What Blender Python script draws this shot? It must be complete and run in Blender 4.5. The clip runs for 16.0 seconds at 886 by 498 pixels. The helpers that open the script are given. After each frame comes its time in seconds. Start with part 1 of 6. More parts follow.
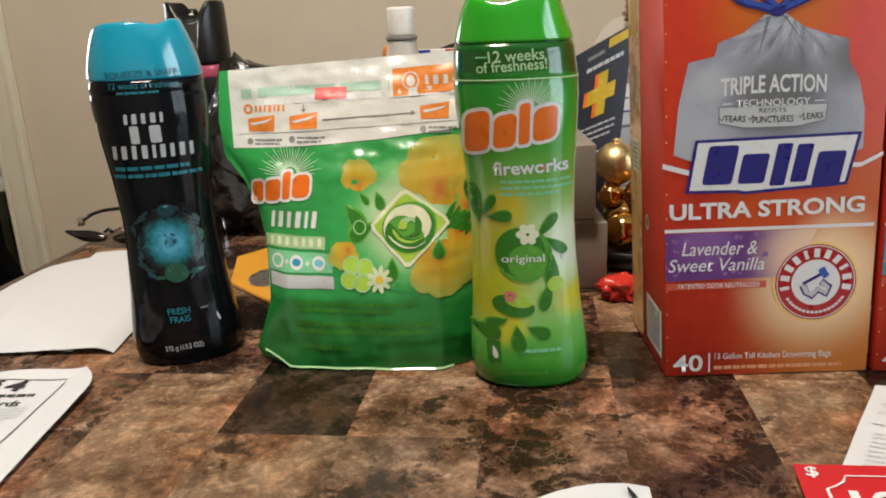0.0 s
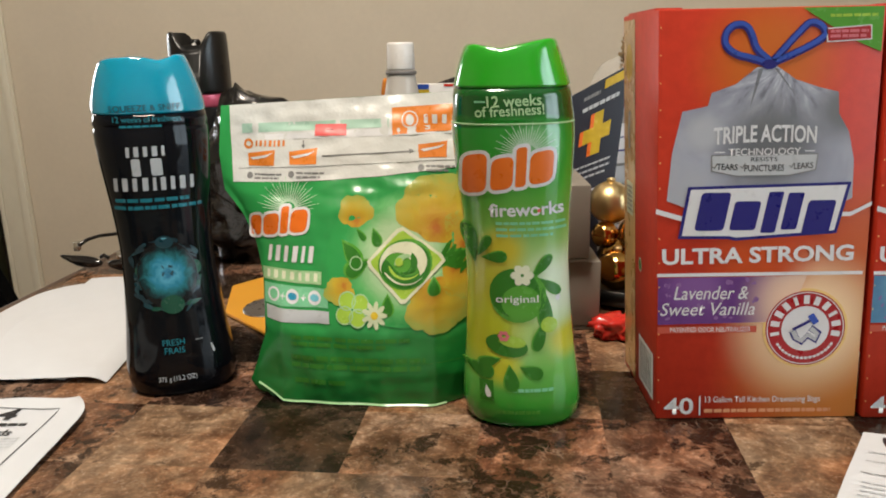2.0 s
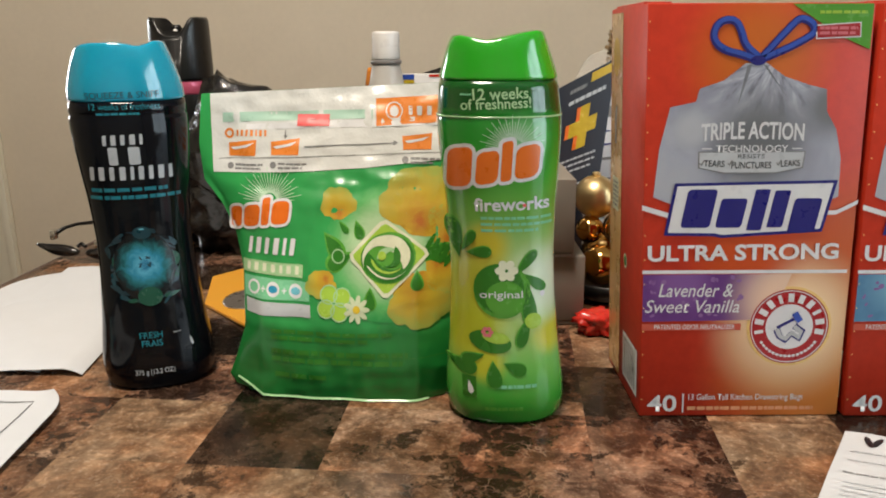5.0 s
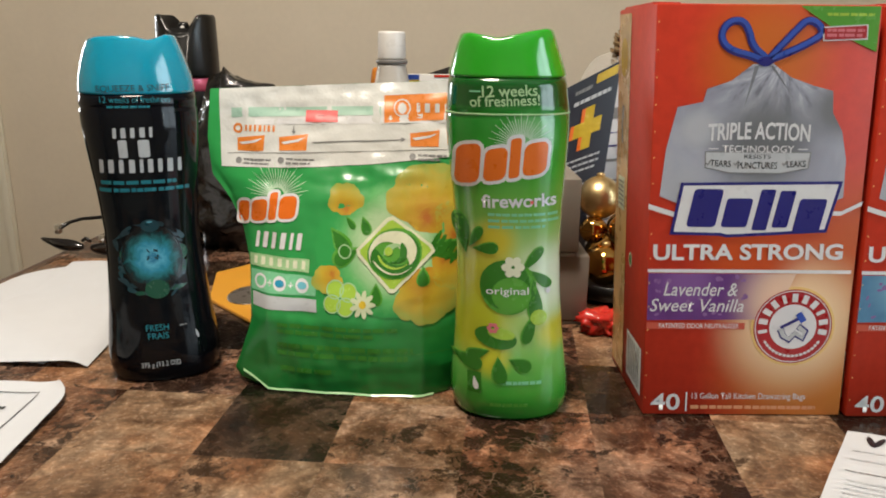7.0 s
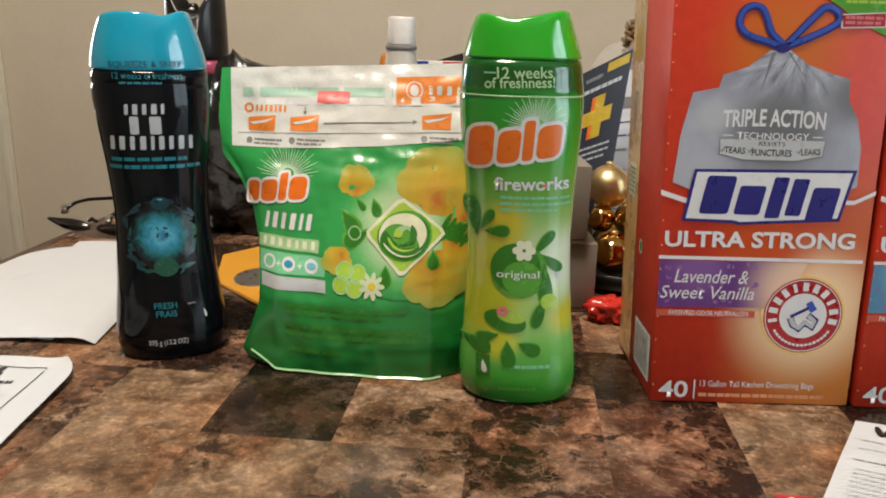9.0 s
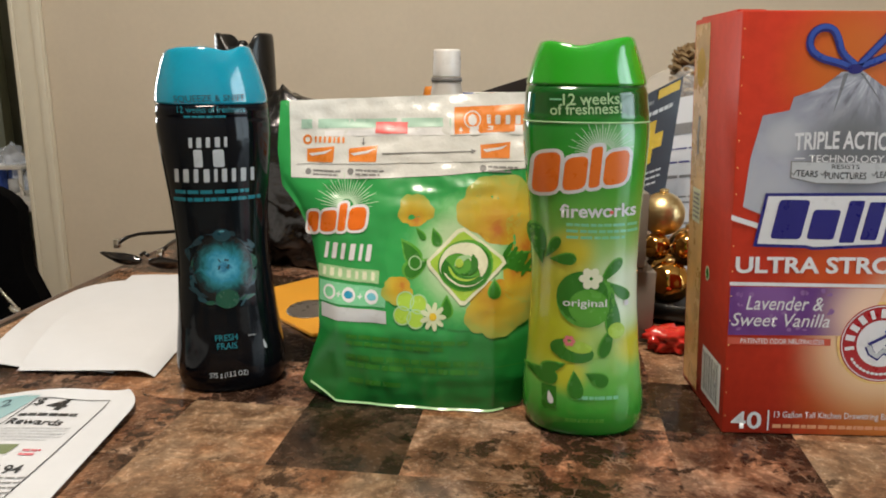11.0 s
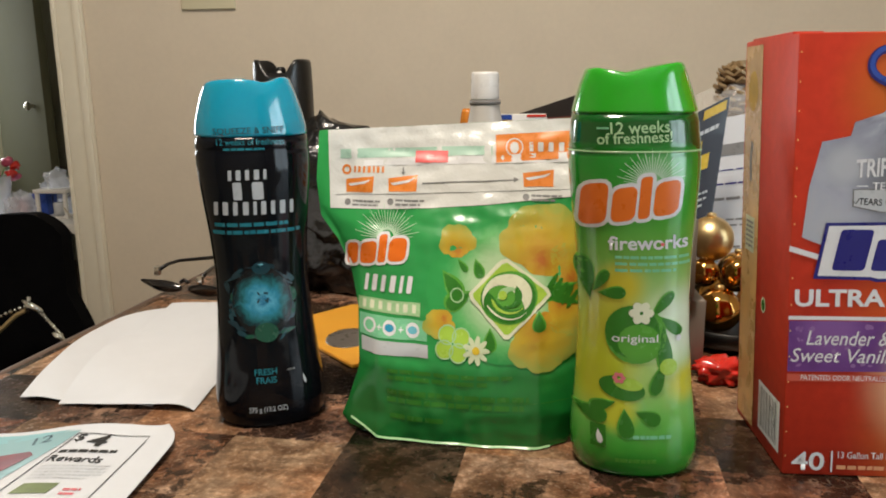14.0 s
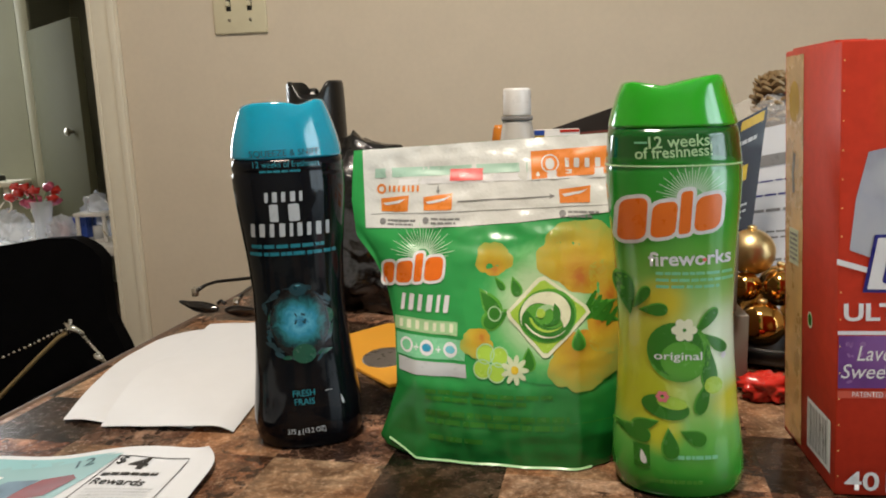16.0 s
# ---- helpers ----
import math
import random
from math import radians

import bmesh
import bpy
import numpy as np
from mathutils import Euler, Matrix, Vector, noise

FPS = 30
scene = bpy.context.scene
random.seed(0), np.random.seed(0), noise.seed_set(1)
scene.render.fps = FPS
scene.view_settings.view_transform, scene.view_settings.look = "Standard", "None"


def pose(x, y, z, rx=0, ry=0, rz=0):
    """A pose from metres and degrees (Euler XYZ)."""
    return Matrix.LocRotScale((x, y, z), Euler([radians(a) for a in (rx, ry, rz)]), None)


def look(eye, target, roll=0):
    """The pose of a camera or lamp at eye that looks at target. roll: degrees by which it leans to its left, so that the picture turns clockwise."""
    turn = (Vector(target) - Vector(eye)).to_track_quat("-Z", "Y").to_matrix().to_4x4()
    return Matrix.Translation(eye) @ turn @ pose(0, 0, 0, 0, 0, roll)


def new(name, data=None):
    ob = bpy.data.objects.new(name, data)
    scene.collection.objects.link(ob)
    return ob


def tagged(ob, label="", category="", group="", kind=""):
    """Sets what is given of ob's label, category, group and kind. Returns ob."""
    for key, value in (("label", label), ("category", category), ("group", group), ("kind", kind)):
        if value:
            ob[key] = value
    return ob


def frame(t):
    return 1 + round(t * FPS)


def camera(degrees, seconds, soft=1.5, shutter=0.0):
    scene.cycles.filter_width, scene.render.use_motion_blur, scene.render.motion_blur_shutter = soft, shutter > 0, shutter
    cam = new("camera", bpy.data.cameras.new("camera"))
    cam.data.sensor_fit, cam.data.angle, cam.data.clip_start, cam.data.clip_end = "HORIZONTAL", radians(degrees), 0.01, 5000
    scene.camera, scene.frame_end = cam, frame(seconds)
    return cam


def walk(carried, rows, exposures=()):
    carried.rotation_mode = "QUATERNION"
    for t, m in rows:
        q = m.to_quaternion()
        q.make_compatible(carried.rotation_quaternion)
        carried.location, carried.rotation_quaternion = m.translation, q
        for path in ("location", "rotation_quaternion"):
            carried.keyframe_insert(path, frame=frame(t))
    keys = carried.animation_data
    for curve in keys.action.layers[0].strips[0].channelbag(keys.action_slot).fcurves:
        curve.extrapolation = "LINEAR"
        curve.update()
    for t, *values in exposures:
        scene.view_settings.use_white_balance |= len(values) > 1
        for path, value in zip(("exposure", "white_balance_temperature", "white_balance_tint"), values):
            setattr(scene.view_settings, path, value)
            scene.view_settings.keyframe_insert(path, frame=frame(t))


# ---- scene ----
cam = camera(60.2, 16.0, soft=1.9)
PATH = [
    (0, (0.059, 0.067, 0.215), (0.001, 1.984, -0.35), -2.6),
    (0.5, (0.057, 0.07, 0.21), (0.001, 1.985, -0.365), -2.1),
    (1, (0.054, 0.067, 0.216), (0.004, 1.992, -0.325), -1.4),
    (1.5, (0.056, 0.064, 0.226), (0.007, 2.001, -0.272), -1.3),
    (2, (0.058, 0.064, 0.224), (0.019, 2.0, -0.277), -1.2),
    (2.5, (0.062, 0.072, 0.223), (0.037, 2.002, -0.301), -1.6),
    (3, (0.066, 0.07, 0.226), (0.067, 1.999, -0.299), -1.2),
    (3.5, (0.055, 0.071, 0.221), (0.059, 1.999, -0.312), -0.4),
    (4, (0.057, 0.073, 0.225), (0.055, 2.001, -0.308), -0.4),
    (6.5, (0.058, 0.067, 0.223), (0.074, 2.0, -0.291), 0.0),
    (7, (0.053, 0.067, 0.221), (0.06, 1.999, -0.296), 0.5),
    (7.5, (0.044, 0.071, 0.217), (0.075, 1.998, -0.315), 1.2),
    (8, (0.048, 0.068, 0.217), (0.067, 1.995, -0.32), 1.4),
    (10.5, (0.035, 0.066, 0.21), (0.008, 2.001, -0.297), 1.2),
    (11, (0.027, 0.07, 0.211), (-0.047, 2.017, -0.243), 0.4),
    (11.5, (0.028, 0.072, 0.208), (-0.069, 2.018, -0.243), -0.5),
    (12, (0.032, 0.07, 0.208), (-0.051, 2.015, -0.25), -1.0),
    (12.5, (0.032, 0.071, 0.205), (-0.052, 2.015, -0.257), -1.2),
    (13, (0.028, 0.079, 0.213), (-0.061, 2.021, -0.259), -0.1),
    (13.5, (0.028, 0.077, 0.214), (-0.06, 2.023, -0.237), -0.0),
    (14, (0.022, 0.084, 0.218), (-0.145, 2.034, -0.195), -0.6),
    (14.5, (0.019, 0.085, 0.218), (-0.224, 2.035, -0.152), -1.3),
    (15, (0.012, 0.087, 0.215), (-0.249, 2.033, -0.164), -1.0),
    (15.5, (0.011, 0.089, 0.222), (-0.251, 2.034, -0.161), -1.7),
    (16, (0.019, 0.087, 0.219), (-0.231, 2.037, -0.151), -2.0),
]
walk(cam, [(t, look(eye, target, roll)) for t, eye, target, roll in PATH], [(0, 0.06), (13.7, 0.06), (14.4, 0.0), (16, 0.0)])

# ---- light ----
world = bpy.data.worlds.new("room_world")
scene.world = world
world.use_nodes = True
world.node_tree.nodes["Background"].inputs[0].default_value = (1.0, 0.86, 0.68, 1)
world.node_tree.nodes["Background"].inputs[1].default_value = 0.01


def area_lamp(name, m, power, colour, sx, sy=None, shape="RECTANGLE"):
    data = bpy.data.lights.new(name, "AREA")
    data.energy, data.color, data.shape, data.size = power, colour, shape, sx
    data.size_y = sy or sx
    ob = new(name, data)
    ob.matrix_world = m
    return ob


CEIL = 1.66
FLOOR = -0.76
LAMP_X, LAMP_Y = -0.16, 0.28
area_lamp("ceiling_lamp_light", look((LAMP_X, LAMP_Y, CEIL - 0.09), (LAMP_X, LAMP_Y, 0)), 29.5, (1.0, 0.88, 0.74), 0.36, shape="DISK")
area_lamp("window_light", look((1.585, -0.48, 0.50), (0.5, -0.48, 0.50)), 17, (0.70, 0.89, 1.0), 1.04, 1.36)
area_lamp("far_window_light", look((-3.2, 3.58, 0.55), (-1.9, 2.2, 0.0)), 40, (0.93, 0.97, 1.0), 0.66, 1.1)


# ---- materials ----
def mat_base(name):
    m = bpy.data.materials.new(name)
    m.use_nodes = True
    nt = m.node_tree
    return m, nt, nt.nodes["Principled BSDF"]


def node(nt, kind, **kw):
    n = nt.nodes.new(kind)
    for k, v in kw.items():
        n.inputs[k.replace("_", " ")].default_value = v
    return n


def ramp(nt, fac, stops):
    r = nt.nodes.new("ShaderNodeValToRGB")
    el = r.color_ramp.elements
    while len(el) < len(stops):
        el.new(0.5)
    for e, (p, c) in zip(el, stops):
        e.position, e.color = p, (*c, 1)
    nt.links.new(fac, r.inputs[0])
    return r.outputs[0]


def mixc(nt, fac, a, b, mode="MIX"):
    n = nt.nodes.new("ShaderNodeMix")
    n.data_type, n.blend_type = "RGBA", mode
    for sock, v in ((n.inputs[0], fac), (n.inputs[6], a), (n.inputs[7], b)):
        if isinstance(v, (int, float)):
            sock.default_value = v
        elif isinstance(v, tuple):
            sock.default_value = (*v, 1)
        else:
            nt.links.new(v, sock)
    return n.outputs[2]


def coords(nt):
    return nt.nodes.new("ShaderNodeTexCoord").outputs["Object"]


def noise_out(nt, co, scale, detail=4, rough=0.55, distortion=0.0):
    n = node(nt, "ShaderNodeTexNoise", Scale=scale, Detail=detail, Roughness=rough, Distortion=distortion)
    nt.links.new(co, n.inputs["Vector"])
    return n.outputs["Fac"]


def add_bump(nt, bsdf, height, strength, distance=0.002):
    b = node(nt, "ShaderNodeBump", Strength=strength, Distance=distance)
    nt.links.new(height, b.inputs["Height"])
    nt.links.new(b.outputs[0], bsdf.inputs["Normal"])


def surface(name, colour, rough=0.5, metal=0.0, var=0.12, scale=60, bump=0.0, bscale=None, coat=0.0, dist=0.001):
    """A plain surface whose colour and gloss vary at two scales."""
    m, nt, b = mat_base(name)
    co = coords(nt)
    n1, n2 = noise_out(nt, co, scale), noise_out(nt, co, scale * 0.13, 3)
    dark = tuple(c * (1 - var) for c in colour)
    light = tuple(min(1, c * (1 + var * 0.6)) for c in colour)
    c1 = ramp(nt, n1, [(0.3, dark), (0.7, light)])
    c2 = ramp(nt, n2, [(0.3, dark), (0.7, light)])
    nt.links.new(mixc(nt, 0.5, c1, c2), b.inputs["Base Color"])
    r = ramp(nt, n1, [(0.3, (max(0, rough - 0.05),) * 3), (0.7, (min(1, rough + 0.05),) * 3)])
    nt.links.new(r, b.inputs["Roughness"])
    b.inputs["Metallic"].default_value = metal
    b.inputs["Coat Weight"].default_value = coat
    b.inputs["Coat Roughness"].default_value = 0.08
    if bump:
        add_bump(nt, b, noise_out(nt, co, bscale or scale, 5), bump, dist)
    return m


def ink(name, colour, rough=0.3):
    return surface(name, colour, rough, var=0.05, scale=150)


def stone_tile(name, deep, mid, pale, blotch, crack=0.0):
    """Printed stone laminate: brown clouds, clustered dark blotches and pale hairline veins."""
    m, nt, b = mat_base(name)
    geo = nt.nodes.new("ShaderNodeNewGeometry").outputs["Position"]
    info = nt.nodes.new("ShaderNodeObjectInfo")
    shift = nt.nodes.new("ShaderNodeVectorMath")
    shift.operation = "MULTIPLY_ADD"
    comb = nt.nodes.new("ShaderNodeCombineXYZ")
    nt.links.new(info.outputs["Random"], comb.inputs[2])
    nt.links.new(comb.outputs[0], shift.inputs[0])
    shift.inputs[1].default_value = (0, 0, 3.0)
    nt.links.new(geo, shift.inputs[2])
    co = shift.outputs[0]
    cloud = noise_out(nt, co, 21, 9, 0.70, 0.5)
    fine = noise_out(nt, co, 240, 6, 0.70, 0.2)
    col = ramp(nt, cloud, [(0.38, deep), (0.49, mid), (0.60, pale)])
    tint = ramp(nt, noise_out(nt, co, 12, 4, 0.6, 0.4), [(0.38, (1.22, 0.90, 0.74)), (0.5, (1.04, 0.98, 0.95)), (0.62, (0.92, 0.93, 0.95))])
    col = mixc(nt, 0.8, col, tint, "MULTIPLY")
    mottle = ramp(nt, noise_out(nt, co, 85, 7, 0.68, 0.5), [(0.38, (0.36, 0.32, 0.30)), (0.5, (0.92, 0.90, 0.88)), (0.62, (1.62, 1.56, 1.50))])
    col = mixc(nt, 0.62, col, mottle, "MULTIPLY")
    grain = ramp(nt, fine, [(0.36, (0.62, 0.60, 0.58)), (0.5, (1, 1, 1)), (0.64, (1.3, 1.28, 1.26))])
    col = mixc(nt, 0.6, col, grain, "MULTIPLY")
    # dark blotches, gathered where a broad cloud allows them
    spots = noise_out(nt, co, 70, 9, 0.74, 0.35)
    where = noise_out(nt, co, 17, 3, 0.5, 0.2)
    both = nt.nodes.new("ShaderNodeMath")
    both.operation = "MULTIPLY_ADD"
    both.inputs[1].default_value = 0.75
    nt.links.new(where, both.inputs[0])
    nt.links.new(spots, both.inputs[2])
    edge = 1.02 - 0.12 * blotch
    half = nt.nodes.new("ShaderNodeMath")
    half.operation = "MULTIPLY"
    half.inputs[1].default_value = 0.5
    nt.links.new(both.outputs[0], half.inputs[0])
    mask = ramp(nt, half.outputs[0], [(edge * 0.5 - 0.012, (0, 0, 0)), (edge * 0.5 + 0.014, (0.9, 0.9, 0.9))])
    col = mixc(nt, mask, col, tuple(c * 0.34 for c in deep))
    # hairline veins
    warp = node(nt, "ShaderNodeTexNoise", Scale=26, Detail=4)
    nt.links.new(co, warp.inputs["Vector"])
    bend = nt.nodes.new("ShaderNodeVectorMath")
    bend.operation = "MULTIPLY_ADD"
    bend.inputs[1].default_value = (0.045, 0.045, 0.045)
    nt.links.new(warp.outputs["Color"], bend.inputs[0])
    nt.links.new(co, bend.inputs[2])
    vor = nt.nodes.new("ShaderNodeTexVoronoi")
    vor.feature = "DISTANCE_TO_EDGE"
    vor.inputs["Scale"].default_value = 105
    nt.links.new(bend.outputs[0], vor.inputs["Vector"])
    line = ramp(nt, vor.outputs["Distance"], [(0.0, (crack,) * 3), (0.045, (0, 0, 0))])
    some = ramp(nt, noise_out(nt, co, 30, 3), [(0.48, (0, 0, 0)), (0.62, (1, 1, 1))])
    col = mixc(nt, mixc(nt, 1.0, line, some, "MULTIPLY"), col, tuple(min(1, c * 1.2) for c in pale))
    val = nt.nodes.new("ShaderNodeHueSaturation")
    mr = node(nt, "ShaderNodeMapRange", To_Min=0.60, To_Max=0.80)
    nt.links.new(info.outputs["Random"], mr.inputs[0])
    nt.links.new(mr.outputs[0], val.inputs["Value"])
    nt.links.new(col, val.inputs["Color"])
    nt.links.new(val.outputs[0], b.inputs["Base Color"])
    b.inputs["Specular IOR Level"].default_value = 0.2
    nt.links.new(ramp(nt, fine, [(0.3, (0.16,) * 3), (0.7, (0.32,) * 3)]), b.inputs["Roughness"])
    add_bump(nt, b, fine, 0.05, 0.0005)
    return m


def washes(nt, co, col, spots):
    """Soft round colour washes (x, z, radius, colour) over a printed colour."""
    for x, z, rad, colour in spots:
        sub = nt.nodes.new("ShaderNodeVectorMath")
        sub.operation = "SUBTRACT"
        nt.links.new(co, sub.inputs[0])
        sub.inputs[1].default_value = (x, 0, z)
        flat = nt.nodes.new("ShaderNodeVectorMath")
        flat.operation = "MULTIPLY"
        flat.inputs[1].default_value = (1, 0, 1)
        nt.links.new(sub.outputs[0], flat.inputs[0])
        ln = nt.nodes.new("ShaderNodeVectorMath")
        ln.operation = "LENGTH"
        nt.links.new(flat.outputs[0], ln.inputs[0])
        mr = node(nt, "ShaderNodeMapRange", From_Min=rad * 0.25, From_Max=rad, To_Min=1.0, To_Max=0.0)
        mr.interpolation_type = "SMOOTHSTEP"
        nt.links.new(ln.outputs["Value"], mr.inputs[0])
        col = mixc(nt, mr.outputs[0], col, colour)
    return col


def gradient_plastic(name, stops, top, rough=0.22, coat=0.3, spots=()):
    """Shrink-film label whose printed colour runs up the bottle."""
    m, nt, b = mat_base(name)
    co = coords(nt)
    sep = nt.nodes.new("ShaderNodeSeparateXYZ")
    nt.links.new(co, sep.inputs[0])
    wob = noise_out(nt, co, 30, 3)
    add = nt.nodes.new("ShaderNodeMath")
    add.operation = "MULTIPLY_ADD"
    add.inputs[1].default_value = 0.012
    nt.links.new(wob, add.inputs[0])
    nt.links.new(sep.outputs[2], add.inputs[2])
    mr = node(nt, "ShaderNodeMapRange", From_Max=top, From_Min=0.006)
    nt.links.new(add.outputs[0], mr.inputs[0])
    nt.links.new(washes(nt, co, ramp(nt, mr.outputs[0], stops), spots), b.inputs["Base Color"])
    b.inputs["Roughness"].default_value = rough
    b.inputs["Coat Weight"].default_value = coat
    b.inputs["Coat Roughness"].default_value = 0.05
    add_bump(nt, b, noise_out(nt, co, 55, 3), 0.12, 0.0012)
    return m


def glow_print(name, base, spots, rough=0.42):
    """Printed board: base colour with soft round colour washes (x, z, radius, colour)."""
    m, nt, b = mat_base(name)
    co = coords(nt)
    n = noise_out(nt, co, 140)
    col = ramp(nt, n, [(0.3, tuple(c * 0.9 for c in base)), (0.7, tuple(min(1, c * 1.06) for c in base))])
    col = washes(nt, co, col, spots)
    nt.links.new(col, b.inputs["Base Color"])
    b.inputs["Roughness"].default_value = rough
    b.inputs["Specular IOR Level"].default_value = 0.22
    add_bump(nt, b, noise_out(nt, co, 14, 3), 0.25, 0.003)
    return m


def clear_film(name, tint=(1, 1, 1), alpha=0.13, rough=0.08):
    m, nt, b = mat_base(name)
    b.inputs["Base Color"].default_value = (*tint, 1)
    b.inputs["Roughness"].default_value = rough
    b.inputs["Alpha"].default_value = alpha
    add_bump(nt, b, noise_out(nt, coords(nt), 45, 4), 0.6, 0.004)
    return m


TILE_DARK = stone_tile("stone_tile_dark", (0.014, 0.008, 0.006), (0.029, 0.018, 0.012), (0.075, 0.049, 0.033), 0.5, 0.4)
TILE_DEEP = stone_tile("stone_tile_umber", (0.055, 0.027, 0.018), (0.135, 0.072, 0.046), (0.36, 0.225, 0.155), 0.85, 0.6)
TILE_MID = stone_tile("stone_tile_brown", (0.078, 0.037, 0.021), (0.190, 0.106, 0.062), (0.42, 0.275, 0.185), 0.75, 0.3)
TILE_PALE = stone_tile("stone_tile_tan", (0.145, 0.082, 0.047), (0.25, 0.155, 0.092), (0.37, 0.255, 0.165), 0.1, 0.0)
TABLE_EDGE = surface("table_edge_brown", (0.10, 0.058, 0.035), 0.6, var=0.4, scale=30)
WALL = surface("beige_wall_paint", (0.65, 0.56, 0.44), 0.7, var=0.05, scale=90, bump=0.12, bscale=160)
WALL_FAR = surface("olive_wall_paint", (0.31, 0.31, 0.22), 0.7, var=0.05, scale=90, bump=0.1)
CEILING = surface("white_ceiling_paint", (0.75, 0.72, 0.66), 0.85, var=0.04, scale=50, bump=0.2, bscale=200)
TRIM = surface("cream_trim_paint", (0.76, 0.70, 0.57), 0.4, var=0.05, scale=40)
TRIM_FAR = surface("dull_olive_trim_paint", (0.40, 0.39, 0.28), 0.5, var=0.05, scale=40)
DOOR = surface("grey_door_paint", (0.085, 0.083, 0.050), 0.8, var=0.06, scale=30)
DOOR.node_tree.nodes["Principled BSDF"].inputs["Specular IOR Level"].default_value = 0.05
CARPET = surface("brown_carpet", (0.14, 0.10, 0.07), 0.95, var=0.3, scale=400, bump=0.6, bscale=500)
IVORY = surface("ivory_plastic", (0.66, 0.60, 0.42), 0.35, var=0.04)
SCREW = surface("steel_screw", (0.4, 0.37, 0.3), 0.4, 1.0)
SLOT = surface("dark_slot", (0.03, 0.028, 0.025), 0.6)
LAMP_GLASS, _nt, _b = mat_base("lamp_glass")
_b.inputs["Base Color"].default_value = (0.9, 0.86, 0.78, 1)
_b.inputs["Emission Color"].default_value = (1, 0.86, 0.66, 1)
_b.inputs["Emission Strength"].default_value = 3.0
WINDOW_SKY, _nt, _b = mat_base("window_daylight")
_b.inputs["Emission Color"].default_value = (0.8, 0.9, 1, 1)
_b.inputs["Emission Strength"].default_value = 1.6

# pale pouch seam, and the highlight coloured in round the green bottle's neck
SEAM = surface("pale_seam_and_highlight", (0.30, 0.52, 0.26), 0.12, coat=0.5)
GREEN_CAP = surface("green_cap_plastic", (0.018, 0.33, 0.012), 0.16, var=0.06, scale=50, coat=0.9)
TEAL_CAP = surface("teal_cap_plastic", (0.0, 0.27, 0.42), 0.16, var=0.06, scale=50, coat=0.9)
GREEN_BOTTLE = gradient_plastic("green_bottle_film", [
    (0.0, (0.015, 0.17, 0.015)), (0.08, (0.042, 0.30, 0.030)), (0.17, (0.15, 0.43, 0.085)), (0.30, (0.37, 0.55, 0.17)),
    (0.46, (0.38, 0.55, 0.21)), (0.57, (0.15, 0.37, 0.06)), (0.68, (0.045, 0.33, 0.028)), (0.78, (0.016, 0.27, 0.02)), (0.835, (0.012, 0.23, 0.02)), (0.85, (0.004, 0.075, 0.008))], 0.23, 0.14, 0.5, [
    (-0.020, 0.088, 0.032, (0.40, 0.42, 0.04)), (-0.024, 0.060, 0.032, (0.38, 0.43, 0.02)), (-0.014, 0.112, 0.018, (0.50, 0.43, 0.03)), (0.026, 0.056, 0.016, (0.52, 0.50, 0.04)), (-0.014, 0.040, 0.016, (0.46, 0.48, 0.03)), (0.020, 0.088, 0.030, (0.64, 0.74, 0.54)), (0.005, 0.1715, 0.018, (0.20, 0.50, 0.20))])
BLACK_BOTTLE = gradient_plastic("black_bottle_film", [(0.0, (0.003, 0.003, 0.004)), (0.35, (0.003, 0.005, 0.007)), (0.6, (0.004, 0.006, 0.008)), (0.8, (0.003, 0.004, 0.007))], 0.23, 0.07, 0.05)
BLACK_BOTTLE.node_tree.nodes["Principled BSDF"].inputs["Specular IOR Level"].default_value = 0.22
BOX_PRINT = glow_print("red_printed_board", (0.50, 0.038, 0.017), [
    (0.125, 0.100, 0.070, (0.48, 0.085, 0.015)), (0.106, 0.030, 0.080, (0.60, 0.20, 0.042)), (0.086, 0.060, 0.056, (0.90, 0.68, 0.42)), (0.052, 0.215, 0.05, (0.44, 0.10, 0.012)), (0.055, 0.10, 0.040, (0.54, 0.075, 0.015))], 0.42)
BOARD = surface("raw_cardboard", (0.34, 0.23, 0.14), 0.8, var=0.15, scale=90, bump=0.15)
# gold print of the side panel, its colour lightened to hold the glare there
SIDE_GOLD = surface("golden_print_with_glare", (0.74, 0.44, 0.16), 0.28, var=0.5, scale=60, coat=0.7)
W_INK = ink("white_ink", (0.66, 0.665, 0.68))
DAISY = ink("dull_cream_ink", (0.50, 0.56, 0.36))
CREAM_INK = ink("cream_ink", (0.66, 0.68, 0.50))
SUNNY = ink("sunny_ink", (0.80, 0.55, 0.20))
RAY = ink("ray_ink", (0.44, 0.64, 0.44), 0.25)
NAVY = ink("navy_ink", (0.012, 0.012, 0.16))
ORANGE = ink("orange_ink", (0.72, 0.15, 0.012))
RED_INK = ink("crimson_ink", (0.36, 0.010, 0.014))
LEAF = ink("leaf_green_ink", (0.028, 0.165, 0.016), 0.25)
LEAF_MID = ink("mid_green_ink", (0.085, 0.31, 0.035), 0.25)
LIME = ink("lime_ink", (0.33, 0.52, 0.06), 0.25)
YELLOW = surface("yellow_ink", (0.60, 0.42, 0.03), 0.25, var=0.35, scale=70)
YELLOW_DEEP = surface("golden_ink", (0.55, 0.33, 0.02), 0.25, var=0.35, scale=70)
PALE_GREEN = ink("pale_green_ink", (0.33, 0.54, 0.28), 0.25)
HEADER_TINT = ink("pale_mint_ink", (0.36, 0.55, 0.45), 0.3)
ORANGE_SOFT = ink("soft_orange_ink", (0.72, 0.22, 0.035))
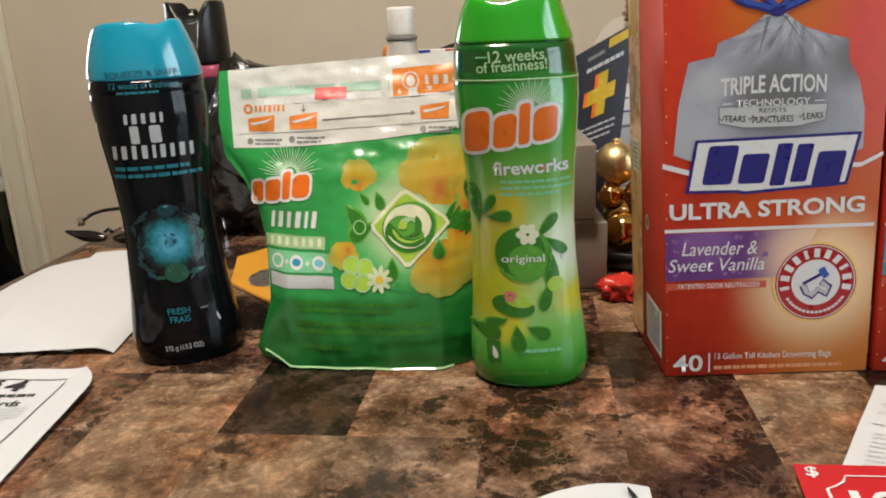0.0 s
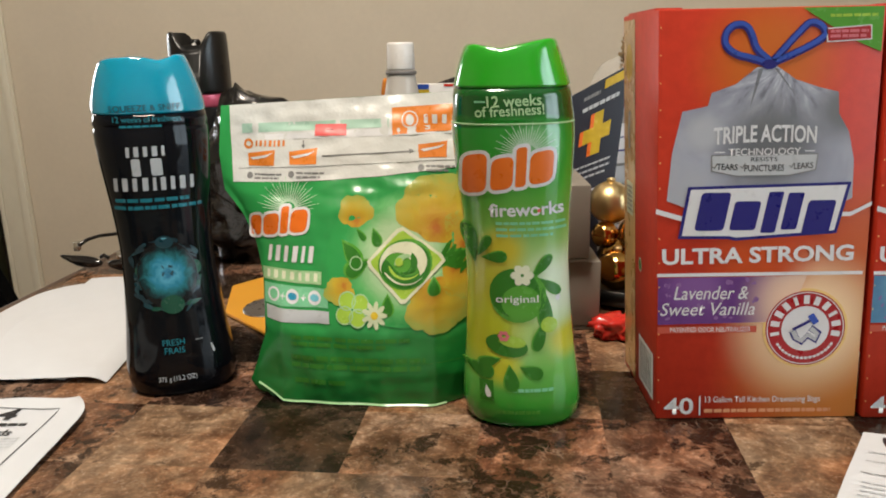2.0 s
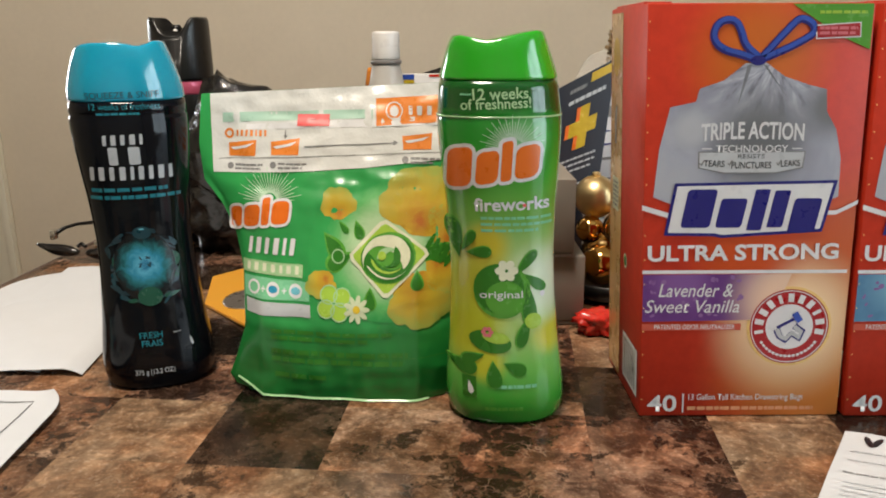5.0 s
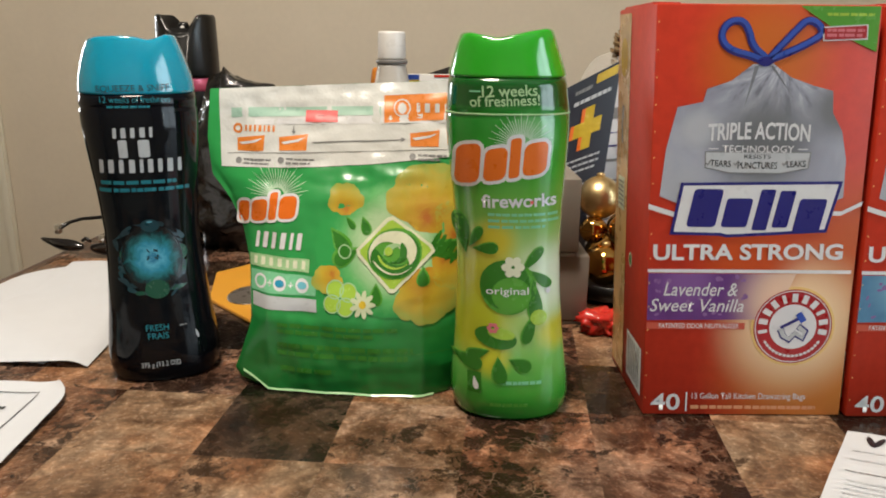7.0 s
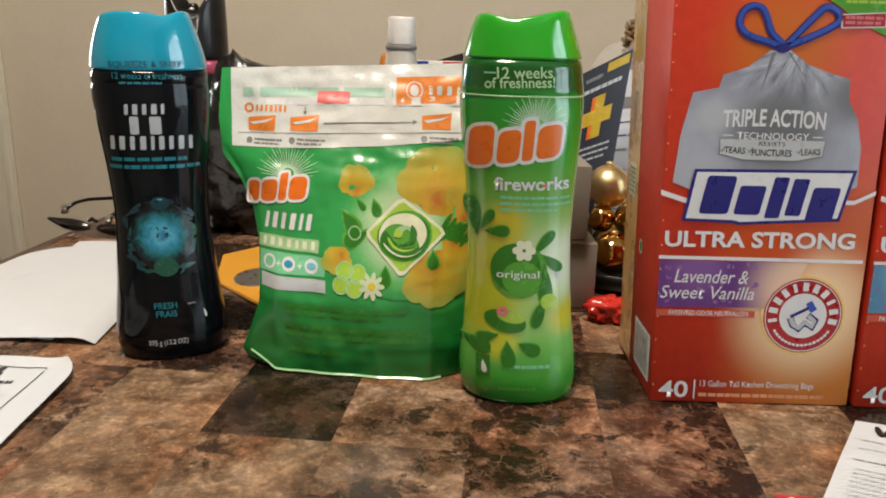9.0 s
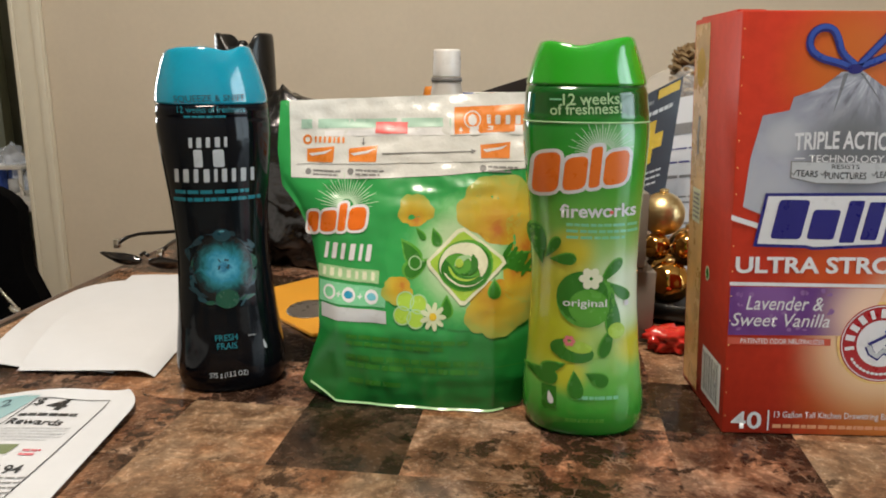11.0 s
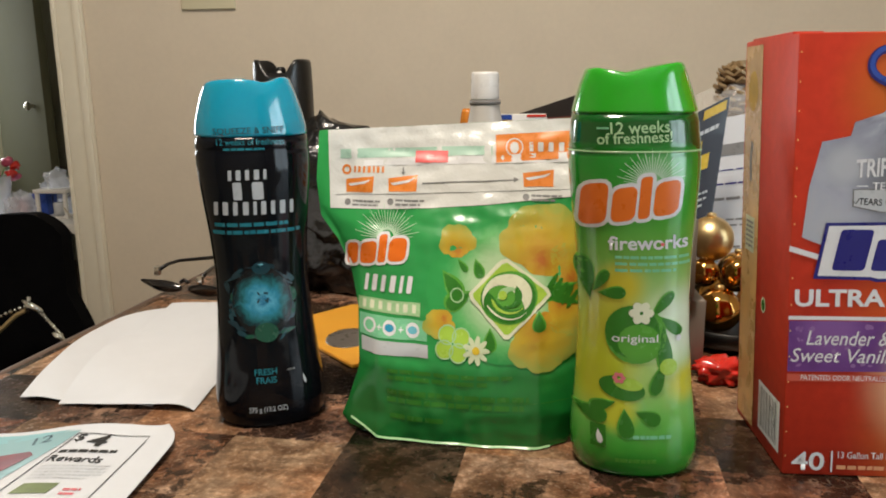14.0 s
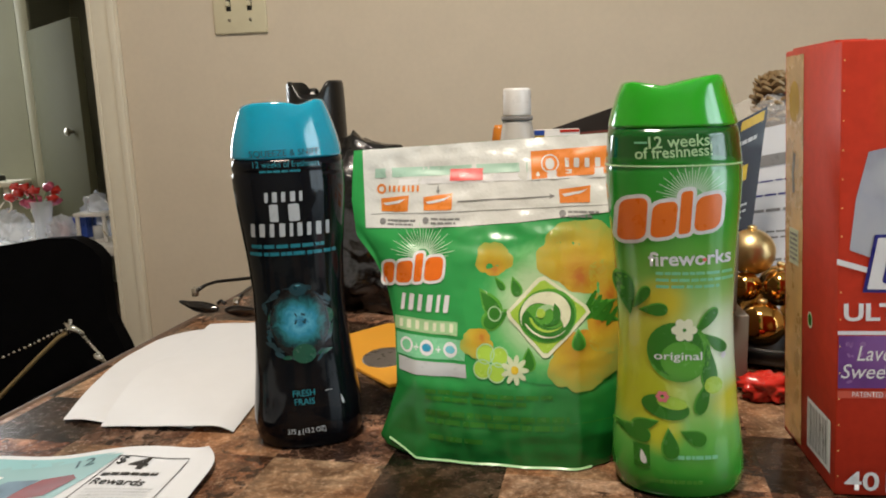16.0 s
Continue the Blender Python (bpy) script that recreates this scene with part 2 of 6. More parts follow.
TEAL_PALE = ink("pale_teal_ink", (0.22, 0.42, 0.45), 0.5)
BERRY = surface("berry_print", (0.20, 0.035, 0.04), 0.5, var=0.5, scale=60)
SLATE = surface("slate_blue_print", (0.13, 0.20, 0.27), 0.5, var=0.6, scale=60)
OLIVE = surface("olive_print", (0.16, 0.20, 0.09), 0.5, var=0.5, scale=90)
OCHRE = surface("ochre_print", (0.40, 0.24, 0.12), 0.5, var=0.5, scale=70)
MUTED_TEAL = ink("muted_teal_ink", (0.22, 0.37, 0.39), 0.5)
MINT = ink("mint_ink", (0.18, 0.50, 0.28), 0.25)
LEAF_DIM = ink("dim_green_ink", (0.010, 0.075, 0.045), 0.25)
TEAL_INK = ink("teal_ink", (0.012, 0.18, 0.23), 0.25)
BLUE_DEEP = ink("deep_teal_ink", (0.003, 0.040, 0.055), 0.3)
RIM_TEAL = ink("dark_rim_teal_ink", (0.002, 0.024, 0.034), 0.3)
BLUE_GLOW = ink("bright_blue_ink", (0.03, 0.26, 0.42), 0.25)
PALE_BLUE = ink("pale_blue_ink", (0.15, 0.45, 0.55), 0.25)
GREY_INK = ink("grey_ink", (0.20, 0.20, 0.20))
GREY_PALE = ink("pale_grey_ink", (0.46, 0.48, 0.50))
BLACK_INK = ink("black_ink", (0.02, 0.02, 0.022))
PURPLE = glow_print("purple_print", (0.13, 0.045, 0.20), [(0.020, 0.086, 0.022, (0.20, 0.09, 0.28)), (0.083, 0.076, 0.042, (0.74, 0.52, 0.38))])
SMALL_PRINT = ink("peach_ink", (0.66, 0.30, 0.16))
LILAC = ink("lilac_ink", (0.22, 0.11, 0.29))
BLUE_BAND = glow_print("blue_print", (0.09, 0.22, 0.36), [(0.020, 0.086, 0.022, (0.16, 0.33, 0.46)), (0.083, 0.076, 0.042, (0.66, 0.56, 0.46))])
STRIP = ink("salmon_ink", (0.50, 0.085, 0.05))
PINK_INK = ink("pink_ink", (0.62, 0.16, 0.19))
CORAL = surface("coral_sticker", (0.75, 0.12, 0.12), 0.3, var=0.1)


def bloom_print(centre):
    """Printed picture of a soft blue flower, dark at its rim."""
    m, nt, b = mat_base("blue_bloom_print")
    co = coords(nt)
    sub = nt.nodes.new("ShaderNodeVectorMath")
    sub.operation = "SUBTRACT"
    nt.links.new(co, sub.inputs[0])
    sub.inputs[1].default_value = centre
    ln = nt.nodes.new("ShaderNodeVectorMath")
    ln.operation = "LENGTH"
    nt.links.new(sub.outputs[0], ln.inputs[0])
    petals = noise_out(nt, co, 120, 4, 0.6, 1.6)
    add = nt.nodes.new("ShaderNodeMath")
    add.operation = "MULTIPLY_ADD"
    add.inputs[1].default_value = 0.012
    nt.links.new(petals, add.inputs[0])
    nt.links.new(ln.outputs["Value"], add.inputs[2])
    mr = node(nt, "ShaderNodeMapRange", From_Min=0.004, From_Max=0.026)
    nt.links.new(add.outputs[0], mr.inputs[0])
    nt.links.new(ramp(nt, mr.outputs[0], [(0.0, (0.14, 0.38, 0.50)), (0.16, (0.02, 0.16, 0.28)), (0.30, (0.09, 0.36, 0.50)), (0.5, (0.025, 0.22, 0.33)), (0.68, (0.012, 0.13, 0.15)), (0.85, (0.004, 0.03, 0.035)), (1.0, (0.003, 0.005, 0.007))]), b.inputs["Base Color"])
    b.inputs["Roughness"].default_value = 0.2
    return m


def silver_sack(knot):
    """Printed picture of a grey plastic sack whose folds fan out below its knot."""
    m, nt, b = mat_base("silver_sack_print")
    co = coords(nt)
    sep = nt.nodes.new("ShaderNodeSeparateXYZ")
    nt.links.new(co, sep.inputs[0])

    def calc(op, a, c, d=None):
        n = nt.nodes.new("ShaderNodeMath")
        n.operation = op
        for sock, v in zip(n.inputs, (a, c, d)):
            if isinstance(v, (int, float)):
                sock.default_value = v
            elif v is not None:
                nt.links.new(v, sock)
        return n.outputs[0]

    x, z = calc("SUBTRACT", sep.outputs[0], knot[0]), calc("SUBTRACT", sep.outputs[2], knot[1])
    angle = calc("ARCTAN2", x, calc("MULTIPLY", z, -1.0))
    far = calc("POWER", calc("ADD", calc("POWER", x, 2.0), calc("POWER", z, 2.0)), 0.5)
    comb = nt.nodes.new("ShaderNodeCombineXYZ")
    nt.links.new(angle, comb.inputs[0])
    nt.links.new(calc("MULTIPLY", far, 14.0), comb.inputs[1])
    fan = noise_out(nt, comb.outputs[0], 4.2, 3, 0.55, 0.3)
    soft_fold = noise_out(nt, co, 26, 3, 0.5, 0.8)
    mr = node(nt, "ShaderNodeMapRange", From_Min=0.012, From_Max=0.05)
    nt.links.new(far, mr.inputs[0])
    folds = ramp(nt, fan, [(0.34, (0.13, 0.135, 0.165)), (0.45, (0.30, 0.31, 0.37)), (0.55, (0.37, 0.385, 0.45)), (0.66, (0.56, 0.57, 0.63))])
    plain = ramp(nt, soft_fold, [(0.32, (0.27, 0.28, 0.34)), (0.5, (0.36, 0.375, 0.44)), (0.68, (0.40, 0.415, 0.45))])
    col = washes(nt, co, mixc(nt, mr.outputs[0], folds, plain), [(0.056, 0.168, 0.040, (0.15, 0.155, 0.165)), (0.095, 0.188, 0.022, (0.17, 0.175, 0.19)), (0.018, 0.176, 0.016, (0.42, 0.435, 0.47))])
    nt.links.new(col, b.inputs["Base Color"])
    b.inputs["Roughness"].default_value = 0.45
    b.inputs["Specular IOR Level"].default_value = 0.2
    return m


def radial_print(name, at, radius, stops, streak=0.3):
    """Printed flower head, its colour running from the middle to the rim, with veins."""
    m, nt, b = mat_base(name)
    co = coords(nt)
    sub = nt.nodes.new("ShaderNodeVectorMath")
    sub.operation = "SUBTRACT"
    nt.links.new(co, sub.inputs[0])
    sub.inputs[1].default_value = (at[0], 0, at[1])
    flat = nt.nodes.new("ShaderNodeVectorMath")
    flat.operation = "MULTIPLY"
    flat.inputs[1].default_value = (1, 0, 1)
    nt.links.new(sub.outputs[0], flat.inputs[0])
    ln = nt.nodes.new("ShaderNodeVectorMath")
    ln.operation = "LENGTH"
    nt.links.new(flat.outputs[0], ln.inputs[0])
    wob = noise_out(nt, co, 70, 4, 0.6, 1.5)
    add = nt.nodes.new("ShaderNodeMath")
    add.operation = "MULTIPLY_ADD"
    add.inputs[1].default_value = radius * streak * 2
    nt.links.new(wob, add.inputs[0])
    nt.links.new(ln.outputs["Value"], add.inputs[2])
    mr = node(nt, "ShaderNodeMapRange", From_Min=radius * streak, From_Max=radius * (1 + streak))
    nt.links.new(add.outputs[0], mr.inputs[0])
    nt.links.new(ramp(nt, mr.outputs[0], stops), b.inputs["Base Color"])
    b.inputs["Roughness"].default_value = 0.24
    b.inputs["Coat Weight"].default_value = 0.4
    return m


SACK = silver_sack((0.0607, 0.2135))
FOLD = ink("sack_fold_grey", (0.17, 0.18, 0.20))
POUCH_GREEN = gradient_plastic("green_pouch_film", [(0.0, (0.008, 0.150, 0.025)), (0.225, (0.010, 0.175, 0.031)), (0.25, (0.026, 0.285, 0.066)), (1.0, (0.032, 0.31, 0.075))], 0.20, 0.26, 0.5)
POUCH_GREEN.node_tree.nodes["Principled BSDF"].inputs["Coat Roughness"].default_value = 0.2
POUCH_WHITE = surface("white_pouch_film", (0.66, 0.67, 0.65), 0.2, var=0.07, scale=24, bump=0.6, bscale=26, coat=0.6, dist=0.004)
PAPER = surface("white_paper", (0.57, 0.585, 0.615), 0.75, var=0.04, scale=60, bump=0.1, bscale=90, dist=0.002)
PAPER_GREY = surface("thermal_paper", (0.56, 0.57, 0.59), 0.6, var=0.06, scale=60, bump=0.15, bscale=30, dist=0.003)
YELLOW_CARD = surface("yellow_card", (0.66, 0.31, 0.03), 0.45, var=0.08, scale=40)
DISC_GREY = surface("grey_disc_print", (0.12, 0.105, 0.09), 0.3, var=0.4, scale=160)
TAUPE = surface("taupe_board", (0.20, 0.175, 0.150), 0.55, var=0.10, scale=80)
TAUPE_TOP = surface("taupe_board_lid", (0.25, 0.225, 0.195), 0.55, var=0.08, scale=80)
GOLD_MATTE = surface("matte_gold", (0.80, 0.60, 0.30), 0.34, 1.0, var=0.08)
GOLD_SHINY = surface("shiny_copper_gold", (0.70, 0.38, 0.10), 0.07, 1.0, var=0.06)
CONE_BROWN = surface("pinecone_brown", (0.17, 0.092, 0.042), 0.6, var=0.4, scale=150)
CONE_TIP = surface("pinecone_gold_tip", (0.36, 0.25, 0.13), 0.45, 0.2, var=0.2, scale=150)
BLACK_FILM = surface("black_plastic_film", (0.004, 0.004, 0.005), 0.12, var=0.2, bump=0.9, bscale=45, coat=0.7, dist=0.006)
BLACK_PLASTIC = surface("black_plastic", (0.005, 0.0047, 0.0047), 0.32, var=0.2, coat=0.0)
BLACK_CLOTH = surface("black_fabric", (0.002, 0.002, 0.0023), 0.95, var=0.3, scale=200, bump=0.4, bscale=300)
BLACK_CLOTH.node_tree.nodes["Principled BSDF"].inputs["Specular IOR Level"].default_value = 0.04
PINK_PALE = surface("pale_pink_card", (0.62, 0.44, 0.50), 0.5, var=0.1)
PINK_CAN = surface("pink_can_paint", (0.55, 0.10, 0.18), 0.25, 0.2, var=0.08)
WHITE_PLASTIC = surface("white_plastic", (0.74, 0.72, 0.70), 0.3, var=0.04)
GREY_PLASTIC = surface("grey_plastic", (0.20, 0.19, 0.185), 0.35, var=0.06)
ORANGE_PLASTIC = surface("amber_plastic", (0.72, 0.24, 0.03), 0.25, var=0.2)
NAVY_CARD = surface("navy_card", (0.007, 0.009, 0.018), 0.4, var=0.2, coat=0.3)
DARK_FOLDER = surface("dark_brown_folder", (0.020, 0.014, 0.013), 0.35, var=0.3, coat=0.1)
MAROON = surface("maroon_edge", (0.17, 0.045, 0.035), 0.4, var=0.2)
RED_FILM = surface("red_wrapper", (0.62, 0.028, 0.018), 0.22, var=0.2, bump=0.4, coat=0.4)
RED_CARD = surface("red_card", (0.50, 0.012, 0.018), 0.4, var=0.08)
BLUE_PLASTIC = surface("blue_plastic", (0.03, 0.08, 0.40), 0.3, var=0.2)
SILVER = surface("silver_metal", (0.75, 0.74, 0.70), 0.14, 1.0)
TAN_CORD = surface("tan_cord", (0.24, 0.17, 0.075), 0.6, var=0.2)
TINT_LENS = surface("dark_lens", (0.012, 0.010, 0.010), 0.06, var=0.1, coat=0.6)
FILM = clear_film("clear_film", (1, 1, 1), 0.22)
CRYSTAL = clear_film("clear_cellophane", (0.85, 0.9, 1.0), 0.30, 0.05)
PALE_TUBE = surface("pale_grey_plastic", (0.56, 0.53, 0.49), 0.35, var=0.05)


# ---- mesh helpers ----
def part(name, bm, material, parent, label="", smooth=True, auto=40):
    """Links a bmesh (in world metres) as one mesh object under a thing or a part."""
    me = bpy.data.meshes.new(name)
    root = parent
    off = Vector((0, 0, 0))
    while root is not None:
        off += root.location
        root = root.parent
    for v in bm.verts:
        v.co -= off
    if smooth:
        for f in bm.faces:
            f.smooth = True
        lim = radians(auto)
        for e in bm.edges:
            if len(e.link_faces) == 2 and e.calc_face_angle(0) > lim:
                e.smooth = False
    bm.to_mesh(me)
    bm.free()
    me.materials.append(material)
    ob = new(name, me)
    ob.parent = parent
    if label:
        tagged(ob, label)
    return ob


def thing(name, at, label, category, group="", kind=""):
    ob = new(name)
    ob.location = at
    ob.empty_display_size = 0.02
    return tagged(ob, label, category, group, kind)


def lone(name, bm, material, label, category, group="", kind="", smooth=True):
    return tagged(part(name, bm, material, None, label, smooth), label, category, group, kind)


def box_bm(x0, y0, z0, x1, y1, z1, bevel=0.0, seg=2):
    bm = bmesh.new()
    bmesh.ops.create_cube(bm, size=1)
    for v in bm.verts:
        v.co = Vector(((x0 + x1) / 2 + v.co.x * (x1 - x0), (y0 + y1) / 2 + v.co.y * (y1 - y0), (z0 + z1) / 2 + v.co.z * (z1 - z0)))
    if bevel:
        bmesh.ops.bevel(bm, geom=bm.edges[:], offset=bevel, segments=seg, affect="EDGES", profile=0.5)
    return bm


def placed(bm, m):
    bmesh.ops.transform(bm, matrix=m, verts=bm.verts)
    return bm


def rot_z(bm, deg, centre):
    bmesh.ops.rotate(bm, verts=bm.verts, cent=centre, matrix=Matrix.Rotation(radians(deg), 3, "Z"))
    return bm


def lathe(profile, cx, cy, n=40):
    """A turned solid from (radius, z) pairs."""
    return loft([[(cx + r * math.cos(2 * math.pi * i / n), cy + r * math.sin(2 * math.pi * i / n), z) for i in range(n)] for r, z in profile])


def loft(rings, cap0=True, cap1=True):
    bm = bmesh.new()
    rows = [[bm.verts.new(p) for p in ring] for ring in rings]
    n = len(rows[0])
    for a, b in zip(rows, rows[1:]):
        for i in range(n):
            j = (i + 1) % n
            bm.faces.new((a[i], a[j], b[j], b[i]))
    if cap0:
        bm.faces.new(rows[0][::-1])
    if cap1:
        bm.faces.new(rows[-1])
    return bm


def tube(points, radius, n=8):
    """A round bar along a line of points."""
    pts = [Vector(p) for p in points]
    rings = []
    for i, p in enumerate(pts):
        d = (pts[min(i + 1, len(pts) - 1)] - pts[max(i - 1, 0)]).normalized()
        u = d.orthogonal().normalized() if i == 0 else (last - d * last.dot(d)).normalized()
        last = u
        w = d.cross(u)
        r = radius[i] if isinstance(radius, (list, tuple)) else radius
        rings.append([p + (u * math.cos(2 * math.pi * k / n) + w * math.sin(2 * math.pi * k / n)) * r for k in range(n)])
    return loft(rings)


def ball(c, r, u=24, v=14):
    bm = bmesh.new()
    bmesh.ops.create_uvsphere(bm, u_segments=u, v_segments=v, radius=r)
    bmesh.ops.translate(bm, verts=bm.verts, vec=c)
    return bm


def grid_bm(nx, ny, f):
    """A sheet from f(s, t), s and t from 0 to 1."""
    bm = bmesh.new()
    vs = [[bm.verts.new(f(i / nx, j / ny)) for i in range(nx + 1)] for j in range(ny + 1)]
    for j in range(ny):
        for i in range(nx):
            bm.faces.new((vs[j][i], vs[j][i + 1], vs[j + 1][i + 1], vs[j + 1][i]))
    return bm


def thicken(bm, t):
    """Gives a sheet a thickness t against its normals."""
    bmesh.ops.recalc_face_normals(bm, faces=bm.faces)
    bmesh.ops.solidify(bm, geom=bm.faces[:], thickness=t)
    return bm


def text_mesh(body, bold=0.0, shear=0.0):
    cu = bpy.data.curves.new("lettering", "FONT")
    cu.body, cu.align_x, cu.size, cu.resolution_u, cu.offset, cu.shear = body, "CENTER", 1.0, 3, bold, shear
    ob = bpy.data.objects.new("lettering", cu)
    scene.collection.objects.link(ob)
    dg = bpy.context.evaluated_depsgraph_get()
    dg.update()
    me = bpy.data.meshes.new_from_object(ob.evaluated_get(dg))
    bpy.data.objects.remove(ob)
    bpy.data.curves.remove(cu)
    return me


class Print:
    """Flat printed shapes in (across, up), laid on a surface by its function."""

    def __init__(self, surf, fine=0.0022, lift=0.0002, step=0.00008):
        self.step = step
        self.lift, self.slope = lift, (0.0, 0.0)
        self.surf, self.fine, self.sheets, self.word, self.count = surf, fine, {}, "", 0

    def sheet(self, m):
        """The mesh of the shape now drawn, one for each colour."""
        return self.sheets.setdefault((self.count, m.name), (m, bmesh.new(), self.word or "printed_panel"))[1]

    def poly(self, m, pts, layer=1):
        bm = self.sheet(m)
        area = sum(a[0] * b[1] - b[0] * a[1] for a, b in zip(pts, pts[1:] + pts[:1]))
        if area < 0:
            pts = pts[::-1]
        f = bm.faces.new([bm.verts.new((x, z, layer)) for x, z in pts])
        f.normal_update()
        bmesh.ops.triangulate(bm, faces=[f], ngon_method="EAR_CLIP")

    def rect(self, m, x0, z0, x1, z1, layer=1, skew=0.0):
        self.poly(m, [(x0, z0), (x1, z0), (x1 + skew, z1), (x0 + skew, z1)], layer)

    def ellipse(self, m, cx, cz, rx, rz, layer=1, rot=0, n=22):
        c, s = math.cos(radians(rot)), math.sin(radians(rot))
        self.poly(m, [(cx + rx * math.cos(a) * c - rz * math.sin(a) * s, cz + rx * math.cos(a) * s + rz * math.sin(a) * c) for a in (2 * math.pi * i / n for i in range(n))], layer)

    def drop(self, m, cx, cz, w, h, rot=0, layer=1, n=20):
        """A leaf drop: round at one end, pointed at the other."""
        c, s = math.cos(radians(rot)), math.sin(radians(rot))
        pts = []
        for i in range(n):
            a = 2 * math.pi * i / n
            x, z = w * math.sin(a) * (math.sin(a / 2) ** 1.3), h * math.cos(a)
            pts.append((cx + x * c - z * s, cz + x * s + z * c))
        self.poly(m, pts, layer)

    def round_bar(self, m, x0, z0, x1, z1, layer=1, skew=0.0, r=0.4):
        """A bar with round corners, slanted by skew."""
        w, h = x1 - x0, z1 - z0
        q = min(abs(w), abs(h)) * r
        pts = []
        for cx, cz, a0 in ((x1 - q, z1 - q, 0), (x0 + q, z1 - q, 90), (x0 + q, z0 + q, 180), (x1 - q, z0 + q, 270)):
            for k in range(4):
                a = radians(a0 + k * 30)
                x, z = cx + q * math.cos(a), cz + q * math.sin(a)
                pts.append((x + skew * (z - z0) / h, z + self.slope[1] * (x - self.slope[0])))
        self.poly(m, pts, layer)

    def line(self, m, pts, w, layer=1):
        bm, rows = self.sheet(m), []
        vs = [Vector(p) for p in pts]
        for i, p in enumerate(vs):
            d = (vs[min(i + 1, len(vs) - 1)] - vs[max(i - 1, 0)]).normalized()
            nrm = Vector((-d.y, d.x)) * w / 2
            rows.append([bm.verts.new((p.x + q * nrm.x, p.y + q * nrm.y, layer)) for q in (1, -1)])
        for a, b in zip(rows, rows[1:]):
            bm.faces.new((a[1], b[1], b[0], a[0]))

    def ring(self, m, cx, cz, ro, ri, layer=1, n=36):
        for i in range(n):
            a, b = 2 * math.pi * i / n, 2 * math.pi * (i + 1) / n
            self.poly(m, [(cx + ro * math.cos(a), cz + ro * math.sin(a)), (cx + ro * math.cos(b), cz + ro * math.sin(b)),
                          (cx + ri * math.cos(b), cz + ri * math.sin(b)), (cx + ri * math.cos(a), cz + ri * math.sin(a))], layer)

    def rays(self, m, cx, cz, r0, r1, n, a0, a1, w, layer=1):
        for i in range(n):
            a = radians(a0 + (a1 - a0) * i / (n - 1))
            k = 1.0 if i % 2 else 0.8
            p, q = (cx + r0 * math.cos(a), cz + r0 * math.sin(a)), (cx + r1 * k * math.cos(a), cz + r1 * k * math.sin(a))
            sx, sz = -math.sin(a) * w / 2, math.cos(a) * w / 2
            self.poly(m, [(p[0] + sx, p[1] + sz), (q[0] + sx * 0.3, q[1] + sz * 0.3), (q[0] - sx * 0.3, q[1] - sz * 0.3), (p[0] - sx, p[1] - sz)], layer)

    def text(self, m, body, cx, cz, width, height, layer=2, rot=0, bold=0.0, shear=0.0, bow=0.0):
        """Lettering centred on (cx, cz), fitted to width and height."""
        me = text_mesh(body, bold, shear)
        xs, ys = [v.co.x for v in me.vertices], [v.co.y for v in me.vertices]
        x0, x1, y0, y1 = min(xs), max(xs), min(ys), max(ys)
        c, s = math.cos(radians(rot)), math.sin(radians(rot))
        bm = self.sheet(m)
        vs = []
        for v in me.vertices:
            x = ((v.co.x - x0) / (x1 - x0) - 0.5) * width
            z = ((v.co.y - y0) / (y1 - y0) - 0.5) * height + bow * (1 - (2 * x / width) ** 2)
            vs.append(bm.verts.new((cx + x * c - z * s, cz + x * s + z * c, layer)))
        for p in me.polygons:
            if len(set(p.vertices)) > 2:
                try:
                    bm.faces.new([vs[i] for i in p.vertices])
                except ValueError:
                    pass
        bpy.data.meshes.remove(me)

    def bars(self, m, x0, x1, z0, z1, rows, words, seed=1, layer=2, fill=0.6):
        """Lines of small print too fine to read."""
        rnd = random.Random(seed)
        for r in range(rows):
            zc = z1 - (r + 0.5) * (z1 - z0) / rows
            h = (z1 - z0) / rows * fill / 2
            x = x0
            end = x1 - (rnd.random() * 0.25 * (x1 - x0) if r == rows - 1 else 0)
            while x < end:
                w = (x1 - x0) / words * (0.5 + rnd.random())
                self.rect(m, x, zc - h, min(x + w * 0.85, end), zc + h, layer)
                x += w

    def mark(self, m, back, x0, z0, x1, z1, shapes, layer=2, skew=0.1, edge=0.0, rise=0.0):
        """A logo kept as plain fat shapes: shapes is a string of O, o (large), n (middling) and l (narrow)."""
        wide = {"o": 1.1, "l": 0.62, "n": 1.1, "O": 1.6}
        total = sum(wide[k] for k in shapes)
        x, h = x0, z1 - z0
        uneven = [0.82, 1.1, 0.94, 1.2, 0.72, 1.08, 0.9, 1.16, 0.8]
        total = sum(wide[k] * uneven[i % 9] for i, k in enumerate(shapes))
        for i, k in enumerate(shapes):
            w = wide[k] * uneven[i % 9] * (x1 - x0) / total
            za = z0
            zb = za + h * {"O": 1.05, "l": 1.05, "o": 0.86, "n": 0.86}[k]
            a, b = x + 0.07 * w, x + 0.93 * w
            self.count += 1
            self.slope = (x0, rise / (x1 - x0))
            if edge:
                self.round_bar(back, a - edge, za - edge, b + edge, zb + edge, layer - 1, skew * h, 0.34)
                self.round_bar(m, a, za, b, zb, layer, skew * h, 0.30)
            else:
                half = min(0.30 * h, 0.25 * w)
                self.round_bar(m, x + 0.5 * w - half, za, x + 0.5 * w + half, za + h, layer, skew * h, 0.2)
            self.slope = (0.0, 0.0)
            x += w

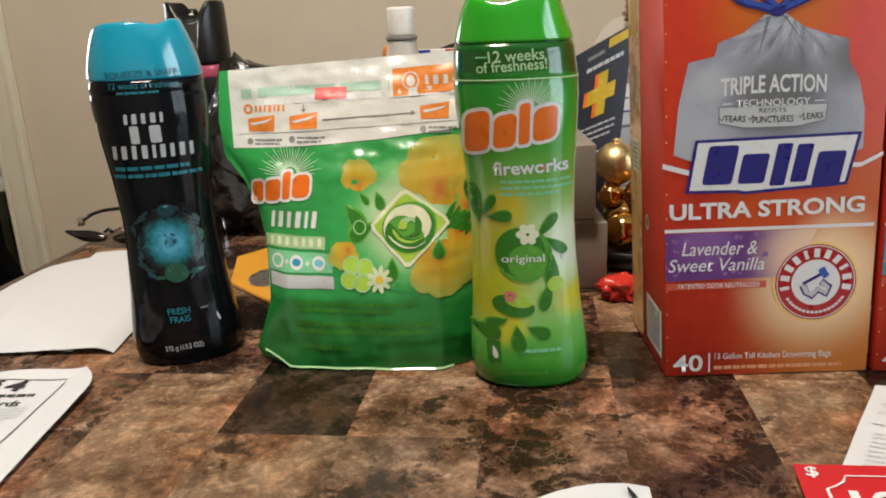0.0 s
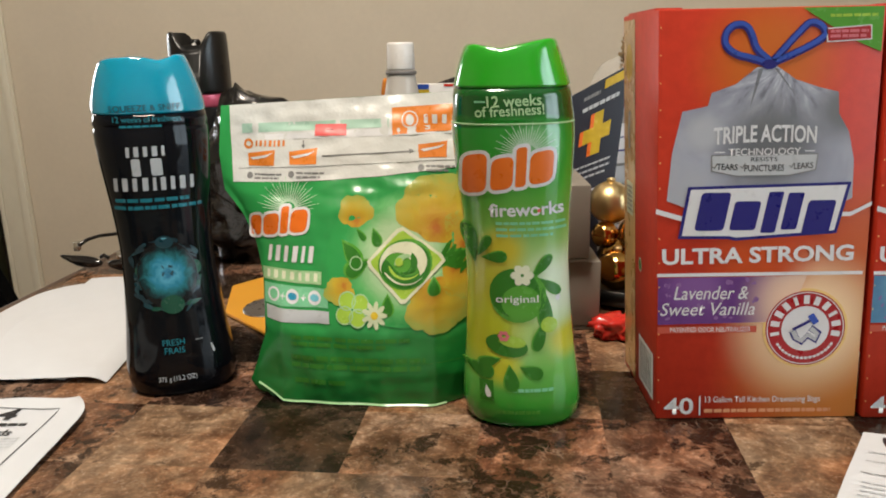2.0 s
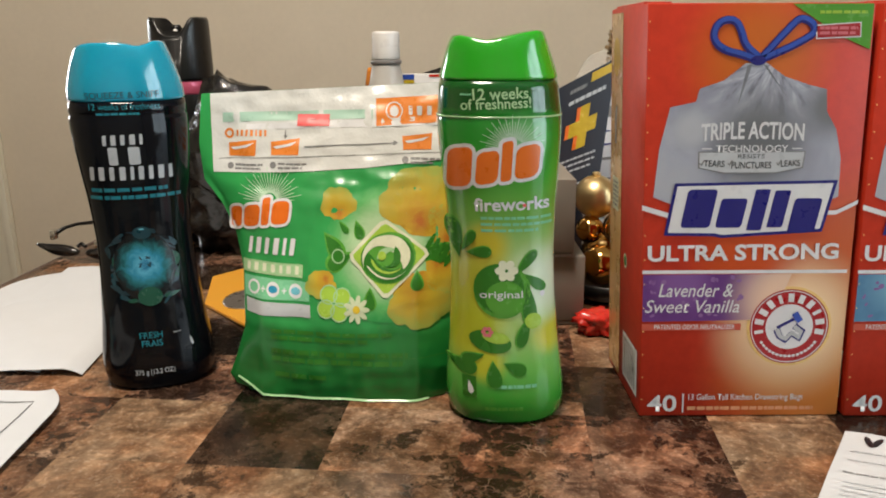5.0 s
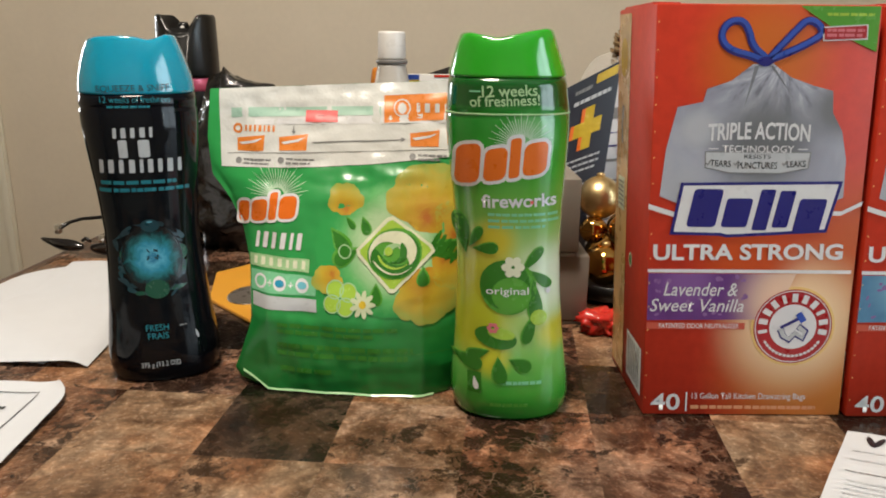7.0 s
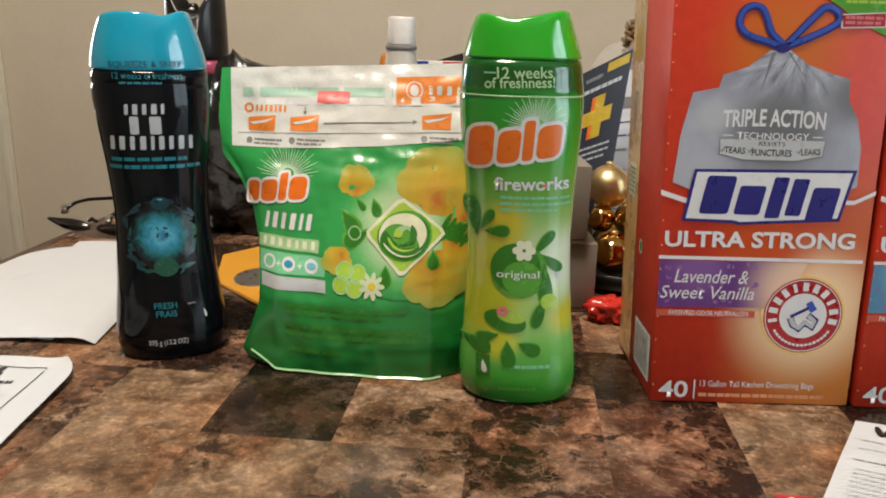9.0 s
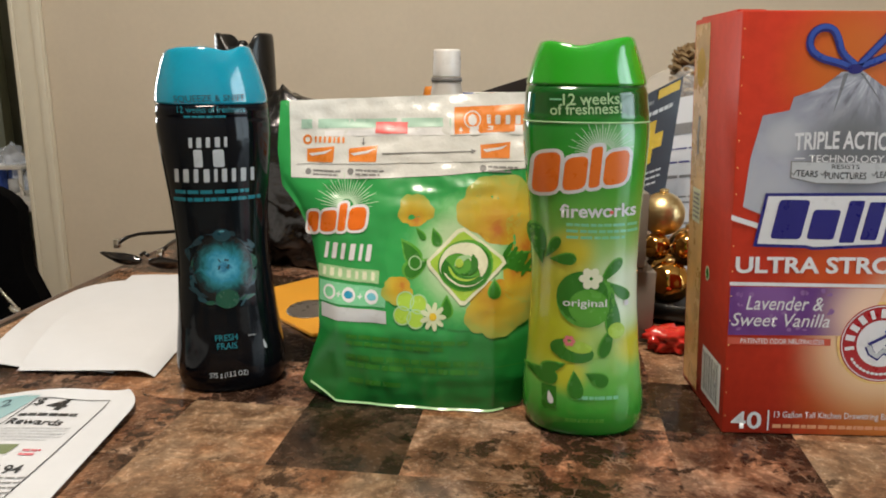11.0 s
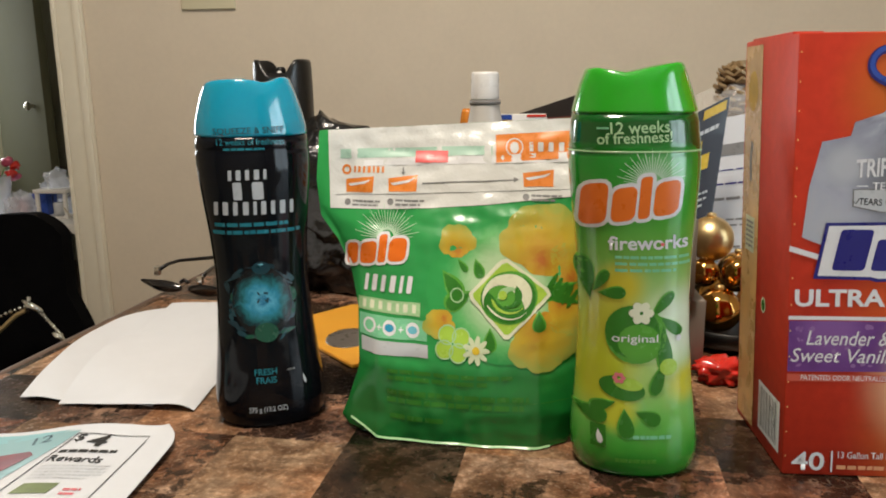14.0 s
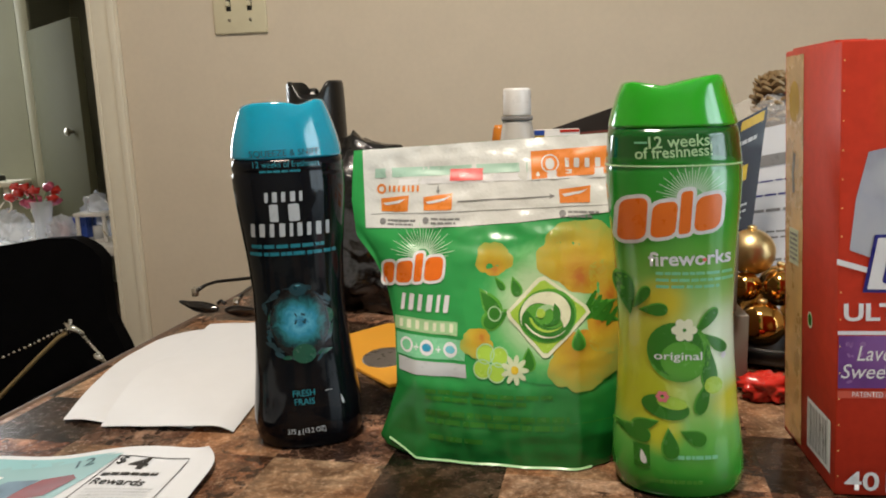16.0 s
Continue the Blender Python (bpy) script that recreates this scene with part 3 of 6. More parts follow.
    def finish(self, parent):
        for m, bm, word in self.sheets.values():
            bmesh.ops.remove_doubles(bm, verts=bm.verts, dist=1e-6)
            for _ in range(4):
                long = [e for e in bm.edges if (e.verts[0].co.xy - e.verts[1].co.xy).length > self.fine * 1.6]
                if not long:
                    break
                bmesh.ops.subdivide_edges(bm, edges=long, cuts=1)
                bmesh.ops.triangulate(bm, faces=[f for f in bm.faces if len(f.verts) > 3])
            for v in bm.verts:
                p, nrm = self.surf(v.co.x, v.co.y)
                v.co = p + nrm * (self.lift + self.step * v.co.z)
            ob = part(word, bm, m, parent, smooth=True, auto=80)
            if word == "printed_burst":
                tagged(ob, "fine pale printed rays", kind="stuff")


def named(word, method):
    """Makes a drawing method open a new printed part of that name, unless it serves another one."""
    def draw(self, *args, **kw):
        outer = self.word
        if not outer:
            self.word, self.count = word, self.count + 1
        method(self, *args, **kw)
        self.word = outer
    return draw


Print.poly, Print.rect, Print.ellipse, Print.drop = named("printed_panel", Print.poly), named("printed_bar", Print.rect), named("printed_spot", Print.ellipse), named("printed_leaf", Print.drop)
Print.round_bar, Print.line, Print.ring, Print.rays = named("printed_bar", Print.round_bar), named("printed_line", Print.line), named("printed_ring", Print.ring), named("printed_burst", Print.rays)
Print.text, Print.bars, Print.mark = named("lettering", Print.text), named("small_print", Print.bars), named("emblem", Print.mark)


# ---- the room ----
def structure(name, bm, m, label, category):
    return lone(name, bm, m, label, category, kind="structure", smooth=False)


NORTH = 1.70
EAST = 1.60
structure("floor", box_bm(-3.8, -2.1, FLOOR - 0.1, 2.4, 4.8, FLOOR), CARPET, "brown carpeted floor under the dining table", "floor")
structure("ceiling", box_bm(-3.8, -2.1, CEIL, 2.4, 4.8, CEIL + 0.1), CEILING, "white painted ceiling of both rooms", "ceiling")
structure("wall_north", box_bm(-0.893, NORTH, FLOOR, EAST + 0.1, NORTH + 0.12, CEIL), WALL, "plain beige painted wall behind the table", "wall")
structure("wall_north_left", box_bm(-3.8, NORTH, FLOOR, -1.82, NORTH + 0.12, CEIL), WALL, "beige painted wall beyond the doorway", "wall")
structure("wall_north_header", box_bm(-1.82, NORTH, 1.30, -0.893, NORTH + 0.12, CEIL), WALL, "beige wall above the doorway", "wall")
structure("wall_east_near", box_bm(EAST, -2.0, FLOOR, EAST + 0.1, -1.05, CEIL), WALL, "beige painted wall beside the window", "wall")
structure("wall_east_far", box_bm(EAST, 0.10, FLOOR, EAST + 0.1, NORTH, CEIL), WALL, "beige painted wall beside the window", "wall")
structure("wall_east_sill", box_bm(EAST, -1.05, FLOOR, EAST + 0.1, 0.10, -0.22), WALL, "beige painted wall under the window", "wall")
structure("wall_east_header", box_bm(EAST, -1.05, 1.22, EAST + 0.1, 0.10, CEIL), WALL, "beige painted wall over the window", "wall")
structure("wall_west", box_bm(-2.5, -2.0, FLOOR, -2.4, NORTH, CEIL), WALL, "beige painted side wall", "wall")
structure("wall_south", box_bm(-2.5, -2.1, FLOOR, EAST + 0.1, -2.0, CEIL), WALL, "beige painted wall behind the camera", "wall")
structure("backdrop", box_bm(EAST + 0.14, -1.25, -0.40, EAST + 0.16, 0.30, 1.42), WINDOW_SKY, "pale daylight outside the window", "backdrop")
win = tagged(thing("window_1", (EAST + 0.04, -0.48, -0.22), "white framed window in the side wall", "window"), kind="structure")
for a in ((-1.05, -0.22, -1.00, 1.22), (0.05, -0.22, 0.10, 1.22), (-1.00, -0.22, 0.05, -0.17), (-1.00, 1.17, 0.05, 1.22)):
    part("window_frame", box_bm(EAST + 0.02, a[0], a[1], EAST + 0.06, a[2], a[3], 0.004), TRIM, win)
for a in ((-0.495, -0.17, -0.465, 1.17), (-1.00, 0.485, -0.4955, 0.515), (-0.4645, 0.485, 0.05, 0.515)):
    part("glazing_bar", box_bm(EAST - 0.030, a[0], a[1], EAST - 0.018, a[2], a[3], 0.002), TRIM, win)
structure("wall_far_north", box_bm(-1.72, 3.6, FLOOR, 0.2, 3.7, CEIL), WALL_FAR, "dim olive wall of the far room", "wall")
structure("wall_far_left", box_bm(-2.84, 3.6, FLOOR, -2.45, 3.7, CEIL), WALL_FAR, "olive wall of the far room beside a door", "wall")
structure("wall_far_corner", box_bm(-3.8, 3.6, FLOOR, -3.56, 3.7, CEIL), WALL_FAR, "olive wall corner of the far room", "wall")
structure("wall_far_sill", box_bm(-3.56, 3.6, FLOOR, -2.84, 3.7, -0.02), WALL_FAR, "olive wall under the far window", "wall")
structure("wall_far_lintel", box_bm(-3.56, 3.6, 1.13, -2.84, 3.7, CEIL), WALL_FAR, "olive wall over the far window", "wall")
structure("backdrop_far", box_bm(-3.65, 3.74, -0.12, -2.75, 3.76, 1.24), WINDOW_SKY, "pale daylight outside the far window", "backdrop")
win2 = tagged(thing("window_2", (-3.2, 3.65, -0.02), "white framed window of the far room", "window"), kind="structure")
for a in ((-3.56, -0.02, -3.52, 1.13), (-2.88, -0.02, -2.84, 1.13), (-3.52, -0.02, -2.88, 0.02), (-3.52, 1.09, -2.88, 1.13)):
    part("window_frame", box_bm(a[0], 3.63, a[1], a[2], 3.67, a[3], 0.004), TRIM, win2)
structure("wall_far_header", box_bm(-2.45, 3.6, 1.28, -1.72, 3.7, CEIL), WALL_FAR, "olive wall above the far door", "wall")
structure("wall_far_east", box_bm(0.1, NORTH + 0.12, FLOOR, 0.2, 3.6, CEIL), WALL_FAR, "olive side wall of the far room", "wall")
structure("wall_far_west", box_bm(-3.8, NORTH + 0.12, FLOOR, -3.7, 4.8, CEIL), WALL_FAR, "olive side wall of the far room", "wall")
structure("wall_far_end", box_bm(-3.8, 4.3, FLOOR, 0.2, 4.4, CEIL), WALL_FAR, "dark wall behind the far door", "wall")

# unseen partition, added so the far backdrop's glow stays out of the door gap
structure("wall_far_return", box_bm(-2.70, 3.7, FLOOR, -2.60, 4.3, CEIL), WALL_FAR, "unseen added wall that blocks the far window's glow", "wall")

# doorway casing: stepped boards on the room's side, and the jamb lining
casing = tagged(thing("trim_doorway", (-0.92, NORTH, FLOOR), "cream painted door casing round the open doorway", "door trim"), kind="structure")
part("casing_board", box_bm(-0.937, NORTH - 0.014, FLOOR, -0.872, NORTH - 0.002, 1.36, 0.003), TRIM, casing)
part("casing_bead", box_bm(-0.890, NORTH - 0.022, FLOOR, -0.872, NORTH - 0.0145, 1.36, 0.003), TRIM, casing)
part("casing_bead", box_bm(-0.937, NORTH - 0.019, FLOOR, -0.927, NORTH - 0.0145, 1.36, 0.002), TRIM, casing)
part("jamb", box_bm(-0.913, NORTH, FLOOR, -0.8955, NORTH + 0.12, 1.30, 0.002), TRIM, casing)
part("door_stop", box_bm(-0.925, NORTH + 0.05, FLOOR, -0.9135, NORTH + 0.085, 1.30, 0.002), TRIM, casing)
part("casing_board", box_bm(-1.85, NORTH - 0.014, FLOOR, -1.775, NORTH - 0.002, 1.36, 0.003), TRIM, casing)
part("casing_head", box_bm(-1.85, NORTH - 0.016, 1.3605, -0.874, NORTH - 0.002, 1.44, 0.003), TRIM, casing)

# far door, ajar
far = tagged(thing("door_1", (-2.5, 3.58, FLOOR), "grey-green panel door standing ajar in the far room", "door"), kind="structure")
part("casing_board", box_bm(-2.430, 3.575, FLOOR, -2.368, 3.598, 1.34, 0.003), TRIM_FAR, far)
leaf = part("door_leaf", rot_z(box_bm(-2.364, 3.565, FLOOR + 0.01, -1.725, 3.60, 0.63, 0.003), -40, (-2.364, 3.6, 0)), DOOR, far)
part("door_knob", placed(lathe([(0.007, 0), (0.008, 0.012), (0.017, 0.018), (0.018, 0.030), (0.008, 0.036)], 0, 0, 20), Matrix.Translation((-1.995, 3.243, 0.160)) @ Matrix.Rotation(radians(-40), 4, "Z") @ Matrix.Rotation(radians(90), 4, "X")), SCREW, far, "dull brass door knob")

# two-gang switch plate
plate = thing("switch_plate", (-0.60, NORTH, 0.382), "ivory plastic double switch plate on the wall", "switch plate")
part("plate", box_bm(-0.658, NORTH - 0.007, 0.382, -0.542, NORTH - 0.0005, 0.498, 0.003, 3), IVORY, plate)
for sx in (-0.623, -0.577):
    part("screw", placed(lathe([(0.0035, 0), (0.0035, 0.001), (0.002, 0.0016)], 0, 0, 14), Matrix.Translation((sx, NORTH - 0.007, 0.410)) @ Matrix.Rotation(radians(90), 4, "X")), SCREW, plate)
    part("toggle_slot", box_bm(sx - 0.005, NORTH - 0.0078, 0.428, sx + 0.005, NORTH - 0.0071, 0.452), SLOT, plate)
    part("toggle", box_bm(sx - 0.004, NORTH - 0.018, 0.437, sx + 0.004, NORTH - 0.0079, 0.447, 0.001), IVORY, plate)

lamp = thing("ceiling_lamp", (LAMP_X, LAMP_Y, CEIL), "round frosted ceiling lamp over the table", "ceiling lamp")
part("lamp_base", lathe([(0.20, CEIL - 0.03), (0.20, CEIL - 0.001)], LAMP_X, LAMP_Y), TRIM, lamp)
part("lamp_glass", lathe([(0.06, CEIL - 0.085), (0.14, CEIL - 0.07), (0.185, CEIL - 0.031)], LAMP_X, LAMP_Y), LAMP_GLASS, lamp)
# ---- dining table ----
TURN_T = radians(-5.5)
T0 = Vector((-0.010, 0.440))
UA, VA = Vector((math.cos(TURN_T), math.sin(TURN_T))), Vector((-math.sin(TURN_T), math.cos(TURN_T)))
TILE = 0.0747
U0, U1, V0, V1 = -0.392, 0.88, -0.30, 0.72


def on_table(u, v, z=0.0):
    p = T0 + UA * u + VA * v
    return Vector((p.x, p.y, z))


def slab(u0, v0, u1, v1, z0, z1, bevel=0.0):
    bm = box_bm(u0, v0, z0, u1, v1, z1, bevel)
    for v in bm.verts:
        v.co = on_table(v.co.x, v.co.y, v.co.z)
    return bm


table = thing("dining_table", on_table(0.25, 0.2, FLOOR), "dining table with a brown stone-look squared laminate top", "table")
part("table_core", slab(U0 + 0.012, V0 + 0.012, U1 - 0.012, V1 - 0.012, -0.036, -0.0045, 0.002), TABLE_EDGE, table)
part("edge_band", slab(U0, V0, U0 + 0.0115, V1, -0.040, -0.0006, 0.004), TABLE_EDGE, table)
part("edge_band", slab(U1 - 0.0115, V0, U1, V1, -0.040, -0.0006, 0.004), TABLE_EDGE, table)
part("edge_band", slab(U0 + 0.012, V0, U1 - 0.012, V0 + 0.0115, -0.040, -0.0006, 0.004), TABLE_EDGE, table)
part("edge_band", slab(U0 + 0.012, V1 - 0.0115, U1 - 0.012, V1, -0.040, -0.0006, 0.004), TABLE_EDGE, table)
for lu, lv in ((U0 + 0.08, V0 + 0.08), (U1 - 0.08, V0 + 0.08), (U0 + 0.08, V1 - 0.08), (U1 - 0.08, V1 - 0.08)):
    part("leg", slab(lu - 0.035, lv - 0.035, lu + 0.035, lv + 0.035, FLOOR, -0.0365, 0.004), TABLE_EDGE, table)


# ---- black chair with a bag strap over it ----
chair = thing("chair", (-0.74, 0.85, FLOOR), "black fabric dining chair pushed in at the table corner", "chair")


def chair_back(s, t):
    x = -1.085 + 0.505 * s
    top = float(np.interp(x, [-1.085, -0.95, -0.86, -0.76, -0.663, -0.617, -0.600, -0.588, -0.580], [-0.030, 0.002, 0.020, 0.0386, 0.0543, 0.0558, 0.047, 0.038, 0.026]))
    z = -0.34 + t * (top + 0.34)
    bulge = 0.03 * math.sin(math.pi * s) * math.sin(math.pi * t)
    flare = float(np.interp(z, [-0.34, -0.105, -0.055, 0.0], [0.075, 0.025, 0.002, 0.0])) * s ** 5
    return Vector((x + flare, 1.060 - 0.3 * bulge + 0.02 * t, z))


part("backrest", thicken(grid_bm(48, 18, chair_back), 0.03), BLACK_CLOTH, chair)
part("seat", box_bm(-1.06, 0.66, -0.36, -0.57, 1.02, -0.29, 0.02, 3), BLACK_CLOTH, chair)
for lx, ly in ((-1.03, 0.71), (-0.60, 0.71), (-1.03, 1.03), (-0.60, 1.03)):
    part("leg", box_bm(lx - 0.018, ly - 0.018, FLOOR, lx + 0.018, ly + 0.018, -0.355, 0.003), BLACK_PLASTIC, chair)

strap = thing("shoulder_strap", (-0.678, 1.022, -0.129), "tan cord and silver chain strap hung over the black chair", "bag strap")
part("cord", tube([(-0.798, 1.037, -0.199), (-0.753, 1.032, -0.174), (-0.718, 1.030, -0.144), (-0.678, 1.030, -0.109), (-0.643, 1.032, -0.079), (-0.620, 1.037, -0.067)], 0.0032), TAN_CORD, strap)
chain_pts = [(-0.778, 1.032, -0.124), (-0.733, 1.030, -0.109), (-0.688, 1.028, -0.091), (-0.653, 1.030, -0.075), (-0.620, 1.032, -0.063), (-0.606, 1.032, -0.077), (-0.593, 1.032, -0.094), (-0.581, 1.032, -0.108)]
for (a, b) in zip(chain_pts, chain_pts[1:]):
    for k in range(5):
        p = Vector(a).lerp(Vector(b), (k + 0.5) / 5)
        part("chain_link", ball(p, 0.0021 if k % 2 else 0.0028, 8, 6), SILVER, strap)
part("clasp", tube([(-0.630, 1.030, -0.057), (-0.618, 1.028, -0.065), (-0.603, 1.028, -0.073)], [0.003, 0.006, 0.003]), SILVER, strap)
part("clasp_bar", tube([(-0.624, 1.026, -0.077), (-0.618, 1.026, -0.051)], 0.0025), SILVER, strap)
part("clasp", tube([(-0.592, 1.028, -0.101), (-0.584, 1.027, -0.107), (-0.576, 1.028, -0.113)], [0.0025, 0.005, 0.0025]), SILVER, strap)

# the strap lies against the front of the chair back
hang = Vector((0.02, 0.085, 0.218))
strap.location = hang + (strap.location - hang) * 0.968
strap.scale = (0.968, 0.968, 0.968)

# ---- far room: low white table with wrapped things ----
side = thing("side_table", (-1.55, 2.45, FLOOR), "low white table in the far room", "table")
part("tabletop", box_bm(-2.05, 2.18, -0.19, -1.02, 2.70, -0.160, 0.004), WHITE_PLASTIC, side)
for lx, ly in ((-2.01, 2.22), (-1.06, 2.22), (-2.01, 2.66), (-1.06, 2.66)):
    part("leg", box_bm(lx - 0.025, ly - 0.025, FLOOR, lx + 0.025, ly + 0.025, -0.1905, 0.003), WHITE_PLASTIC, side)


def crumple(c, r, squash, seed, amount=0.35, sub=3, freq=1.6, floor_z=None):
    bm = bmesh.new()
    bmesh.ops.create_icosphere(bm, subdivisions=sub, radius=1.0)
    for v in bm.verts:
        d = v.co.normalized()
        k = 1 + amount * (noise.noise(d * freq + Vector((seed, 0, 0))) + 0.5 * noise.noise(d * freq * 2.7 + Vector((0, seed, 0))) + 0.3 * abs(noise.noise(d * freq * 6 + Vector((0, 0, seed)))))
        v.co = Vector(c) + Vector((d.x * squash[0], d.y * squash[1], d.z * squash[2])) * r * k
        if floor_z is not None:
            v.co.z = max(v.co.z, floor_z)
    return bm


TT = -0.1595


vase = thing("vase", (-1.545, 2.32, TT), "clear vase of red flowers on the white table", "vase")
part("glass", lathe([(0.028, TT), (0.030, TT + 0.01), (0.026, TT + 0.06), (0.036, TT + 0.125), (0.034, TT + 0.125), (0.022, TT + 0.06), (0.02, TT + 0.012)], -1.545, 2.32, 24), CRYSTAL, vase)
rnd = random.Random(2)
for i in range(13):
    fx, fy, fz_ = -1.565 + rnd.uniform(-0.095, 0.05), 2.33 + rnd.uniform(-0.03, 0.03), TT + 0.150 + rnd.uniform(-0.035, 0.035)
    part("stalk", tube([(-1.545, 2.32, TT + 0.02), (-1.55, 2.32, TT + 0.10), (fx, fy, fz_)], 0.0015, 6), LEAF, vase)
    part("flower", crumple((fx, fy, fz_), 0.0145, (1.2, 1, 0.9), i + 3, 0.8, 2, 2.6), RED_FILM if i % 3 else PINK_CAN, vase, "red silk flower")
lone("blue_carton", box_bm(-1.442, 2.30, TT, -1.388, 2.36, TT + 0.072, 0.003), BLUE_PLASTIC, "small bright blue carton on the white table", "carton")
lone("wrapped_gift", crumple((-1.50, 2.30, TT + 0.03), 0.026, (1.1, 0.8, 1.1), 3, 0.5, floor_z=TT + 0.0005), CRYSTAL, "clear cellophane wrapped gift on the white table", "wrapped gift")
for bx, by, br, sd in ((-1.635, 2.29, 0.044, 21), (-1.445, 2.27, 0.036, 25), (-1.405, 2.40, 0.050, 29)):
    lone("wrapped_gift", crumple((bx, by, TT + br * 0.9), br, (1.1, 0.8, 1.2), sd, 0.6, 4, 2.4, floor_z=TT + 0.0005), CRYSTAL, "clear cellophane wrapped gift on the white table", "wrapped gift", "cellophane gifts")
lone("silver_bow", crumple((-1.345, 2.30, TT + 0.115), 0.030, (1.1, 0.8, 1.0), 13, 0.7), CRYSTAL, "shiny silver bow on top of the white lantern", "bow")
for x0_, sd in ((-1.655, 0.0), (-1.635, 1.3), (-1.300, 2.2)):
    lone("ribbon", thicken(grid_bm(3, 22, lambda u, v: Vector((x0_ + 0.014 * math.sin(7 * v + sd) + 0.006 * u, 2.27 + 0.012 * math.cos(6 * v + sd), TT + 0.002 + 0.125 * v))), 0.0006), SILVER, "curled silver ribbon standing on the white table", "ribbon", "curled ribbons")
lone("pink_carton", box_bm(-1.505, 2.29, TT, -1.445, 2.335, TT + 0.058, 0.004), PINK_PALE, "small pale pink carton on the white table", "carton")
lan = thing("lantern", (-1.345, 2.30, TT), "small white lantern on the white table", "lantern")
for lx in (-1.393, -1.305):
    for ly in (2.265, 2.335):
        part("post", box_bm(lx - 0.005, ly - 0.005, TT, lx + 0.005, ly + 0.005, TT + 0.078, 0.001), WHITE_PLASTIC, lan)
part("roof", box_bm(-1.402, 2.256, TT + 0.0785, -1.296, 2.344, TT + 0.090, 0.003), WHITE_PLASTIC, lan)
part("floor_plate", box_bm(-1.387, 2.271, TT, -1.311, 2.329, TT + 0.006), WHITE_PLASTIC, lan)
part("candle", lathe([(0.016, TT + 0.0065), (0.016, TT + 0.045)], -1.349, 2.30, 16), PAPER, lan, "white candle")
shelf = thing("wall_shelf", (-2.66, 3.5, -0.08), "narrow wooden wall shelf in the far room", "shelf")
part("board", box_bm(-2.83, 3.44, -0.095, -2.47, 3.598, -0.070, 0.003), TRIM, shelf)
part("bracket", box_bm(-2.56, 3.50, -0.17, -2.53, 3.598, -0.0955, 0.002), TRIM, shelf)
lone("dark_tray", box_bm(-2.80, 3.46, -0.0695, -2.58, 3.56, -0.045, 0.006), SLOT, "flat dark tray on the wall shelf", "tray")


# ---- the two scent-bead bottles ----
PROFILE = [(0.0, 0.0325), (0.004, 0.0350), (0.012, 0.0366), (0.022, 0.0364), (0.050, 0.0334), (0.080, 0.0315), (0.102, 0.0310), (0.130, 0.0322),
           (0.160, 0.0347), (0.176, 0.0357), (0.186, 0.0355), (0.1955, 0.0344)]
CAPPROF = [(0.1960, 0.0345), (0.1985, 0.0343), (0.206, 0.0328), (0.215, 0.0302), (0.223, 0.0276), (0.228, 0.0262)]


def half_width(z, waist):
    zs, ws = zip(*(PROFILE + CAPPROF))
    w = float(np.interp(z, zs, ws))
    return w - waist * math.exp(-((z - 0.10) / 0.045) ** 2)


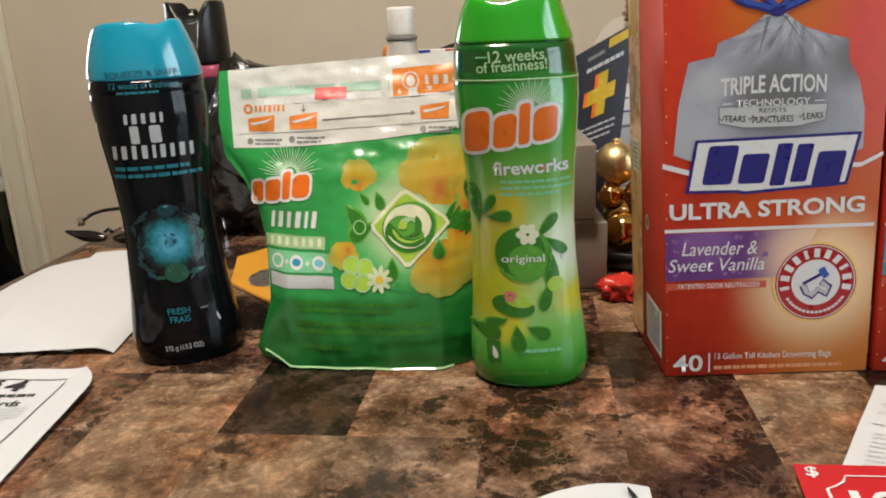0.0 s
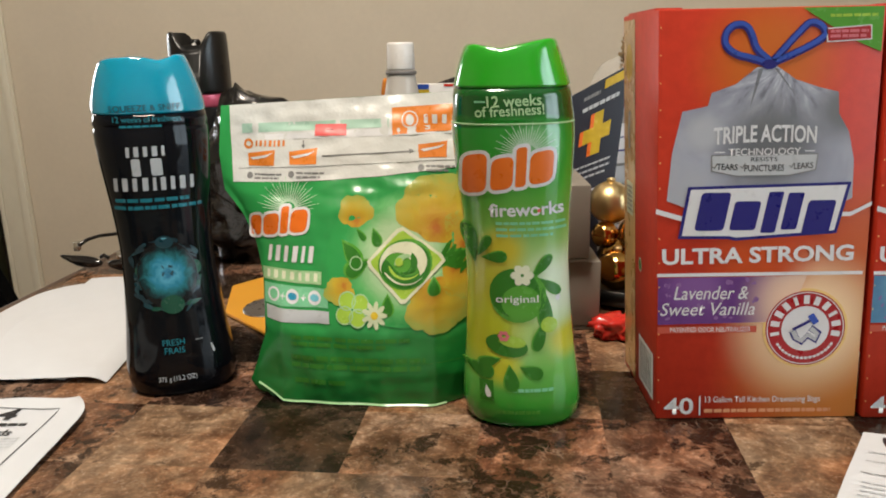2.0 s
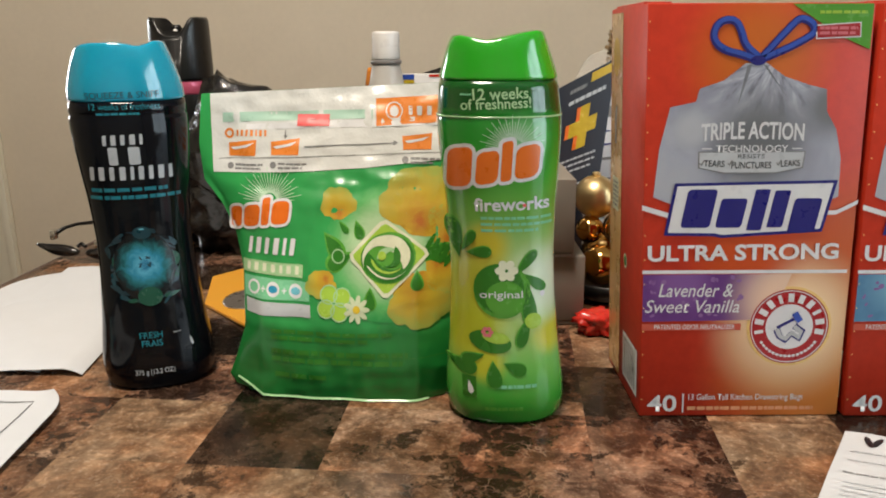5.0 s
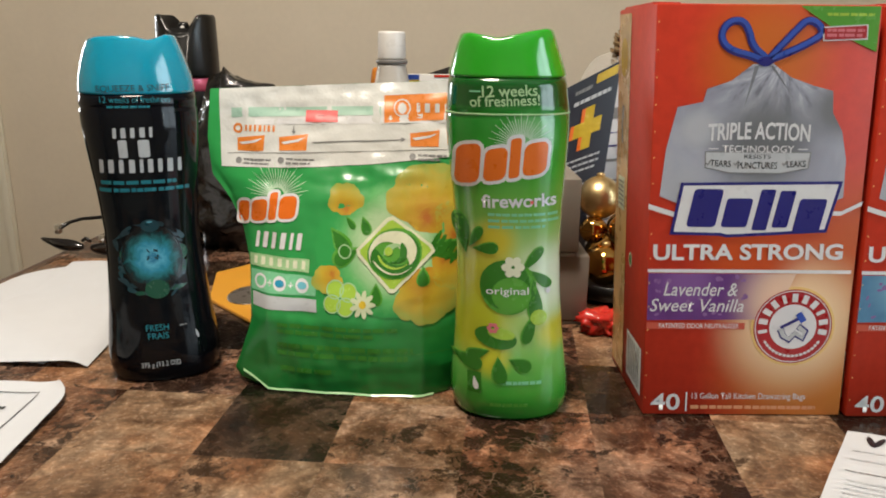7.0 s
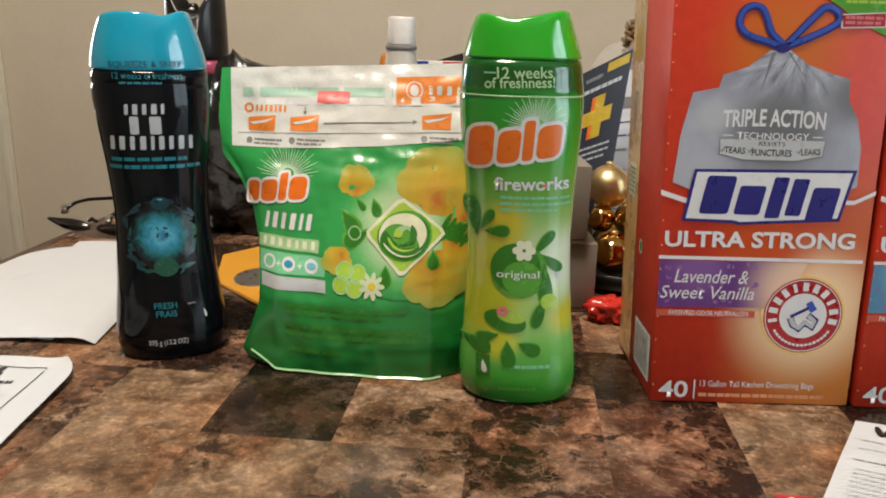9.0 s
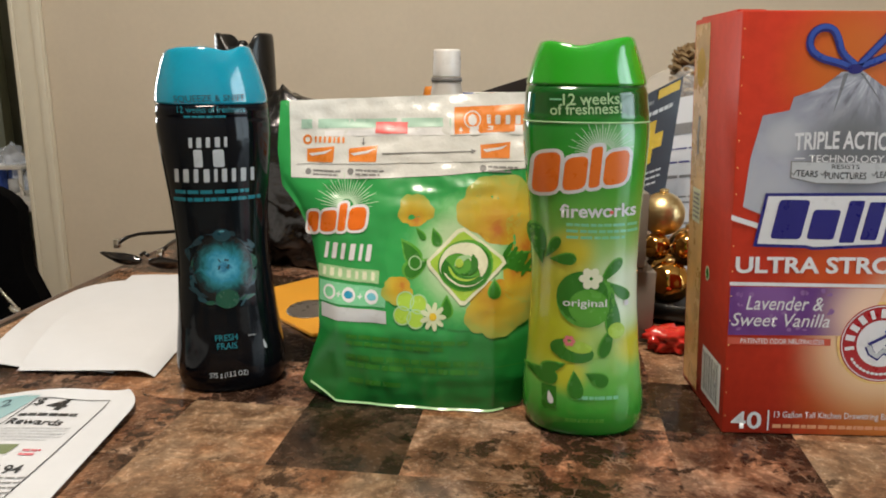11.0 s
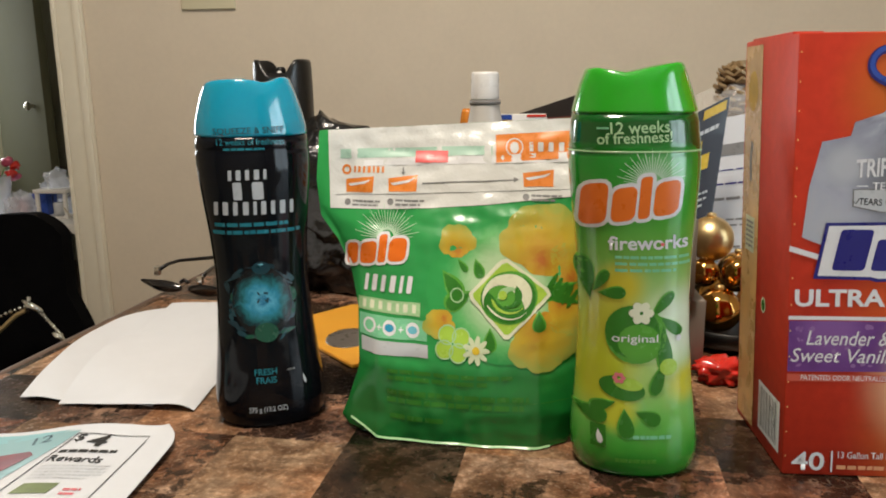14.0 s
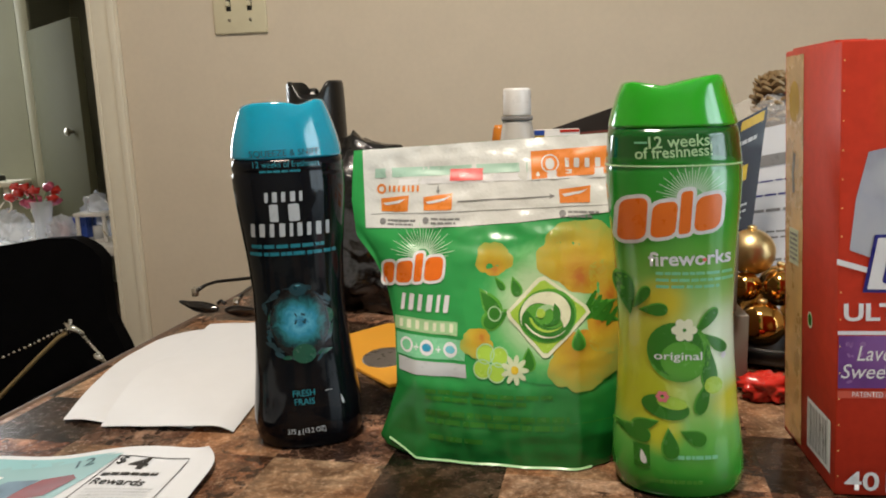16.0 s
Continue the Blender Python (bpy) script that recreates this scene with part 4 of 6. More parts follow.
def bottle(ax, ay, turn, lean, waist, film, cap_m, label, cap_z, dips, tall=1.0, depth=0.76):
    """A waisted oval bottle; returns its thing and the print surface of its front."""
    c, s = math.cos(radians(turn)), math.sin(radians(turn))

    def place(x, y, z):
        return Vector((ax + lean * z / 0.23 + x * c - y * s, ay + x * s + y * c, z * tall))

    def ring(z, grow=0.0, dz=None, n=56):
        a = half_width(z, waist) + grow
        b = a * depth
        out = []
        for i in range(n):
            t = 2 * math.pi * i / n
            x = a * math.copysign(abs(math.cos(t)) ** 0.88, math.cos(t))
            y = b * math.copysign(abs(math.sin(t)) ** 0.88, math.sin(t))
            out.append(place(x, y, z + (dz(x, y) if dz else 0)))
        return out

    b = thing("scent_bead_bottle", (ax, ay, 0), label, "bottle", "scent bead bottles")
    zs = [0.0005, 0.002, 0.004, 0.008, 0.012, 0.018] + [0.024 + 0.006 * i for i in range(26)]
    zs += [z for z in (0.180, 0.1830, 0.1843, 0.1856, 0.1885, 0.194, 0.199) if z < cap_z - 0.001] + [cap_z]
    body = part("body", loft([ring(z, -0.0009 if 0.1840 < z < 0.1850 else 0.0) for z in zs]), film, b)

    def wave(k):
        return lambda x, y: k * float(np.interp(x / 0.026, *dips))

    cz = [cap_z + 0.0003, cap_z + 0.0012] + [cap_z + 0.002 + (0.2215 - cap_z) * i / 6 for i in range(6)]
    rings = [ring(cz[0], -0.0008)] + [ring(z, 0.0005) for z in cz[1:]]
    rings += [ring(0.2235, 0.0002, wave(0.35)), ring(0.2262, -0.0003, wave(0.9)), ring(0.2272, -0.0010, wave(1.0)), ring(0.2275, -0.0024, wave(1.0)), ring(0.2265, -0.0045, wave(0.9)), ring(0.2225, -0.010, wave(0.5)), ring(0.2215, -0.020, wave(0.2))]
    part("cap", loft(rings), cap_m, b)

    def surf(x, z):
        a = half_width(z, waist) + (0.0005 if z > cap_z else 0)
        q = max(-0.995, min(0.995, x / a))
        t = math.acos(math.copysign(abs(q) ** (1 / 0.88), q))
        y = -a * depth * abs(math.sin(t)) ** 0.88
        nrm = Vector((q / a, y / (a * depth) ** 2, 0)).normalized()
        return place(x, y, z), Vector((nrm.x * c - nrm.y * s, nrm.x * s + nrm.y * c, 0))

    # thin pale ring that paints the bright rim highlight over the neck groove
    if cap_z > 0.2:
        part("seam_ring", loft([ring(z, g) for z, g in ((0.1837, -0.0008), (0.1839, 0.0005), (0.1846, 0.0005), (0.1848, -0.0008))], False, False), SEAM, b, "pale ring drawn as the highlight along the seam")
    return b, surf, body


# green bottle; k turns the label sketch's units into metres
gb, gs, g_body = bottle(0.0975, 0.515, 0, -0.0080, 0.0, GREEN_BOTTLE, GREEN_CAP, "tall waisted green scent bead bottle with a floral label", 0.2035, ([-1, -0.8, -0.5, -0.28, -0.1, 0.15, 0.5, 0.8, 1], [0.0002, 0.0002, -0.0014, -0.0026, -0.0022, -0.0008, 0.0012, 0.0026, 0.0024]))
G = Print(gs)
k = 0.000163


def gx(x):
    return (x - 272) * k


def gz(y):
    return 0.2295 - (y - 40) * 0.000169 + float(np.interp(y, [249, 284, 425, 520, 645, 745, 860, 955, 1290, 1372], [0.0028, 0.0034, 0.0058, 0.0068, 0.0088, 0.0085, 0.0070, 0.0070, 0.0062, 0.0050]))


G.text(PALE_GREEN, "12 weeks", gx(268), gz(249), 0.030, 0.0062, 2, 2, 0.012)
G.text(PALE_GREEN, "of freshness!", gx(252), gz(284), 0.038, 0.0058, 2, 2, 0.012)
G.rect(MINT, gx(135), gz(255), gx(172), gz(249), 2)
G.rays(RAY, gx(305), gz(445), 0.006, 0.0185, 27, 8, 172, 0.0008, 1)
G.mark(ORANGE, W_INK, gx(72), gz(592), gx(398), gz(455), "Ooln", 4, 0.08, 0.0020, 0.0080)
G.text(W_INK, "fireworks", gx(302), gz(645), 0.0430, 0.0078, 2, 1.5, 0.022)
G.ellipse(CORAL, gx(343), gz(650), 0.0011, 0.0010, 6)
G.bars(MINT, gx(192), gx(445), gz(745), gz(682), 3, 7, 4, 2, 0.45)
for x, y, w, h, r in ((102, 765, 0.0068, 0.0125, 190), (146, 772, 0.0040, 0.0075, 150), (182, 806, 0.0052, 0.0075, 95), (345, 842, 0.0046, 0.0098, 138), (374, 908, 0.0046, 0.0090, 52), (354, 985, 0.0066, 0.0140, 4), (336, 1085, 0.0054, 0.0105, -18), (108, 1212, 0.0070, 0.0095, 78), (150, 1180, 0.0050, 0.0075, -70), (224, 1238, 0.0068, 0.0090, 4), (300, 1214, 0.0062, 0.0075, 65)):
    G.drop(LEAF_MID, gx(x), gz(y), w, h, r, 2)
    G.drop(LEAF, gx(x) + 0.0004, gz(y) - 0.0003, w * 0.86, h * 0.92, r, 3)
G.ellipse(LEAF_MID, gx(262), gz(940), 0.0165, 0.0165, 3)
G.ellipse(LEAF, gx(250), gz(930), 0.0145, 0.0150, 4)
G.ellipse(LEAF_MID, gx(272), gz(965), 0.0115, 0.0105, 5)
G.ellipse(LEAF, gx(215), gz(1120), 0.0125, 0.0068, 3, -12)
G.ellipse(LIME, gx(235), gz(1105), 0.008, 0.0035, 4, -10)
for a in range(6):
    G.ellipse(CREAM_INK, gx(278) + 0.0038 * math.cos(a * 1.047), gz(866) + 0.0038 * math.sin(a * 1.047), 0.0029, 0.0024, 6, a * 60)
    G.ellipse(PINK_INK, gx(205) + 0.0022 * math.cos(a * 1.047), gz(1085) + 0.0022 * math.sin(a * 1.047), 0.0013, 0.0012, 6)
G.ellipse(LIME, gx(370), gz(1048), 0.0050, 0.0048, 5)
G.ellipse(W_INK, gx(405), gz(955), 0.0015, 0.0018, 6)
G.text(W_INK, "original", gx(258), gz(955), 0.0245, 0.0058, 8, 0, 0.006)
G.rect(LEAF, gx(110), gz(1325), gx(160), gz(1250), 2)
G.drop(W_INK, gx(138), gz(1290), 0.0022, 0.0042, 10, 3)
G.bars(MINT, gx(215), gx(420), gz(1295), gz(1270), 1, 8, 6, 2, 0.5)
G.bars(LEAF_MID, gx(190), gx(340), gz(1372), gz(1350), 1, 6, 7, 2, 0.6)
G.finish(g_body)

# black and teal bottle
db, ds, d_body = bottle(-0.1385, 0.567, 21, -0.0042, 0.0012, BLACK_BOTTLE, TEAL_CAP, "tall waisted black scent bead bottle with a teal cap", 0.1925, ([-1, -0.7, -0.2, 0.1, 0.32, 0.5, 0.75, 1], [-0.0012, 0.0002, 0.0006, -0.0002, -0.0018, -0.0010, 0.0016, 0.0014]), 0.985)
D = Print(ds)


def dx(x, y):
    return (x - (240 + (y - 158) * 0.1144)) * (0.000345 + (y - 158) * 7e-8)


def dz(y):
    return 0.000378 * (667 - y) + float(np.interp(y, [149, 168, 230, 300, 450, 590, 641], [0.0005, 0.0015, 0.0045, 0.0048, 0.0045, 0.0055, 0.0036]))


D.text(BLUE_DEEP, "SQUEEZE & SNIFF", dx(232, 149), dz(149), 0.042, 0.0047, 2, 1, 0.006)
D.text(TEAL_INK, "12 weeks of freshness", dx(236, 168), dz(169), 0.040, 0.0040, 2, 0)
D.bars(TEAL_INK, dx(190, 182), dx(265, 182), dz(186), dz(179), 1, 6, 3, 2, 0.6)
D.mark(GREY_PALE, BLACK_INK, dx(197, 232), dz(240), dx(268, 232), dz(222), "nnnnn", 3, 0.05, 0.0, 0.0004)
D.mark(GREY_PALE, BLACK_INK, dx(203, 260), dz(273), dx(272, 260), dz(243), "nn", 3, 0.0)
D.mark(GREY_PALE, BLACK_INK, dx(176, 288), dz(299), dx(318, 288), dz(276), "nnnnnnnnn", 3, 0.05)
D.bars(TEAL_INK, dx(182, 316), dx(330, 316), dz(320), dz(311), 1, 9, 5, 2, 0.7)
D.bars(TEAL_INK, dx(180, 328), dx(338, 328), dz(333), dz(324), 1, 10, 8, 2, 0.7)
cx, cz_ = dx(268, 450), dz(448)
rnd = random.Random(4)
for i in range(44):
    a = 2 * math.pi * i / 44 + rnd.uniform(-0.1, 0.1)
    rr = rnd.uniform(0.0170, 0.0235)
    D.drop(rnd.choice((BLUE_DEEP, RIM_TEAL, RIM_TEAL, LEAF_DIM)), cx + rr * math.cos(a), cz_ - 0.001 + rr * 1.12 * math.sin(a), rnd.uniform(0.0010, 0.0026), rnd.uniform(0.0030, 0.0060), math.degrees(a) + rnd.uniform(-30, 30), 1)
mid = ds(cx, cz_)[0] - Vector(db.location)
BLOOM = bloom_print(tuple(mid))
D.ellipse(BLOOM, cx, cz_ - 0.0010, 0.0185, 0.0235, 3, 0, 40)
for i in range(9):
    a = rnd.uniform(0, 6.28)
    D.ellipse(BLUE_DEEP, cx + 0.0035 * math.cos(a), cz_ + 0.002 + 0.0035 * math.sin(a), 0.0016, 0.0005, 5, rnd.uniform(0, 180))
D.ellipse(BLUE_DEEP, cx + 0.0005, cz_ + 0.0215, 0.0056, 0.0042, 4)
D.ellipse(PALE_BLUE, cx + 0.0005, cz_ + 0.0240, 0.0018, 0.0005, 5)
D.ellipse(LEAF_DIM, cx + 0.001, cz_ - 0.0215, 0.0075, 0.0065, 4)
D.ellipse(LEAF_DIM, cx + 0.0175, cz_ + 0.002, 0.0042, 0.0052, 2)
D.text(TEAL_INK, "FRESH", dx(278, 577), dz(577), 0.0140, 0.0043, 2, 0, 0.004)
D.text(TEAL_INK, "FRAIS", dx(280, 591), dz(592), 0.0128, 0.0043, 2, 0, 0.004)
D.text(GREY_PALE, "375 g (13.2 OZ)", dx(285, 640), dz(641), 0.0245, 0.0046, 2, 1, 0.004)
D.drop(GREY_PALE, dx(345, 595), dz(597), 0.0011, 0.0036, 14, 2)
D.bars(GREY_INK, dx(315, 577), dx(332, 577), dz(579), dz(575), 1, 3, 2, 2)
D.finish(d_body)


# ---- green pouch of laundry pods ----
def pouch_front(z):
    return float(np.interp(z, [0, 0.02, 0.07, 0.12, 0.19, 0.20], [0.522, 0.527, 0.545, 0.560, 0.595, 0.600]))


def pouch_left(z):
    return float(np.interp(z, [0, 0.008, 0.02, 0.042, 0.08, 0.105, 0.124, 0.14, 0.165, 0.19], [-0.0790, -0.0860, -0.0810, -0.0740, -0.0765, -0.0825, -0.0920, -0.1045, -0.1085, -0.1085]))


def pouch_right(z):
    return float(np.interp(z, [0, 0.02, 0.08, 0.14, 0.19], [0.060, 0.070, 0.076, 0.084, 0.086]))


def pouch_top(x):
    return 0.1862 + (x + 0.105) * 0.045


def pouch_point(x, z):
    """The front film: its bulge and folds, at (x, z)."""
    l, r = pouch_left(z), pouch_right(z)
    s = max(0.0, min(1.0, (x - l) / (r - l)))
    full = math.sin(math.pi * s) ** 0.6 if 0 < s < 1 else 0.0
    body = 0.016 * math.exp(-((z - 0.055) / 0.055) ** 2) * full
    fold = 0.0022 * noise.noise(Vector((x * 40, z * 34, 1.0))) + 0.0013 * noise.noise(Vector((x * 60, z * 150, 7.0))) * (1 if z > 0.13 else 0.45) + 0.0008 * noise.noise(Vector((x * 120, z * 60, 3.0)))
    edge_fold = 0.003 * math.exp(-((s - 0.10) / 0.07) ** 2) * math.sin(z * 90)
    sag = 0.010 * (1 - full) * math.exp(-((z - 0.11) / 0.04) ** 2)
    y = pouch_front(z) + 0.008 - body * 1.0 + (fold + edge_fold) * min(1, full * 1.5) + sag - (x + 0.02) * 0.10
    low = max(0.0, 1 - z / 0.10) ** 0.7
    y += low * (0.55 * max(0.0, x - 0.042) + 0.45 * max(0.0, -0.060 - x))
    return Vector((x, y, z))


def pouch_sheet(s, t, back=False):
    ztop = 0.199
    z = ztop * t ** 1.0
    l, r = pouch_left(min(z, 0.19)), pouch_right(min(z, 0.19))
    x = l + (r - l) * s
    zt = z * pouch_top(x) / 0.195
    if t == 0:
        zt = 0.0008 + 0.0075 * max(0, (0.14 - s) / 0.14)
    p = pouch_point(x, min(zt, 0.199))
    if back:
        full = math.sin(math.pi * s) ** 0.7 if 0 < s < 1 else 0.0
        p.y += 0.0012 + 0.050 * full * max(0.0, 1 - t) ** 0.5
    p.z = zt
    return p


pouch = thing("laundry_pod_pouch", (-0.01, 0.56, 0), "shiny green and white plastic pouch of laundry pods", "pouch")
front = grid_bm(110, 110, lambda s, t: pouch_sheet(s, t))
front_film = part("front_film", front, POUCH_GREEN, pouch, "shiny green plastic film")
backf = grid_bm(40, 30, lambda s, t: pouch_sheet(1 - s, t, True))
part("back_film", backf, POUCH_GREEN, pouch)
part("bottom_seam", grid_bm(40, 2, lambda s, t: pouch_sheet(0.002 + 0.92 * s, 0) + Vector((0, -0.0016 + 0.0012 * t, 0.0002 + 0.0010 * t))), SEAM, pouch, "pale sealed bottom seam")


def pouch_surf(x, z):
    e = 0.0008
    p = pouch_point(x, z)
    nx = (pouch_point(x + e, z) - pouch_point(x - e, z))
    nz = (pouch_point(x, z + e) - pouch_point(x, z - e))
    return p, nx.cross(nz).normalized()


P = Print(pouch_surf, 0.0022, 0.0003, 0.00013)
# white header with a clear window strip, green side seam
n = 26
top_l = [(-0.1018 + 0.1858 * i / n, pouch_top(-0.1018 + 0.1858 * i / n) * 1.0195) for i in range(n + 1)]
low_l = [(-0.0975 + 0.1800 * i / n, 0.1390 + 0.0125 * (i / n) ** 1.3 - 0.002 * math.sin(math.pi * i / n)) for i in range(n + 1)]
P.word, P.count = "header_panel", P.count + 1
for i in range(n):
    for j in range(8):
        q = [tuple(Vector(a).lerp(Vector(b), f)) for a, b, f in ((low_l[i], top_l[i], j / 8), (low_l[i + 1], top_l[i + 1], j / 8), (low_l[i + 1], top_l[i + 1], (j + 1) / 8), (low_l[i], top_l[i], (j + 1) / 8))]
        P.poly(POUCH_WHITE, q, 1)
P.word = ""
P.poly(HEADER_TINT, [(-0.092, 0.1775), (0.012, 0.1800), (0.012, 0.1742), (-0.092, 0.1712)], 2)
P.poly(W_INK, [(-0.075, 0.1700), (0.082, 0.1770), (0.082, 0.1705), (-0.075, 0.1665)], 3)
P.rect(CORAL, -0.0395, 0.1690, -0.0175, 0.1765, 4)
P.ellipse(RED_INK, -0.029, 0.1728, 0.003, 0.0006, 5)
P.poly(ORANGE_SOFT, [(0.0145, 0.1692), (0.083, 0.1735), (0.083, 0.1905), (0.0140, 0.1868)], 4)
P.ring(W_INK, 0.0265, 0.1788, 0.0058, 0.0050, 5)
P.ellipse(W_INK, 0.0265, 0.1786, 0.0030, 0.0036, 5)
P.mark(W_INK, None, 0.0350, 0.1762, 0.078, 0.1822, "nnnnnnn", 5, 0.0)
P.ring(ORANGE_SOFT, -0.0872, 0.1640, 0.0034, 0.0019, 3)
P.mark(ORANGE_SOFT, None, -0.0825, 0.1622, -0.060, 0.1662, "nnnnnnn", 3, 0.0)
for x, z in ((-0.0775, 0.1542), (-0.0475, 0.1552), (0.0420, 0.1592)):
    P.poly(ORANGE_SOFT, [(x - 0.0095, z - 0.0050), (x + 0.0095, z - 0.0045), (x + 0.0100, z + 0.0058), (x - 0.0100, z + 0.0035)], 3)
    P.poly(W_INK, [(x - 0.0085, z + 0.0005), (x + 0.0020, z + 0.0022), (x + 0.0085, z + 0.0038), (x + 0.0040, z + 0.0010), (x - 0.0060, z - 0.0010)], 4)
    P.ellipse(GREY_INK, x - 0.0080, z - 0.0112, 0.0022, 0.0021, 3)
    P.bars(GREY_INK, x - 0.0045, x + 0.0150, z - 0.0142, z - 0.0090, 2, 5, int(x * 1000) + 200, 3, 0.5)
P.line(GREY_INK, [(-0.0475, 0.1660), (-0.0475, 0.1622)], 0.0008, 3)
P.poly(GREY_INK, [(-0.0490, 0.1630), (-0.0460, 0.1630), (-0.0475, 0.1606)], 3)
P.line(GREY_INK, [(-0.0340, 0.1560), (0.0265, 0.1585)], 0.0008, 3)
P.poly(GREY_INK, [(0.0260, 0.1602), (0.0260, 0.1570), (0.0295, 0.1587)], 3)
P.line(GREY_INK, [(-0.094, 0.1475), (-0.02, 0.1500), (0.082, 0.1540)], 0.0004, 3)
# burst, logo and wording on the green
P.rays(RAY, -0.0570, 0.1215, 0.005, 0.0225, 25, 5, 175, 0.0008, 1)
P.mark(ORANGE, W_INK, -0.0860, 0.1030, -0.0425, 0.1195, "ooln", 4, 0.08, 0.0018, 0.0055)
P.mark(W_INK, LEAF_MID, -0.0730, 0.0880, -0.0375, 0.0985, "nnnnnn", 3, 0.12, 0.0, 0.0008)
P.poly(PALE_GREEN, [(-0.0755, 0.0760), (-0.0325, 0.0760), (-0.0325, 0.0838), (-0.0760, 0.0838)], 1)
P.mark(CREAM_INK, None, -0.0735, 0.0775, -0.0340, 0.0825, "nnnnnnn", 2, 0.0)
P.poly(MINT, [(-0.0735, 0.0615), (-0.0275, 0.0625), (-0.0275, 0.0740), (-0.0745, 0.0740)], 1)
for x in (-0.0665, -0.0525, -0.0370):
    P.ellipse(W_INK, x, 0.0678, 0.0046, 0.0044, 2)
    P.ellipse(MINT if x < -0.06 else (BLUE_GLOW if x < -0.05 else PALE_BLUE), x, 0.0678, 0.0032, 0.0022 if x > -0.06 else 0.0030, 3)
for x in (-0.0595, -0.0448):
    P.text(W_INK, "+", x, 0.0675, 0.0034, 0.0034, 2, 0, 0.01)
P.poly(GREY_PALE, [(-0.0715, 0.0522), (-0.0265, 0.0530), (-0.0270, 0.0605), (-0.0722, 0.0605)], 1)
# yellow flowers, leaves, the pod with its swirl
P.ellipse(radial_print("pale_halo_print", (0.032, 0.094), 0.0405, [(0.0, (0.48, 0.63, 0.40)), (0.5, (0.40, 0.58, 0.33)), (0.8, (0.11, 0.40, 0.12)), (1.0, (0.030, 0.30, 0.070))], 0.12), 0.022, 0.094, 0.0510, 0.0425, 1, 0, 60)
GOLDEN = [(0.0, (0.40, 0.13, 0.02)), (0.2, (0.46, 0.26, 0.025)), (0.5, (0.48, 0.34, 0.03)), (0.8, (0.42, 0.35, 0.05)), (1.0, (0.32, 0.37, 0.07))]
for x, z, r, n_lobe, turn, heart in ((-0.010, 0.1215, 0.0128, 5, 0.4, (0.000, -0.006)), (0.044, 0.1235, 0.0275, 5, 0.9, (0.000, -0.012)), (0.066, 0.1080, 0.0190, 5, 0.1, (-0.004, -0.008)), (0.044, 0.0640, 0.0225, 5, 0.5, (-0.002, 0.012)), (0.062, 0.0800, 0.0170, 5, 0.2, (-0.006, 0.006)), (-0.020, 0.0730, 0.0110, 5, 0.7, (0.003, 0.004))):
    m_ = radial_print("golden_flower_print", (x + heart[0] + 0.01, z + heart[1]), r * 1.2, GOLDEN)
    pts = []
    for i in range(60):
        a = 2 * math.pi * i / 60
        rr = r * (0.80 + 0.16 * abs(math.cos(n_lobe * a / 2 + turn)) ** 0.6 + 0.05 * math.sin(3 * a + turn * 5) + 0.02 * math.sin(13 * a))
        pts.append((x + rr * math.cos(a), z + rr * 0.84 * math.sin(a)))
    P.word = "printed_flower"
    P.count += 1
    P.poly(m_, pts, 2)
    P.word = ""
for x, z, w, h, r in ((-0.0125, 0.0965, 0.008, 0.010, 40), (-0.008, 0.0880, 0.008, 0.010, -60), (0.004, 0.1060, 0.005, 0.006, 20), (0.0545, 0.0935, 0.006, 0.013, -70), (0.0575, 0.0885, 0.005, 0.012, -110), (0.0420, 0.0765, 0.006, 0.006, 0), (-0.006, 0.1075, 0.003, 0.005, 40), (0.012, 0.0655, 0.006, 0.007, 0)):
    P.drop(LEAF_MID, x, z, w, h, r, 3)
    P.drop(LEAF, x, z - 0.0006, w * 0.75, h * 0.85, r, 4)
for i in range(5):
    P.ellipse(LEAF, 0.0500 + 0.0032 * i, 0.0975 - 0.0024 * i, 0.0016, 0.0066, 5, -35)
P.ring(PALE_GREEN, -0.0090, 0.0900, 0.0044, 0.0036, 5, 20)
for a in range(4):
    P.ellipse(LIME, -0.011 + 0.0062 * math.cos(a * 1.57 + 0.6), 0.0625 + 0.0062 * math.sin(a * 1.57 + 0.6), 0.0058, 0.0050, 4, a * 90)
    P.ring(PALE_GREEN, -0.011 + 0.0062 * math.cos(a * 1.57 + 0.6), 0.0625 + 0.0062 * math.sin(a * 1.57 + 0.6), 0.0058, 0.0050, 5, 16)
for a in range(9):
    P.ellipse(DAISY, 0.0035 + 0.0050 * math.cos(a * 0.698), 0.0592 + 0.0050 * math.sin(a * 0.698), 0.0034, 0.0015, 6, a * 40)
P.ellipse(YELLOW, 0.0035, 0.0592, 0.0022, 0.0022, 7)
P.poly(CREAM_INK, [(0.0235, 0.0665), (0.0495, 0.0905), (0.0475, 0.0945), (0.0220, 0.1120), (0.0180, 0.1110), (-0.0015, 0.0915), (-0.0005, 0.0880), (0.0205, 0.0665)], 6)
P.poly(LIME, [(0.0235, 0.0690), (0.0470, 0.0910), (0.0450, 0.0940), (0.0218, 0.1095), (0.0190, 0.1085), (0.0010, 0.0912), (0.0018, 0.0888), (0.0210, 0.0690)], 7)
P.ellipse(LEAF_MID, 0.0235, 0.0895, 0.0178, 0.0150, 8, 8)
P.word, P.count = "printed_swirl", P.count + 1
c0 = Vector((0.0235, 0.0895))


